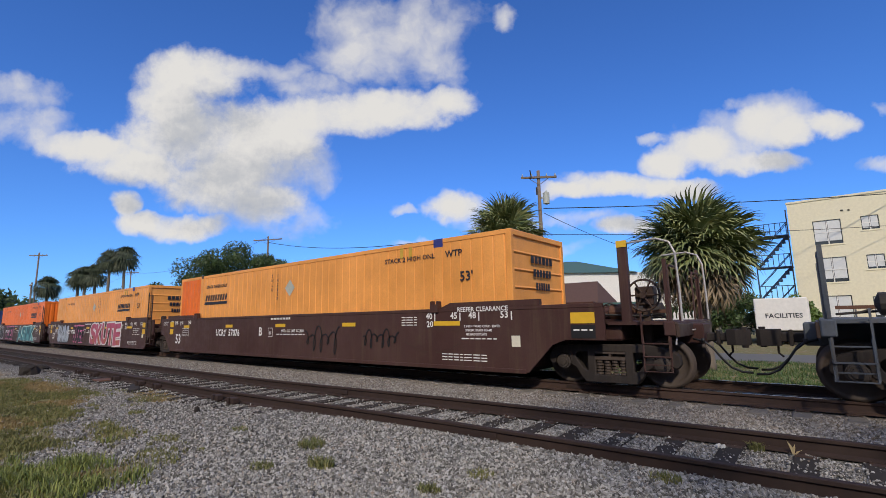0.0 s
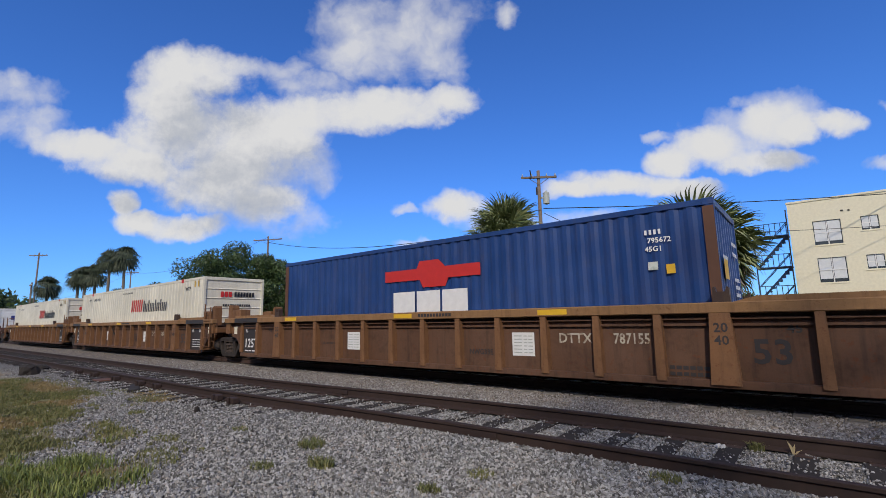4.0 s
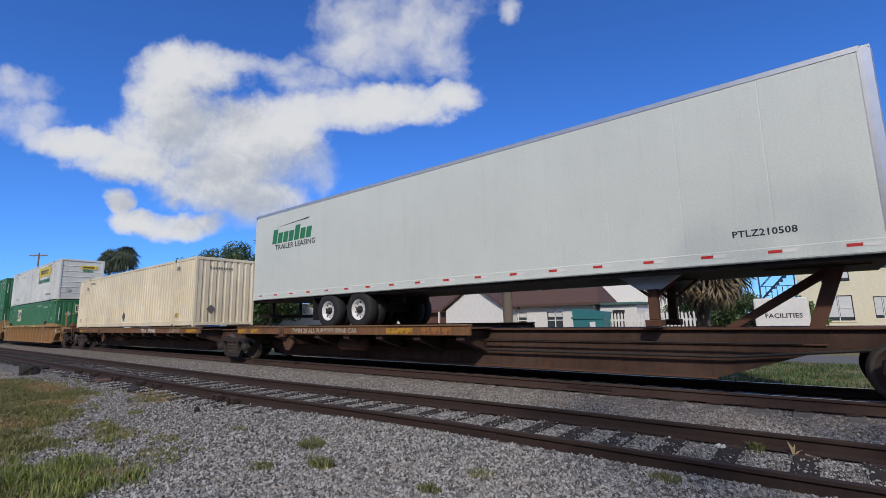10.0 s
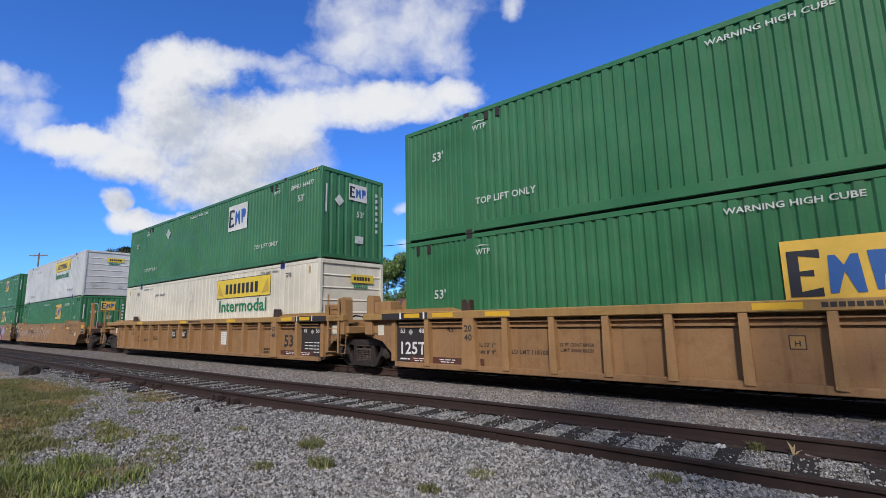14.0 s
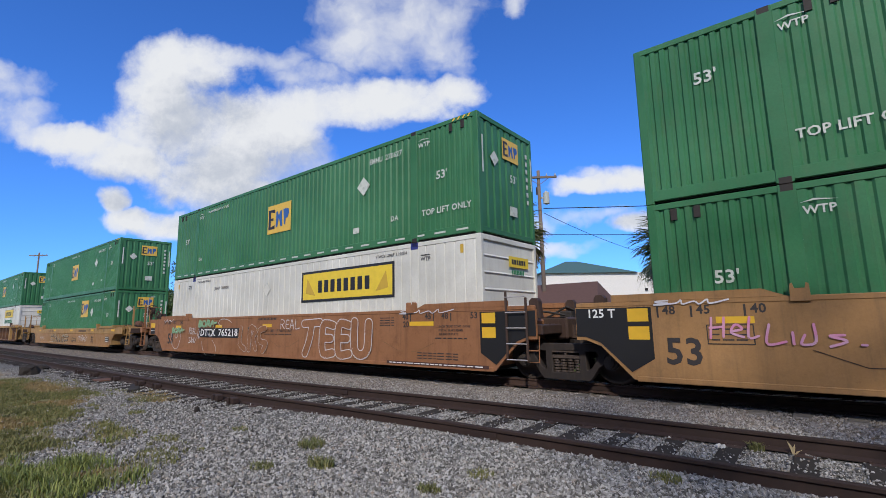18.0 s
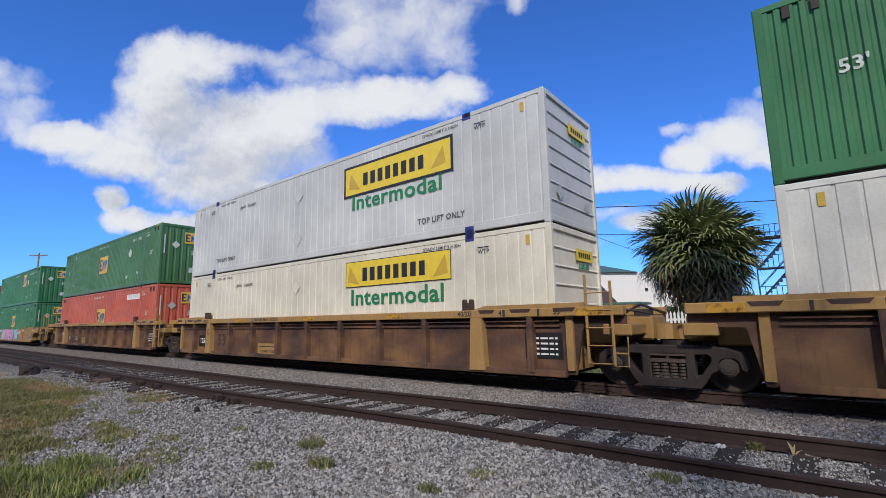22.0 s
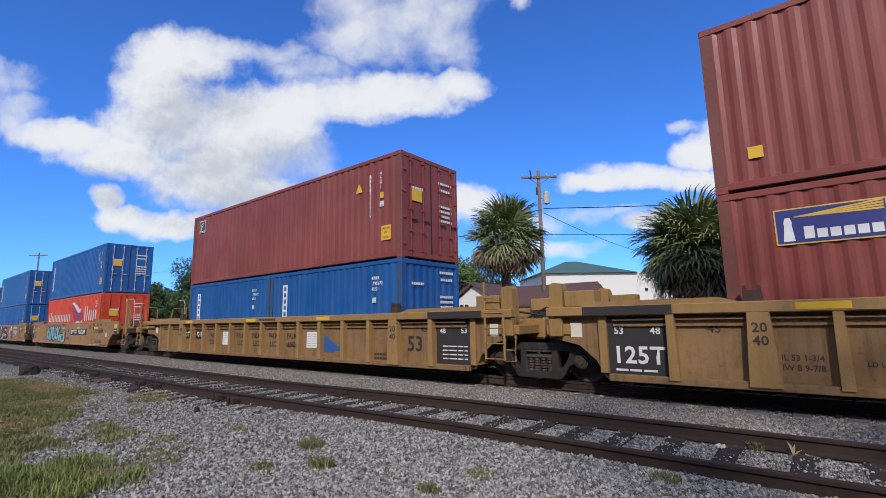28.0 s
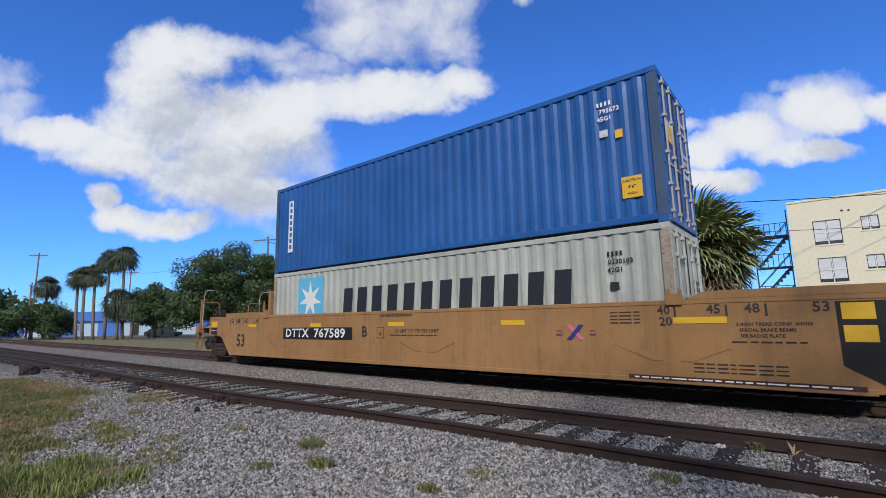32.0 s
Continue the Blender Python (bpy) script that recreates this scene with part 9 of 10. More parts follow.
    for j in range(7):
        for e in (1, -1):
            a = radians(e * (66 - 11 * j))
            patch(box, 1.9 + 0.92 * math.cos(a), 1.83 + 0.67 * math.sin(a), tuple((0.045 * math.cos(0.785 * q), 0.045 * math.sin(0.785 * q)) for q in range(8)), "red", y, "sign_dot")
    letter(box, "WARNING HIGH CUBE", 0.25, 2.60, 0.10, "ink", y, 1.15)
    letter(box, "WTP", 6.8, 2.46, 0.17, "ink", y)
    bars(box, hx + 0.004, 2.0, 1.0, 0.4, 3, "navy", 0.1, front=True)
    patch(box, 6.1, t - 0.08, rect(0.24, 0.18), "red", y - 0.004, "post_cap")
    letter(box, "WTP", -6.28, 2.45, 0.12, "ink", y)
    code_number(box, "431580", -4.88, 2.42, 0.125, "ink", y, code="STTU", spread=0.92)
    for xx, zz in ((-5.55, 1.72), (-4.70, 1.82)):
        patch(box, xx, zz, tuple((p[0] * 0.92, p[1] * 0.92) for p in DIAMOND), "red", y - 0.003, "placard")
        patch(box, xx, zz, rect(0.17, 0.03), "white", y - 0.006, "placard_strip")
        patch(box, xx, zz + 0.06, ((-0.03, -0.02), (0.03, -0.02), (0, 0.05)), "white", y - 0.006, "placard_sign")
    for k in range(7):
        patch(box, -5.30 + 0.055 * k, 1.74 + 0.05 * math.sin(2.3 * k), ((-0.03, -0.02), (0.02, -0.03), (0.035, 0.015), (-0.01, 0.03)), "faded_ink", y - 0.003, "torn_sticker")
    # spine car with two road trailers and a container
    spine_cars()
    box, hx, hw, t = container(-200.6, 1.16, 53, "box_ivory", "deep", "wave", "cream corrugated shipping container on a spine car")
    y = -hw - 0.003
    letter(box, "WTP", 6.42, 2.46, 0.125, "ink", y)
    patch(box, 6.42, 2.56, rect(0.3, 0.022), "ink", y)
    letter(box, "53'", -7.35, 0.42, 0.17, "ink", y)
    patch(box, 0.04, 0.56, tuple((p[0] * 1.15, p[1] * 1.15) for p in DIAMOND), "soft_black", y, "placard_frame")
    patch(box, 0.04, 0.56, tuple((p[0] * 1.03, p[1] * 1.03) for p in DIAMOND), "placard_grey", y - 0.003, "placard")
    letter(box, "WTP", -6.45, 2.28, 0.12, "ink", y)
    patch(box, -6.45, 2.38, rect(0.3, 0.025), "ink", y)
    for cx in (6.47, -6.2):
        patch(box, cx, 0.50, rect(0.34, 0.17), "emblem_yellow", y, "notice_plate")
        letter(box, "TOP LIFT", cx, 0.54, 0.045, "ink", y - 0.003)
        letter(box, "ONLY", cx, 0.465, 0.045, "ink", y - 0.003)
    bars(box, -5.6, 2.58, 1.0, 0.11, 8, "faded_ink", y, gap=0.5)
    bars(box, hx + 0.004, 2.45, 1.0, 0.10, 9, "faded_ink", -0.2, front=True, gap=0.5)
    patch(box, hx + 0.006, 0.72, DIAMOND, "placard_grey", -0.6, "placard", front=True)
    # three ribbed yellow-tan units, double-stacked
    for i, (s, f, r) in enumerate(((-222.1, True, False), (-241.75, False, False), (-261.4, False, True))):
        car = well_car(s, "ribbed", "tan_bright", "yellow_chord", f, r, "yellow-tan ribbed steel well car with black stencil panels", 7 + i, "tan_sheet")
        if i != 1:
            split_number(car, "789367", 3.62 if i == 0 else -2.05, 0.86, 0.19, face("ribbed"))
        ribbed_marks(car, front_c=f, rear_c=r, plates=((-2.57, 2.57), (3.63,), (2.57,))[i], tan=True)
        if i == 1:
            bars(car, 2.0, 0.78, 1.95, 0.6, 3, "red_worn", face("ribbed"), "emblem_shape", gap=0.12)
            patch(car, -0.42, 0.84, rect(0.20, 0.20), "soft_black", face("ribbed"), "stencil_frame")
            patch(car, -0.42, 0.84, rect(0.17, 0.17), "yellow_chord", face("ribbed") - 0.003, "stencil_frame")
            letter(car, "H", -0.42, 0.82, 0.08, "soft_black", face("ribbed") - 0.006)
    green_box(-222.1, Z1, "green corrugated steel shipping container with a pale yellow emblem plate", "b", -3.75, 2.03, "emblem_pale", diamond=False, warn_x=3.0, digits="245757")
    white_box(-222.1, Z2, "white ribbed shipping container with a yellow sign")
    green_box(-241.75, Z1, "green corrugated steel shipping container with a yellow emblem plate", "b", 0.2, 1.55, digits="269698")
    green_box(-241.75, Z2, "green corrugated steel shipping container with a white emblem plate", "a", 3.15, 2.03, "box_white", diamond=False, digits="643036")
    white_box(-261.4, Z1, "white ribbed shipping container with a yellow sign and green word", "box_cream", yellow_x=3.55)
    green_box(-261.4, Z2, "green corrugated steel shipping container with a white emblem plate", "a", 3.0, 2.03, "box_white", digits="644477")
    # three smooth tan units with graffiti
    for i, (s, f, r, mark) in enumerate(((-285.5, True, False, "A"), (-305.1, False, False, "C"), (-324.75, False, True, "B"))):
        tan = "tan_brown" if i == 2 else "tan_car"
        car = well_car(s, "smooth", tan, tan, f, r, "tan smooth-sided steel well car covered in sprayed graffiti", 10 + i)
        smooth_marks(car, "soft_black", i == 2, mark, -3.4, 0.42, joint=[e for e, c in ((1, f), (-1, r)) if not c], digits="765218")
        y = face("smooth") - 0.004
        if i == 0:
            scrawl(car, -0.5, 0.85, 5.2, 0.95, "graffiti_white", y, 31, 11, 0.012)
            scrawl(car, -5.6, 0.82, 4.2, 0.5, "graffiti_white", y, 32, 16, 0.012)
        elif i == 1:
            for mat, lift, pts in (
                ("spray_blue", 0.002, ((-4.44, 0.96), (-4.11, 0.79), (-3.72, 0.66), (-3.39, 0.3), (-3.19, 0.6), (-3.3, 0.95), (-3.11, 1.40), (-3.68, 1.3))),
                ("spray_black", 0.004, ((-3.39, 1.0), (-3.2, 0.54), (-3.4, 0.24), (-2.97, 0.24), (-2.91, 0.61), (-3.13, 1.13), (-3.07, 1.41), (-3.33, 1.41))),
                ("spray_pink", 0.005, ((-3.07, 1.41), (-2.91, 0.61), (-3.0, 0.28), (-1.46, 0.28), (-1.45, 0.57), (-1.69, 0.7), (-1.73, 1.03), (-1.58, 1.11), (-1.58, 1.41))),
                ("spray_pink", 0.006, ((-1.75, 0.71), (-0.27, 0.73), (-0.4, 1.06), (-1.67, 1.04))),
                ("spray_black", 0.008, ((-1.78, 0.72), (-1.7, 0.59), (-1.45, 0.57), (-0.55, 0.51), (-0.33, 0.55), (-0.3, 0.71))),
                ("spray_black", 0.008, ((-0.97, 1.08), (-0.4, 1.06), (-0.39, 1.16), (-0.61, 1.41), (-0.92, 1.39))),
                ("spray_black", 0.009, ((-0.94, 0.28), (-0.55, 0.28), (-0.54, 0.51), (-0.7, 0.49))),
                ("spray_pink", 0.007, ((-0.61, 1.41), (-0.64, 1.16), (-0.39, 1.16), (-0.3, 0.63), (-0.55, 0.51), (-0.55, 0.28), (0.51, 0.30), (0.54, 0.56), (0.43, 0.68), (0.46, 1.15), (0.51, 1.41))),
                ("box_maroon", 0.002, ((0.56, 1.0), (0.75, 1.0), (0.75, 0.6), (0.98, 0.6), (0.98, 1.0), (1.25, 1.0), (1.25, 0.6), (1.5, 0.6), (1.5, 1.0), (2.1, 1.0), (2.1, 1.18), (0.56, 1.18))),
                ("spray_pink", 0.003, ((2.15, 0.28), (4.9, 0.28), (5.0, 0.7), (5.3, 0.95), (4.9, 1.40), (2.15, 1.40))),
                ("spray_black", 0.006, ((2.3, 0.55), (2.9, 0.50), (3.3, 0.70), (3.3, 0.86), (2.9, 0.80), (2.3, 0.86))),
                ("spray_black", 0.006, ((3.5, 0.28), (3.8, 0.28), (3.9, 0.75), (4.5, 0.28), (4.85, 0.28), (4.15, 0.9), (4.7, 1.40), (4.4, 1.40), (3.9, 1.02), (3.75, 1.40), (3.5, 1.40))),
                ("spray_blue", 0.005, ((4.75, 0.98), (5.2, 0.55), (5.3, 0.80), (6.1, 0.92), (5.35, 1.12), (5.3, 1.35))),
            ):
                patch(car, 0, 0, pts, mat, y - lift, "graffiti_shape")
            scrawl(car, -4.5, 0.75, 0.5, 0.9, "graffiti_white", y, 37, 3, 0.008)
            for cx, cz, w, h, mat, lines in (
                (-6.95, 1.05, 0.62, 0.34, "spray_hot", (((0.05, 0.95), (0.0, 0.05)), ((0.0, 0.5), (0.3, 0.55)), ((0.32, 0.95), (0.28, 0.1)), ((0.45, 0.35), (0.68, 0.45), (0.55, 0.65), (0.45, 0.3), (0.7, 0.1)), ((0.85, 0.95), (0.80, 0.1), (1.0, 0.15)))),
                (-6.02, 0.95, 1.1, 0.32, "spray_hot", (((0.06, 0.95), (0.02, 0.1), (0.22, 0.2)), ((0.30, 0.6), (0.30, 0.1)), ((0.42, 0.5), (0.38, 0.1), (0.52, 0.2), (0.52, 0.95)), ((0.80, 0.5), (0.66, 0.45), (0.82, 0.25), (0.66, 0.02)), ((0.95, 0.1), (0.99, 0.1)))),
                (-7.5, 1.46, 1.1, 0.08, "graffiti_white", (SQUIGGLE,)),
            ):
                part("graffiti_scrawl", stroke_geo(lines, w, h, 0.017 if mat == "spray_hot" else 0.012, 0.017 if mat == "spray_hot" else 0.012, 0.014).mesh("graffiti_scrawl", mat, fix=False), car, Matrix.Translation((cx, y, cz)) @ NEAR)
            scrawl(car, 1.2, 1.33, 1.6, 0.12, "soft_black", y, 38, 8, 0.012)
        else:
            for cx, cz, w, h in ((-4.33, 1.275, 1.5, 0.24), (-6.88, 1.02, 1.2, 0.20)):
                wild_style(car, cx, cz, w, h, BORA, 0.19 * h, "spray_mint", None, y - 0.004, 0.0, flat=0.9)
            for cx, cz, w, h, line in (
                (-7.11, 0.71, 0.9, 0.82, ((0.5, 1.0), (0.08, 0.78), (0.0, 0.42), (0.3, 0.04), (0.72, 0.02), (1.0, 0.5), (0.86, 0.86), (0.5, 1.0))),
                (-7.05, 0.86, 0.28, 0.28, ((0.5, 1.0), (0.0, 0.6), (0.3, 0.0), (0.9, 0.2), (0.95, 0.8), (0.5, 1.0))),
                (-4.15, 0.36, 1.15, 0.50, ((0.0, 1.0), (0.08, 0.45), (0.3, 0.0))), (-4.15, 0.40, 1.15, 0.52, ((0.72, 1.0), (0.97, 0.5), (0.95, 0.0))),
                (-3.1, 1.30, 1.2, 0.26, ((0.36, 0.0), (0.2, 0.45), (0.36, 0.95), (0.72, 0.9), (1.0, 0.5))), (-7.9, 1.42, 0.9, 0.12, ((0.0, 0.9), (0.1, 0.0), (0.3, 0.9), (0.42, 0.1), (0.6, 0.8), (0.8, 0.2), (1.0, 0.9))),
                (-4.05, 0.92, 0.5, 0.2, ((0.0, 0.6), (0.3, 0.0), (0.8, 0.1), (1.0, 0.7))),
            ):
                part("graffiti_scrawl", stroke_geo([line], w, h, 0.011, 0.011, 0.004).mesh("graffiti_scrawl", "graffiti_white", fix=False), car, Matrix.Translation((cx, y, cz)) @ NEAR)
            for cx, cz, w, h, lines in (
                (-5.55, 1.0, 0.62, 0.24, REAL), (-5.55, 0.65, 0.66, 0.28, (SQUIGGLE,)),
                (-4.98, 0.86, 0.34, 0.44, (((0.0, 0.25), (0.25, 1.0)), ((0.3, 0.15), (0.6, 0.95)), ((0.65, 0.2), (1.0, 0.9)))),
            ):
                part("graffiti_scrawl", stroke_geo(lines, w, h, 0.012, 0.012, 0.004).mesh("graffiti_scrawl", "graffiti_white", fix=False), car, Matrix.Translation((cx, y, cz)) @ NEAR)
            wild_style(car, 3.3, 0.80, 2.9, 0.98, (
                [[(0.0, 0.92), (0.26, 0.95)], [(0.13, 0.92), (0.09, 0.45), (0.02, 0.05)]],
                [[(0.47, 0.86), (0.33, 0.90), (0.30, 0.50), (0.32, 0.08), (0.46, 0.10)], [(0.32, 0.5), (0.43, 0.5)]],
                [[(0.70, 0.86), (0.57, 0.90), (0.54, 0.50), (0.56, 0.08), (0.70, 0.10)], [(0.56, 0.5), (0.67, 0.5)]],
                [[(0.78, 0.95), (0.78, 0.25), (0.86, 0.08), (0.95, 0.25), (0.97, 0.92)]],
            ), 0.125, "tan_brown", "graffiti_white", y, 0.024, flat=0.8)
            wild_style(car, -1.0, 0.76, 1.8, 0.8, (
                [[(0.05, 0.9), (0.02, 0.3), (0.2, 0.05)]], [[(0.36, 0.05), (0.40, 0.9), (0.58, 0.8), (0.5, 0.5), (0.6, 0.1)]], [[(0.9, 0.9), (0.72, 0.8), (0.75, 0.4), (0.95, 0.3), (0.85, 0.02)]],
            ), 0.10, "tan_brown", "graffiti_white", y, 0.010, flat=0.9)
            part("graffiti_scrawl", stroke_geo(REAL, 1.0, 0.28, 0.012, 0.012, 0.004).mesh("graffiti_scrawl", "graffiti_white", fix=False), car, Matrix.Translation((1.1, y, 1.2)) @ NEAR)
            part("graffiti_scrawl", stroke_geo([SQUIGGLE], 1.7, 0.10, 0.010, 0.010, 0.012).mesh("graffiti_scrawl", "graffiti_white", fix=False), car, Matrix.Translation((6.6, y, 1.45)) @ NEAR)
    green_box(-285.5, Z1, "green corrugated steel shipping container under a white one", "b", 3.0, 2.03, diamond=False)
    white_box(-285.5, Z2, "pale grey ribbed shipping container with a yellow sign", "box_grey", yellow_x=3.0)
    green_box(-305.1, Z1, "green corrugated steel shipping container with a yellow emblem plate", "b", 2.97, 2.05, digits="278195")
    green_box(-305.1, Z2, "green corrugated steel shipping container with a yellow emblem plate", "a", 3.15, 2.04, digits="647572")
    white_box(-324.75, Z1, "white ribbed shipping container with a black-framed yellow sign", yellow_x=3.4, framed=True, lower_green=False, digits="333300")
    box = green_box(-324.75, Z2, "green corrugated steel shipping container with a yellow emblem plate", "b", 0.0, 1.57, warn_x=-4.35)
    letter(box, "TOP LIFT ONLY", 7.1, 0.70, 0.15, "stencil_white", -1.297)
    for k in range(24):
        patch(box, -7.6 + 0.66 * k, 0.15, rect(0.34, 0.045), "stencil_white", -1.299, "reflector")
    # single yellow car, tapered ends
    for k, s in enumerate((-348.35, -435.4)):
        car = well_car(s, "fish", "yellow_car", "yellow_chord" if k == 0 else "yellow_car", True, True, "yellow steel well car with tapered side sills and graffiti", 13 + k, None if k else "tan_car")
        y, y_top = face("fish"), -1.446
        letter(car, "53", 5.2 if k == 0 else 6.9, 0.50, 0.34, "soft_black", y)
        for x, w in ((4.6, "40"), (5.5, "45"), (6.2, "48"), (7.2, "53")):
            letter(car, w, x, 1.02, 0.12, "soft_black", y_top)
        for x in (-7.0, -3.0, 1.0, 5.2, 8.6):
            patch(car, x, 1.03, rect(0.55, 0.11), "yellow", y_top, "reflector")
        patch(car, 7.72, 0.55, rect(0.62, 0.30), "black", y, "stencil_panel")
        for i in range(3):
            bars(car, 7.72, 0.64 - 0.1 * i, 0.5, 0.05, 9, "white", y - 0.004)
        if k == 0:
            wild_style(car, -1.75, 0.48, 4.7, 0.66, SAVIE, 0.085, "yellow_car", "stencil_white", y, 0.016, "spray_black")
            code_number(car, "71323", -3.8, 0.98, 0.16, "soft_black", y_top)
            scrawl(car, -6.3, 0.50, 1.3, 0.26, "graffiti_white", y, 47, 5, 0.012)
            patch(car, 1.55, 0.48, ((-0.55, -0.05), (-0.1, 0.22), (-0.15, 0.06), (0.6, 0.10), (0.45, 0.0), (0.62, -0.12), (-0.1, -0.08), (-0.15, -0.2)), "spray_black", y - 0.003, "graffiti_shape")
            patch(car, 1.55, 0.49, ((-0.46, -0.04), (-0.14, 0.15), (-0.19, 0.03), (0.48, 0.06), (0.36, 0.0), (0.5, -0.08), (-0.14, -0.05), (-0.18, -0.14)), "yellow_car", y - 0.006, "graffiti_shape")
            bars(car, 3.3, 1.0, 1.5, 0.10, 16, "soft_black", y_top)
            scrawl(car, 3.3, 0.55, 1.8, 0.4, "graffiti_white", y, 42, 8, 0.014)
        else:
            for gx, gz, gw, gh in ((-3.0, 0.60, 1.3, 0.95), (-1.6, 0.85, 2.0, 0.6), (0.6, 0.95, 1.8, 0.4), (1.9, 0.72, 1.4, 0.8), (2.7, 0.55, 0.9, 0.7), (-0.5, 0.32, 3.5, 0.3), (-3.75, 1.0, 0.35, 0.3), (2.75, 1.05, 0.5, 0.16)):
                blot(car, gx, gz, gw + 0.05, gh + 0.05, "navy", y_top - 0.0005, int(gx * 10))
                blot(car, gx, gz, gw, gh, "spray_blue", y_top - 0.002 - 0.0002 * gx, int(gx * 10))
            wild_style(car, -0.25, 0.66, 4.7, 0.86, (
                [[(0.04, 0.10), (0.08, 0.50), (0.07, 0.92), (0.17, 0.90), (0.19, 0.66), (0.09, 0.52)], [(0.12, 0.48), (0.22, 0.10)]],
                [[(0.25, 0.08), (0.30, 0.50), (0.27, 0.94), (0.36, 0.90), (0.42, 0.40), (0.44, 0.08)], [(0.30, 0.44), (0.40, 0.42)]],
                [[(0.63, 0.88), (0.48, 0.90), (0.50, 0.50), (0.50, 0.12), (0.64, 0.10)], [(0.50, 0.50), (0.62, 0.48)]],
                [[(0.69, 0.06), (0.70, 0.92), (0.80, 0.34), (0.88, 0.94), (0.90, 0.50), (0.98, 0.06)]],
            ), 0.20, "spray_hot", "spray_black", y_top - 0.006, 0.042, flat=0.52, shine="graffiti_white")
            letter(car, "76TH", 1.75, 0.62, 0.12, "soft_black", y_top - 0.05)
            wild_style(car, -5.95, 0.62, 3.0, 0.52, SAVIE, 0.060, "spray_black", None, y_top, 0.0)
            patch(car, -4.55, 1.0, rect(2.5, 0.22), "soft_black", y_top, "number_board")
            code_number(car, "471535", -4.55, 1.0, 0.155, "white", y_top - 0.004, code="DTTX", spread=1.3)
            # old emblem, worn almost away
            patch(car, 3.7, 0.86, ((-1.0, -0.10), (0.55, -0.10), (0.75, 0.0), (0.55, 0.10), (-0.7, 0.10)), "spray_smoke", y_top - 0.001, "faded_emblem")
            for k in (-1, 1):
                patch(car, 5.0, 0.62, ((-0.55, -0.30 * k), (-0.20, -0.30 * k), (0.55, 0.30 * k), (0.20, 0.30 * k)) if k > 0 else ((-0.20, 0.30), (-0.55, 0.30), (0.20, -0.30), (0.55, -0.30)), "orange_worn", y_top - 0.001 - 0.001 * (k + 1), "faded_emblem")
    green_box(-348.35, Z1, "green corrugated steel shipping container with a yellow emblem plate", "b", 2.75, 2.05, digits="652408", ribs="close")
    green_box(-348.35, Z2, "green corrugated steel shipping container with a yellow emblem plate", "b", -0.1, 1.57, ribs="ripple")
    green_box(-435.4, Z1, "green corrugated steel shipping container with a yellow emblem plate", "b", -0.08, 1.55, diamond=False, digits="2633", ribs="close")
    green_box(-435.4, Z2, "green corrugated steel shipping container with a yellow emblem plate", "b", 2.78, 2.05, digits="275704", ribs="close")
    # three ribbed two-tone units
    for i, (s, f, r) in enumerate(((-372.4, True, False), (-392.2, False, False), (-411.9, False, True))):
        car = well_car(s, "ribbed", "yellow_chord", "yellow_chord", f, r, "ribbed well car with yellow top chord and grimy brown lower side", 16 + i, "tan_lower", True)
        y = face("ribbed")
        if i < 2:
            patch(car, -6.48, 0.62, rect(0.82, 0.42), "black", y, "stencil_panel")
            letter(car, "125-T", -6.48, 0.62, 0.19, "white", y - 0.004)
        letter(car, "52,900 LBS MAX GROSS", -2.0, 1.36, 0.10, "soft_black", -1.524, 1.1)
        patch(car, 7.82, 0.72, rect(0.8, 0.5), "black", y, "stencil_panel")
        for j in range(4):
            bars(car, 7.82, 0.86 - 0.1 * j, 0.6, 0.05, 9, "white", y - 0.004)
        letter(car, "53", 5.6 if i != 1 else -5.1, 0.66, 0.42, "dark_panel", y)
        if i != 1:
            for cx in (-5.0, -3.58):
                patch(car, cx, 0.55, rect(1.05 if cx < -4 else 1.3, 0.40), "soft_black", y, "number_board")
            letter(car, "DTTX", -4.85, 0.55, 0.21, "graffiti_white", y - 0.004, 1.05)
            letter(car, "728655", -3.62, 0.55, 0.20, "worn_ink", y - 0.004)
        letter(car, ("B", "C", "A")[i], -5.85, 0.95, 0.2, "rust_iron", -1.520)
        for e in (-1, 1):
            for q, w in ((6.62, 0.42), (7.42, 0.50), (8.35, 0.46)):
                patch(car, e * q, 1.395, ((-w / 2, 0.04), (-w / 2 + 0.06, -0.035), (w / 2 - 0.06, -0.035), (w / 2, 0.04)), "dark_panel", -1.5235, "lift_pocket")
            for q in (7.05, 7.82):
                patch(car, e * q, 1.36, rect(0.05, 0.14), "soft_black", -1.5235, "stencil_bar")
            patch(car, e * 8.85, 1.35, rect(0.52, 0.14), "yellow_worn", -1.5235, "reflector")
        for x, w in ((-3.6, 0.5), (0.4, 0.6), (3.9, 0.5)):
            patch(car, x, 1.35, rect(w, 0.09), "yellow_worn", -1.5235, "reflector")
        patch(car, -2.0, 0.42, rect(1.2, 0.36), "yellow_chord", y, "stencil_panel")
        letter(car, "LD LMT 117,000", -2.0, 0.34, 0.085, "soft_black", y - 0.004, 0.95)
        bars(car, -2.0, 0.50, 1.0, 0.05, 12, "soft_black", y - 0.004)
        if i == 2:
            patch(car, -6.8, 0.80, rect(0.16, 0.2), "white", y, "notice_plate")
        for x, w in ((-6.05, "40/20"), (-6.9, "45"), (6.05, "40/20"), (7.0, "45"), (8.2, "53")):
            letter(car, w, x, 1.36, 0.11, "soft_black", -1.524)
    white_box(-372.4, Z1, "white ribbed shipping container with a yellow sign and green word", yellow_x=3.68)
    green_box(-372.4, Z2, "green corrugated steel shipping container with a yellow emblem plate", "b", 0.08, 1.55, digits="265312")
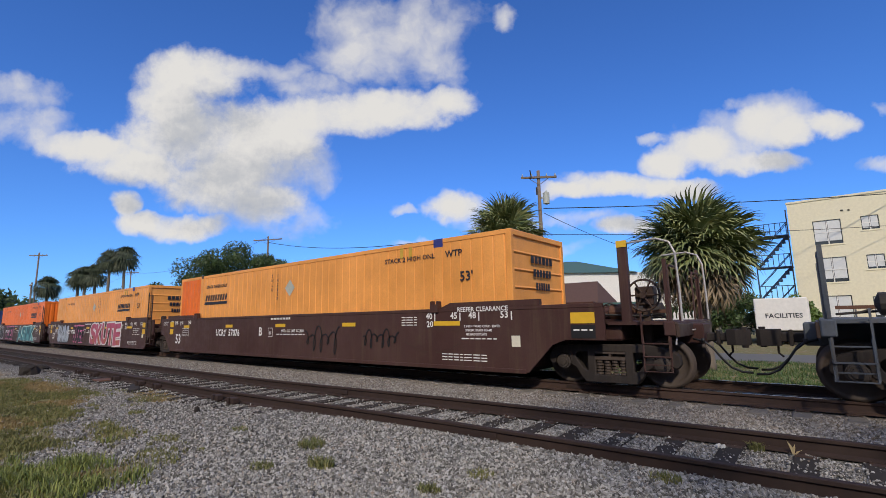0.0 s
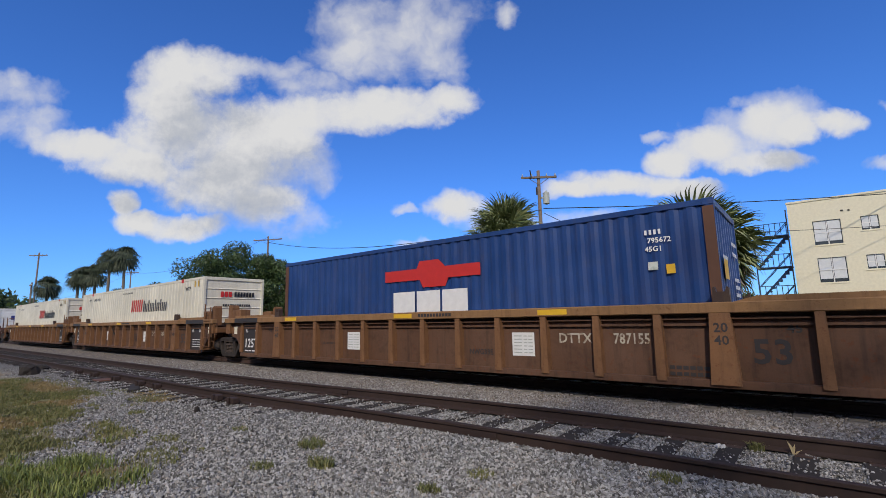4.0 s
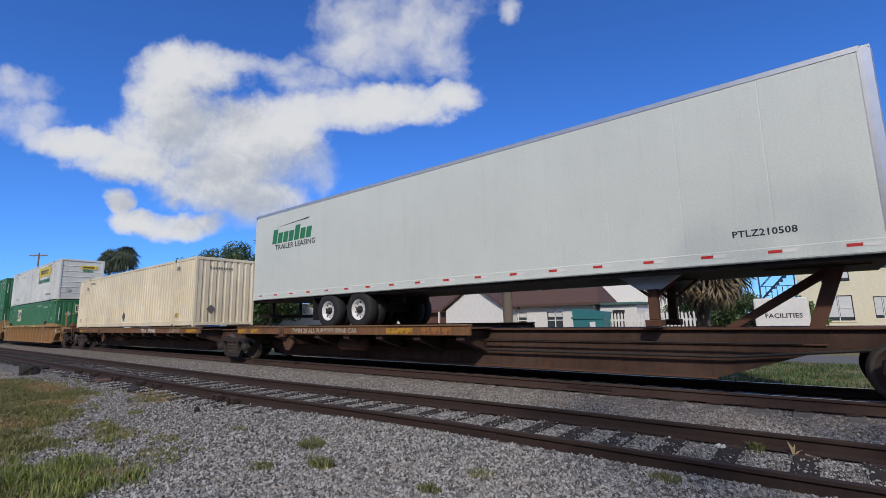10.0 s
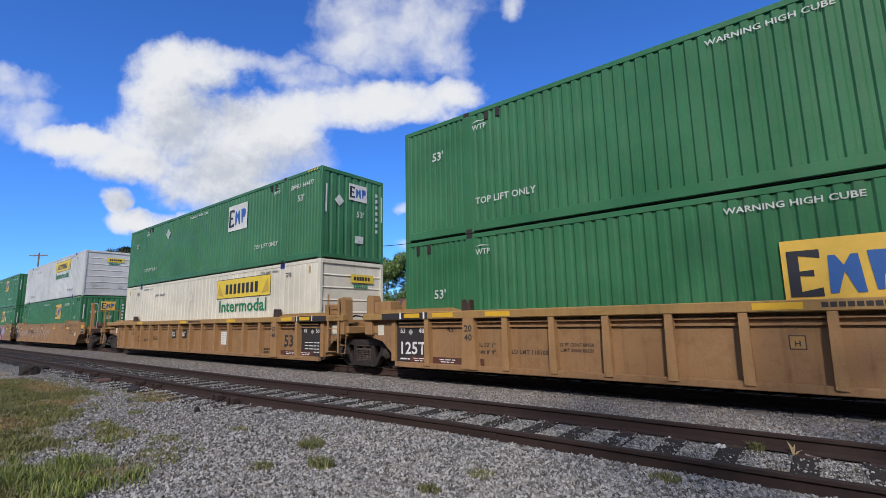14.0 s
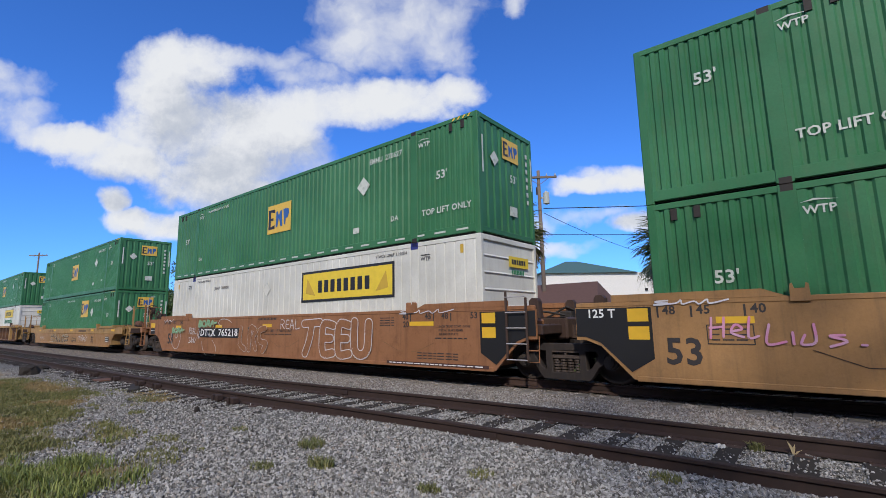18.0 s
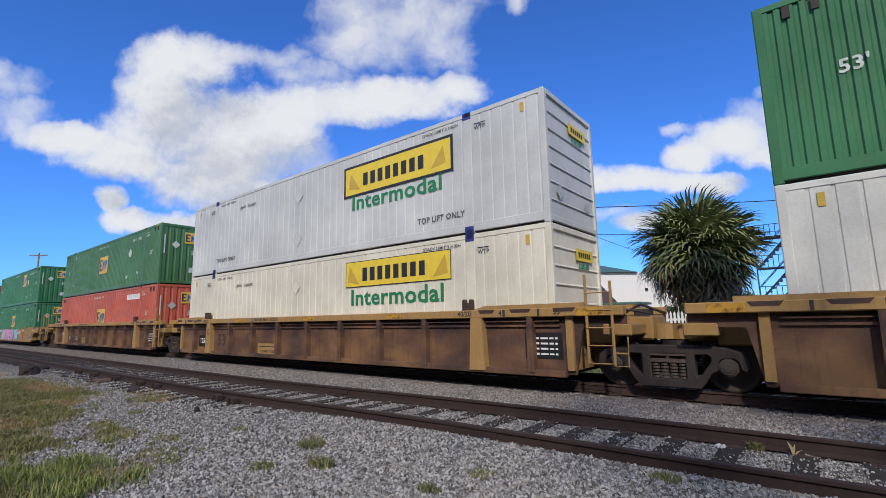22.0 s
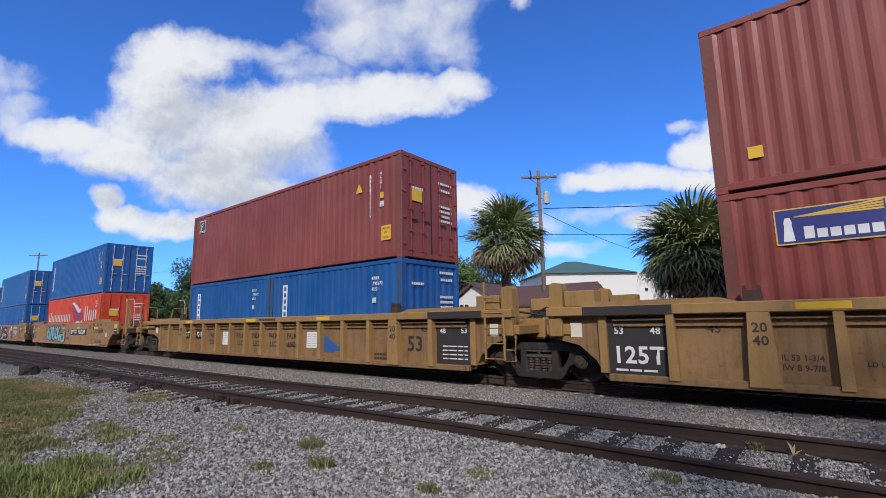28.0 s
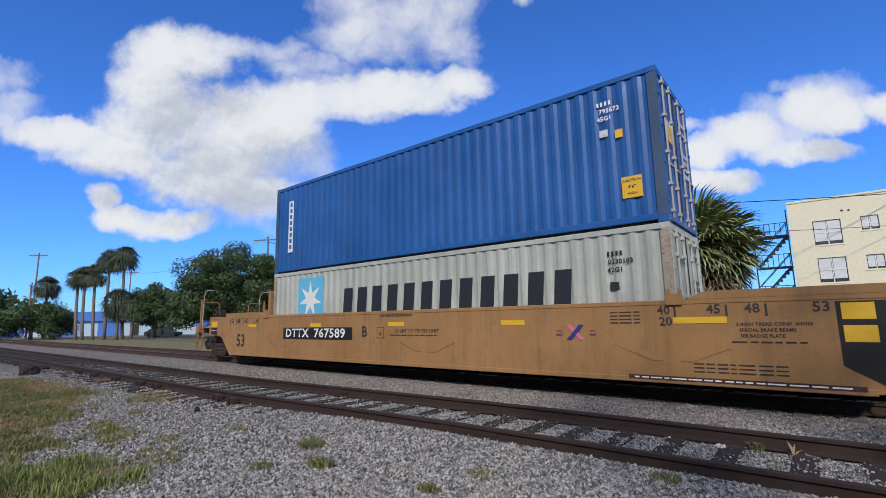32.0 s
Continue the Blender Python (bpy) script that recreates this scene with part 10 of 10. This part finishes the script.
    white_box(-392.2, Z1, "white ribbed shipping container with a yellow sign and green word", "box_cream", yellow_x=3.68)
    white_box(-392.2, Z2, "pale grey ribbed shipping container with a framed yellow sign", "box_grey", yellow_x=3.68, framed=True)
    box = green_box(-411.9, Z1, "faded red corrugated shipping container with a yellow emblem plate", "b", 0.32, 1.45, mat="box_red_faded", diamond=False, digits="201910", ribs="deep")
    patch(box, 5.1, 2.42, rect(1.75, 0.26), "white", -1.2965, "number_board")
    green_box(-411.9, Z2, "pale green corrugated steel shipping container with a yellow emblem plate", "b", 0.0, 1.57, mat="box_green_pale", digits="272343")
    # three ribbed yellow units with sea containers
    for i, (s, f, r) in enumerate(((-458.8, True, False), (-478.5, False, False), (-498.1, False, True))):
        car = well_car(s, "ribbed", "yellow_car", "yellow_car", f, r, "yellow ribbed steel well car with black stencil panels", 19 + i, "yellow_grime")
        if i != 1:
            split_number(car, "721814", -5.62, 0.86, 0.19, face("ribbed"))
        else:
            letter(car, "IL 53 1-3/4", -5.60, 0.62, 0.085, "soft_black", face("ribbed"), 0.9)
            letter(car, "IW 8 9-7/8", -5.60, 0.48, 0.085, "soft_black", face("ribbed"), 0.9)
            letter(car, "LD LMT 118 000", -4.62, 0.56, 0.065, "soft_black", face("ribbed"), 0.95)
        ribbed_marks(car, front_c=f, rear_c=r)
        y = face("ribbed")
        if i == 1:
            scrawl(car, -2.9, 0.6, 1.2, 0.7, "black", y, 51, 4, 0.03)
            patch(car, 1.6, 0.72, ((-1.3, -0.2), (-0.2, -0.2), (0.0, 0.2), (-1.3, 0.2)), "soft_black", y)
            patch(car, 1.6, 0.72, ((0.1, -0.2), (1.3, -0.2), (1.3, 0.2), (0.3, 0.2)), "soft_black", y)
        if i == 2:
            for cx in (-3.6, -1.55, -0.52, 0.52, 1.55):
                letter(car, "PALM", cx, 0.84, 0.17, "soft_black", y, 0.9)
                letter(car, "LSC", cx, 0.58, 0.17, "soft_black", y, 0.95)
            patch(car, 3.4, 0.7, ((-0.6, -0.25), (0.0, -0.3), (0.6, -0.2), (0.1, 0.0), (-0.4, 0.35), (-0.55, 0.1)), "blue", y)
    plain_box(-458.8, Z1, "blue corrugated steel sea container", "box_blue")
    stripe = ((-0.13, -0.85), (0.13, -0.85), (0.13, 0.85), (-0.13, 0.85))

    def white_stripe(b, hx, hw, t):
        patch(b, -hx + 0.88, t * 0.52, stripe, "white", -hw - 0.004, "sign_plate")
        for j in range(8):
            patch(b, -hx + 0.88, t * 0.52 + 0.72 - 0.2 * j, rect(0.12, 0.13), "blue", -hw - 0.007, "sign_shape")
    def swoosh_sign(box, x, z, y):
        patch(box, x, z + 0.03, rect(0.44, 0.40), "navy", y - 0.007, "sign_plate")
        for k in range(3):
            patch(box, x - 0.02, z + 0.12 - 0.10 * k, ((-0.13 - 0.01 * k, -0.07), (-0.09, -0.02), (0.02, 0.02), (0.16 - 0.05 * k, 0.07), (0.10 - 0.05 * k, 0.0), (0.0, -0.04), (-0.08, -0.07), (-0.12, -0.12)), "lemon", y - 0.011, "sign_shape")
        bars(box, x, z - 0.21, 0.36, 0.035, 5, "navy", y - 0.007, "sign_word")
    b = plain_box(-458.8, Z2, "maroon corrugated steel sea container with lock rods on its doors", "box_maroon")
    patch(b[0], -5.3, 2.4, rect(0.5, 0.5), "box_white", -b[2] - 0.003, "sign_plate")
    swoosh_sign(b[0], -5.3, 2.4, -b[2])
    for zz, lab in ((Z1, "maroon corrugated steel sea container with a navy and yellow sign"), (Z2, "maroon corrugated steel sea container, weathered")):
        b = plain_box(-478.85, zz, lab, "box_maroon")
        if zz == Z1:
            y = -b[2]
            patch(b[0], -4.75, 2.26, rect(1.26, 0.54), "emblem_yellow", y - 0.003, "sign_border")
            patch(b[0], -4.75, 2.26, rect(1.22, 0.50), "navy", y - 0.006, "sign_plate")
            for q in range(4):
                patch(b[0], -5.14, 2.40, ((0, -0.012), (0.98, -0.03 + 0.04 * q), (0.98, -0.003 + 0.04 * q), (0, 0.0)), "emblem_yellow", y - 0.010 - 0.001 * q, "sign_shape")
            bars(b[0], -4.60, 2.15, 0.88, 0.18, 6, "white", y - 0.010, "sign_shape", gap=0.2, tall=(0,))
            patch(b[0], -5.22, 2.22, ((-0.07, -0.18), (0.07, -0.18), (0.045, 0.06), (0.05, 0.1), (0.03, 0.17), (-0.03, 0.17), (-0.05, 0.1), (-0.045, 0.06)), "white", y - 0.010, "sign_shape")
        else:
            patch(b[0], -5.5, 0.6, rect(0.20, 0.19), "yellow", -b[2] - 0.004, "notice_plate")
    for dx in (-3.06, 3.06):
        b = plain_box(-498.1 + dx, Z1, "short blue steel sea container", "box_blue", 20, 2.591, "wave", stickers=False)
        white_stripe(*b)
    b = plain_box(-498.1, Z1 + 2.591, "maroon corrugated steel sea container with lock rods on its doors", "box_maroon", digits=("936219", "45G1"), upright=True)
    patch(b[0], -5.3, 2.4, rect(0.5, 0.5), "box_white", -b[2] - 0.003, "sign_plate")
    swoosh_sign(b[0], -5.3, 2.4, -b[2])
    patch(b[0], 4.45, 2.12, ((-0.15, -0.12), (0.15, -0.12), (0, 0.16)), "yellow", -b[2] - 0.004, "notice_plate")
    # the last three smooth tan units
    for i, (s, f, r, mark) in enumerate(((-521.7, True, False, "A"), (-541.3, False, False, "C"), (-560.9, False, True, "B"))):
        car = well_car(s, "smooth", "tan_car", "tan_car", f, r, "tan smooth-sided steel well car with black number board", 22 + i)
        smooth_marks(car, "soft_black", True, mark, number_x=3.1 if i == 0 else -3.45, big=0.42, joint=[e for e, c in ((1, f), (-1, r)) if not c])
        y = face("smooth") - 0.004
        if i == 0:
            wild_style(car, -1.92, 0.80, 4.4, 0.98, (
                [[(0.02, 0.62), (0.01, 0.42), (0.06, 0.22), (0.14, 0.28)], [(0.04, 0.92), (0.09, 0.62), (0.14, 0.28)]],
                [[(0.11, 0.60), (0.20, 0.12), (0.26, 0.92), (0.31, 0.22)]],
                [[(0.34, 0.94), (0.34, 0.30), (0.41, 0.18), (0.46, 0.36), (0.46, 0.92)]],
                [[(0.60, 0.82), (0.51, 0.78), (0.50, 0.34), (0.60, 0.22)]],
                [[(0.59, 0.95), (0.62, 0.52), (0.74, 0.10)], [(0.70, 0.94), (0.62, 0.52)]],
                [[(0.98, 0.66), (0.96, 0.46), (0.80, 0.42), (0.74, 0.36)], [(0.78, 0.34), (0.86, 0.06), (0.97, 0.10), (0.99, 0.30)]],
            ), 0.145, "spray_amuck", "spray_black", y, 0.05, None, "pale_mint")
            for gx, gz in ((-3.95, 0.55), (-2.1, 1.2), (-2.35, 0.75), (-0.45, 1.30), (0.30, 0.62)):
                blot(car, gx, gz, 0.16, 0.2, "spray_hot", y - 0.045, int(gx * 10))
            letter(car, "JESTER", 1.02, 0.52, 0.14, "soft_black", y, 1.1)
            letter(car, "PHD", -4.47, 1.36, 0.11, "soft_black", y)
            letter(car, "7/21", -0.24, 1.36, 0.11, "soft_black", y)
            for k in (-1, 1):
                patch(car, -4.57, 1.05, ((-0.17, -0.13 * k), (-0.10, -0.14 * k), (0.17, 0.13 * k), (0.10, 0.14 * k)), "navy" if k > 0 else "red", y - 0.002 * (k + 2), "emblem_shape")
        elif i == 1:
            blot(car, -1.3, 0.84, 8.9, 1.13, "spray_mural", y, 3)
            for gx, gz, gw, gh, mat in ((-6.4, 1.0, 1.0, 0.7, "spray_red"), (-4.2, 0.55, 0.8, 0.5, "spray_mural"), (-3.6, 1.1, 0.7, 0.5, "spray_hot"), (-2.55, 1.0, 0.6, 0.8, "emblem_yellow"), (-0.5, 0.8, 0.9, 0.9, "spray_dust"), (1.5, 1.0, 1.2, 0.7, "spray_red"), (0.6, 1.28, 1.0, 0.25, "spray_mural"), (2.0, 0.55, 0.9, 0.5, "spray_mural"), (-1.6, 1.25, 0.5, 0.3, "pale_mint"), (-6.7, 0.95, 0.7, 0.8, "spray_smoke"), (-5.2, 1.15, 0.6, 0.5, "spray_smoke"), (-5.0, 0.5, 0.7, 0.4, "spray_hot"), (-3.1, 0.55, 0.5, 0.5, "spray_smoke"), (-1.2, 0.55, 0.6, 0.45, "spray_hot"), (0.2, 1.0, 0.5, 0.6, "emblem_yellow"), (1.1, 0.75, 0.7, 0.35, "spray_smoke"), (2.2, 1.0, 0.5, 0.4, "spray_smoke"), (-5.9, 0.55, 0.4, 0.4, "emblem_yellow")):
                blot(car, gx, gz, gw, gh, mat, y - 0.002 - 0.0004 * (gx + 7), int(gx * 10))
            wild_style(car, -2.45, 0.83, 8.9, 1.06, (
                [[(0.03, 0.86), (0.13, 0.88)], [(0.10, 0.86), (0.06, 0.45), (0.11, 0.12), (0.15, 0.16)]],
                [[(0.18, 0.10), (0.19, 0.82), (0.24, 0.90), (0.27, 0.68), (0.20, 0.48)], [(0.23, 0.46), (0.27, 0.10)]],
                [[(0.31, 0.10), (0.31, 0.88), (0.37, 0.84), (0.37, 0.58), (0.31, 0.50)], [(0.34, 0.46), (0.40, 0.08)]],
                [[(0.44, 0.86), (0.43, 0.12)]],
                [[(0.53, 0.94), (0.52, 0.32), (0.57, 0.12), (0.64, 0.18), (0.67, 0.48), (0.66, 0.94)]],
                [[(0.88, 0.90), (0.76, 0.92), (0.74, 0.62), (0.84, 0.54), (0.92, 0.40), (0.95, 0.12), (0.78, 0.10)]],
            ), 0.30, "spray_black", "graffiti_white", y - 0.006, 0.035, flat=0.45)
            patch(car, 1.68, 1.40, rect(0.86, 0.15), "emblem_yellow", y - 0.040, "graffiti_shape")
            letter(car, "LERCH", 1.68, 1.395, 0.125, "soft_black", y - 0.044, 1.2)
            letter(car, "12", 2.47, 1.33, 0.20, "soft_black", y - 0.012, 1.0)
            # smoke-like cloud with a soft dark edge, and two words on it
            for grow_by, mat, lift in ((0.10, "spray_soot", 0.003), (0.0, "spray_smoke", 0.006)):
                for k, (gx, gz, gw, gh) in enumerate(((3.95, 1.05, 0.85, 0.62), (4.45, 0.92, 0.9, 0.72), (4.95, 1.05, 0.75, 0.62), (4.35, 1.24, 1.2, 0.30), (4.25, 0.66, 0.42, 0.42), (4.85, 0.74, 0.4, 0.36))):
                    blot(car, gx, gz, gw + grow_by, min(gh + grow_by, 2 * (1.44 - gz), 2 * (gz - 0.26)), mat, y - lift - 0.0003 * k, 50 + k)
            letter(car, "CMW. PHD.", 4.55, 1.08, 0.20, "soft_black", y - 0.014, 0.95)
            for cx, cz, w, h, line in ((3.9, 0.9, 0.5, 0.5, ((0.0, 0.9), (0.1, 0.4), (0.35, 0.5), (0.45, 0.1), (0.7, 0.0), (0.8, 0.5), (1.0, 0.6))), (4.6, 0.72, 0.9, 0.3, ((0.0, 0.6), (0.2, 0.0), (0.4, 0.5), (0.6, 0.1), (0.8, 0.4), (1.0, 0.9)))):
                part("graffiti_stroke", stroke_geo([line], w, h, 0.018, 0.018, 0.014).mesh("graffiti_stroke", "soft_black", fix=False), car, Matrix.Translation((cx, y, cz)) @ NEAR)
            # round head under a yellow hat
            wild_style(car, 2.98, 0.58, 0.62, 0.42, ([[(0.0, 0.9), (0.0, 0.3), (0.3, 0.0), (0.75, 0.0), (1.0, 0.35), (1.0, 0.9), (0.5, 0.6), (0.0, 0.9)], [(0.3, 0.5), (0.7, 0.5)]],), 0.16, "tan_car", "soft_black", y - 0.004, 0.022, flat=0.8)
            wild_style(car, 2.95, 1.20, 0.36, 0.22, ([[(0.0, 0.0), (0.1, 0.9), (0.5, 1.0), (0.9, 0.9), (1.0, 0.0)], [(0.0, 0.2), (1.0, 0.2)], [(0.2, 0.6), (0.8, 0.6)]],), 0.12, "emblem_yellow", "soft_black", y - 0.012, 0.022, flat=0.95)
            for k, (cx, cz, w, h) in enumerate(((2.95, 1.16, 0.5, 0.03), (2.95, 0.96, 0.62, 0.045), (2.83, 1.06, 0.022, 0.18), (3.05, 1.06, 0.022, 0.18), (2.95, 0.84, 0.34, 0.022), (3.05, 0.56, 0.3, 0.025), (3.50, 0.80, 0.09, 0.9))):
                patch(car, cx, cz, rect(w, h), "soft_black", y - 0.032 - 0.0005 * k, "graffiti_stroke")
            ring = [(math.cos(6.283 * j / 28), math.sin(6.283 * j / 28)) for j in range(28)]
            part("graffiti_ring", Geo().add([(0.44 * a, 0.44 * b, 0) for a, b in ring] + [(0.41 * a, 0.41 * b, 0) for a, b in ring], [(j, (j + 1) % 28, 28 + (j + 1) % 28, 28 + j) for j in range(28)]).mesh("graffiti_ring", "soft_black", fix=False), car, Matrix.Translation((6.35, y, 0.88)) @ NEAR)
            letter(car, "2021", 6.35, 0.90, 0.26, "soft_black", y - 0.003, 0.9)
        else:
            for k in (-1, 1):
                patch(car, 4.4, 0.98, ((-0.17, -0.13 * k), (-0.08, -0.14 * k), (0.17, 0.13 * k), (0.08, 0.14 * k)), "navy" if k > 0 else "pink", y - 0.002 * (k + 2), "emblem_shape")
            for cx, first, second in ((4.08, "next", "load"), (4.72, "any", "road")):
                letter(car, first, cx, 1.01, 0.05, "red", y, 0.95)
                letter(car, second, cx, 0.94, 0.05, "navy", y, 0.95)
    b = plain_box(-521.7, Z2, "blue corrugated steel sea container with a white name strip", "box_blue", upright=True)
    white_stripe(*b)
    b = plain_box(-521.7, Z1, "red corrugated steel sea container with white lettering blocks", "box_red")
    y = -b[2] - 0.003
    bars(b[0], -2.65, 1.66, 5.5, 0.66, 14, "box_white", y, "sign_shape", 0.0, 0.55, tall=(0, 1))
    bars(b[0], 4.25, 1.78, 2.4, 0.86, 6, "box_white", y, "sign_shape", 0.0, 0.58, tall=(0, 1))
    patch(b[0], 1.5, 1.82, ((-1.35, 0.62), (0.75, 0.25), (1.25, -0.32), (0.9, -0.72), (-0.5, -0.72)), "wine", y, "sign_shape")
    patch(b[0], 1.5, 1.82, ((-1.42, 0.66), (-0.9, 0.72), (-0.2, 0.52), (0.35, 0.28), (0.78, 0.30), (0.62, 0.05), (0.2, 0.02), (-0.25, 0.22), (-0.8, 0.50)), "box_white", y - 0.004, "sign_shape")
    patch(b[0], 1.5, 1.82, ((-0.5, -0.72), (-0.15, -0.5), (0.35, -0.48), (0.85, -0.55), (1.27, -0.30), (1.0, -0.72)), "box_white", y - 0.004, "sign_shape")
    for zz, own in ((Z1, "SEGU439710"), (Z2, "SMLU793136")):
        b = plain_box(-541.3, zz, "blue corrugated steel sea container with a white name strip", "box_blue", digits=(own, "45G1"), upright=True)
        white_stripe(*b)
        if zz == Z1:
            for cx, w in ((-2.2, 0.85), (0.7, 0.9), (3.35, 0.66)):
                patch(b[0], cx, 1.63 - 0.258, rect(w, 1.05), "blue_repaint", -b[2] - 0.001, "repainted_patch")
            patch(b[0], 4.92, 1.75, rect(0.2, 1.35), "blue_repaint", -b[2] - 0.001, "repainted_patch")
    b = plain_box(-560.9, Z1, "light grey corrugated steel sea container with dark lettering blocks", "box_maersk", tall=2.591, code="ink", stickers=False, digits=("0230183", "42G1"))
    y = -b[2] - 0.003
    patch(b[0], -4.07, 1.72, rect(1.25, 1.25), "sky_blue", y, "sign_plate")
    star = tuple((r * math.cos(radians(90 + 25.714 * j)), r * math.sin(radians(90 + 25.714 * j))) for j in range(14) for r in ((0.58 if j % 2 == 0 else 0.22),))
    patch(b[0], -4.07, 1.68, star, "white", y - 0.004, "sign_shape")
    bars(b[0], 0.95, 1.42, 7.0, 1.0, 12, "ink", y, "sign_shape", 0.08, 0.40)
    patch(b[0], 4.9, 1.05, ((-0.2, -0.17), (0.2, -0.17), (0, 0.2)), "yellow", y - 0.003, "notice_plate")
    b = plain_box(-560.9, Z1 + 2.591, "blue corrugated steel sea container with a white name strip, scraped", "box_blue")
    white_stripe(*b)


build_train()


# ---- what moves ----

def motions():
    for ob, s, z in MOVERS:
        walk(ob, [(t, pose(s - 0.06 + SPEED * t, TRACK_Y, z)) for t in (0.0, 8.0, 16.0, 24.0, SECONDS)])
    turn = math.degrees(SPEED / 0.42) / FPS
    for way, dx in (("lead", 0.885), ("trail", -0.885)):
        first = WHEELS[way][0]
        walk(first, [(i / FPS, pose(dx, 0, 0.42) @ pose(0, 0, 0, 0, turn * i, 0)) for i in range(int(SECONDS * FPS) + 1)])
        keys = first.animation_data
        for other in WHEELS[way][1:]:
            other.rotation_mode = "QUATERNION"
            other.animation_data_create()
            other.animation_data.action = keys.action
            other.animation_data.action_slot = keys.action_slot
    walk(clouds, [(t, CLOUD_PLACES[0].lerp(CLOUD_PLACES[1], t / SECONDS)) for t in (0.0, 8.0, 16.0, 24.0, SECONDS)])


motions()
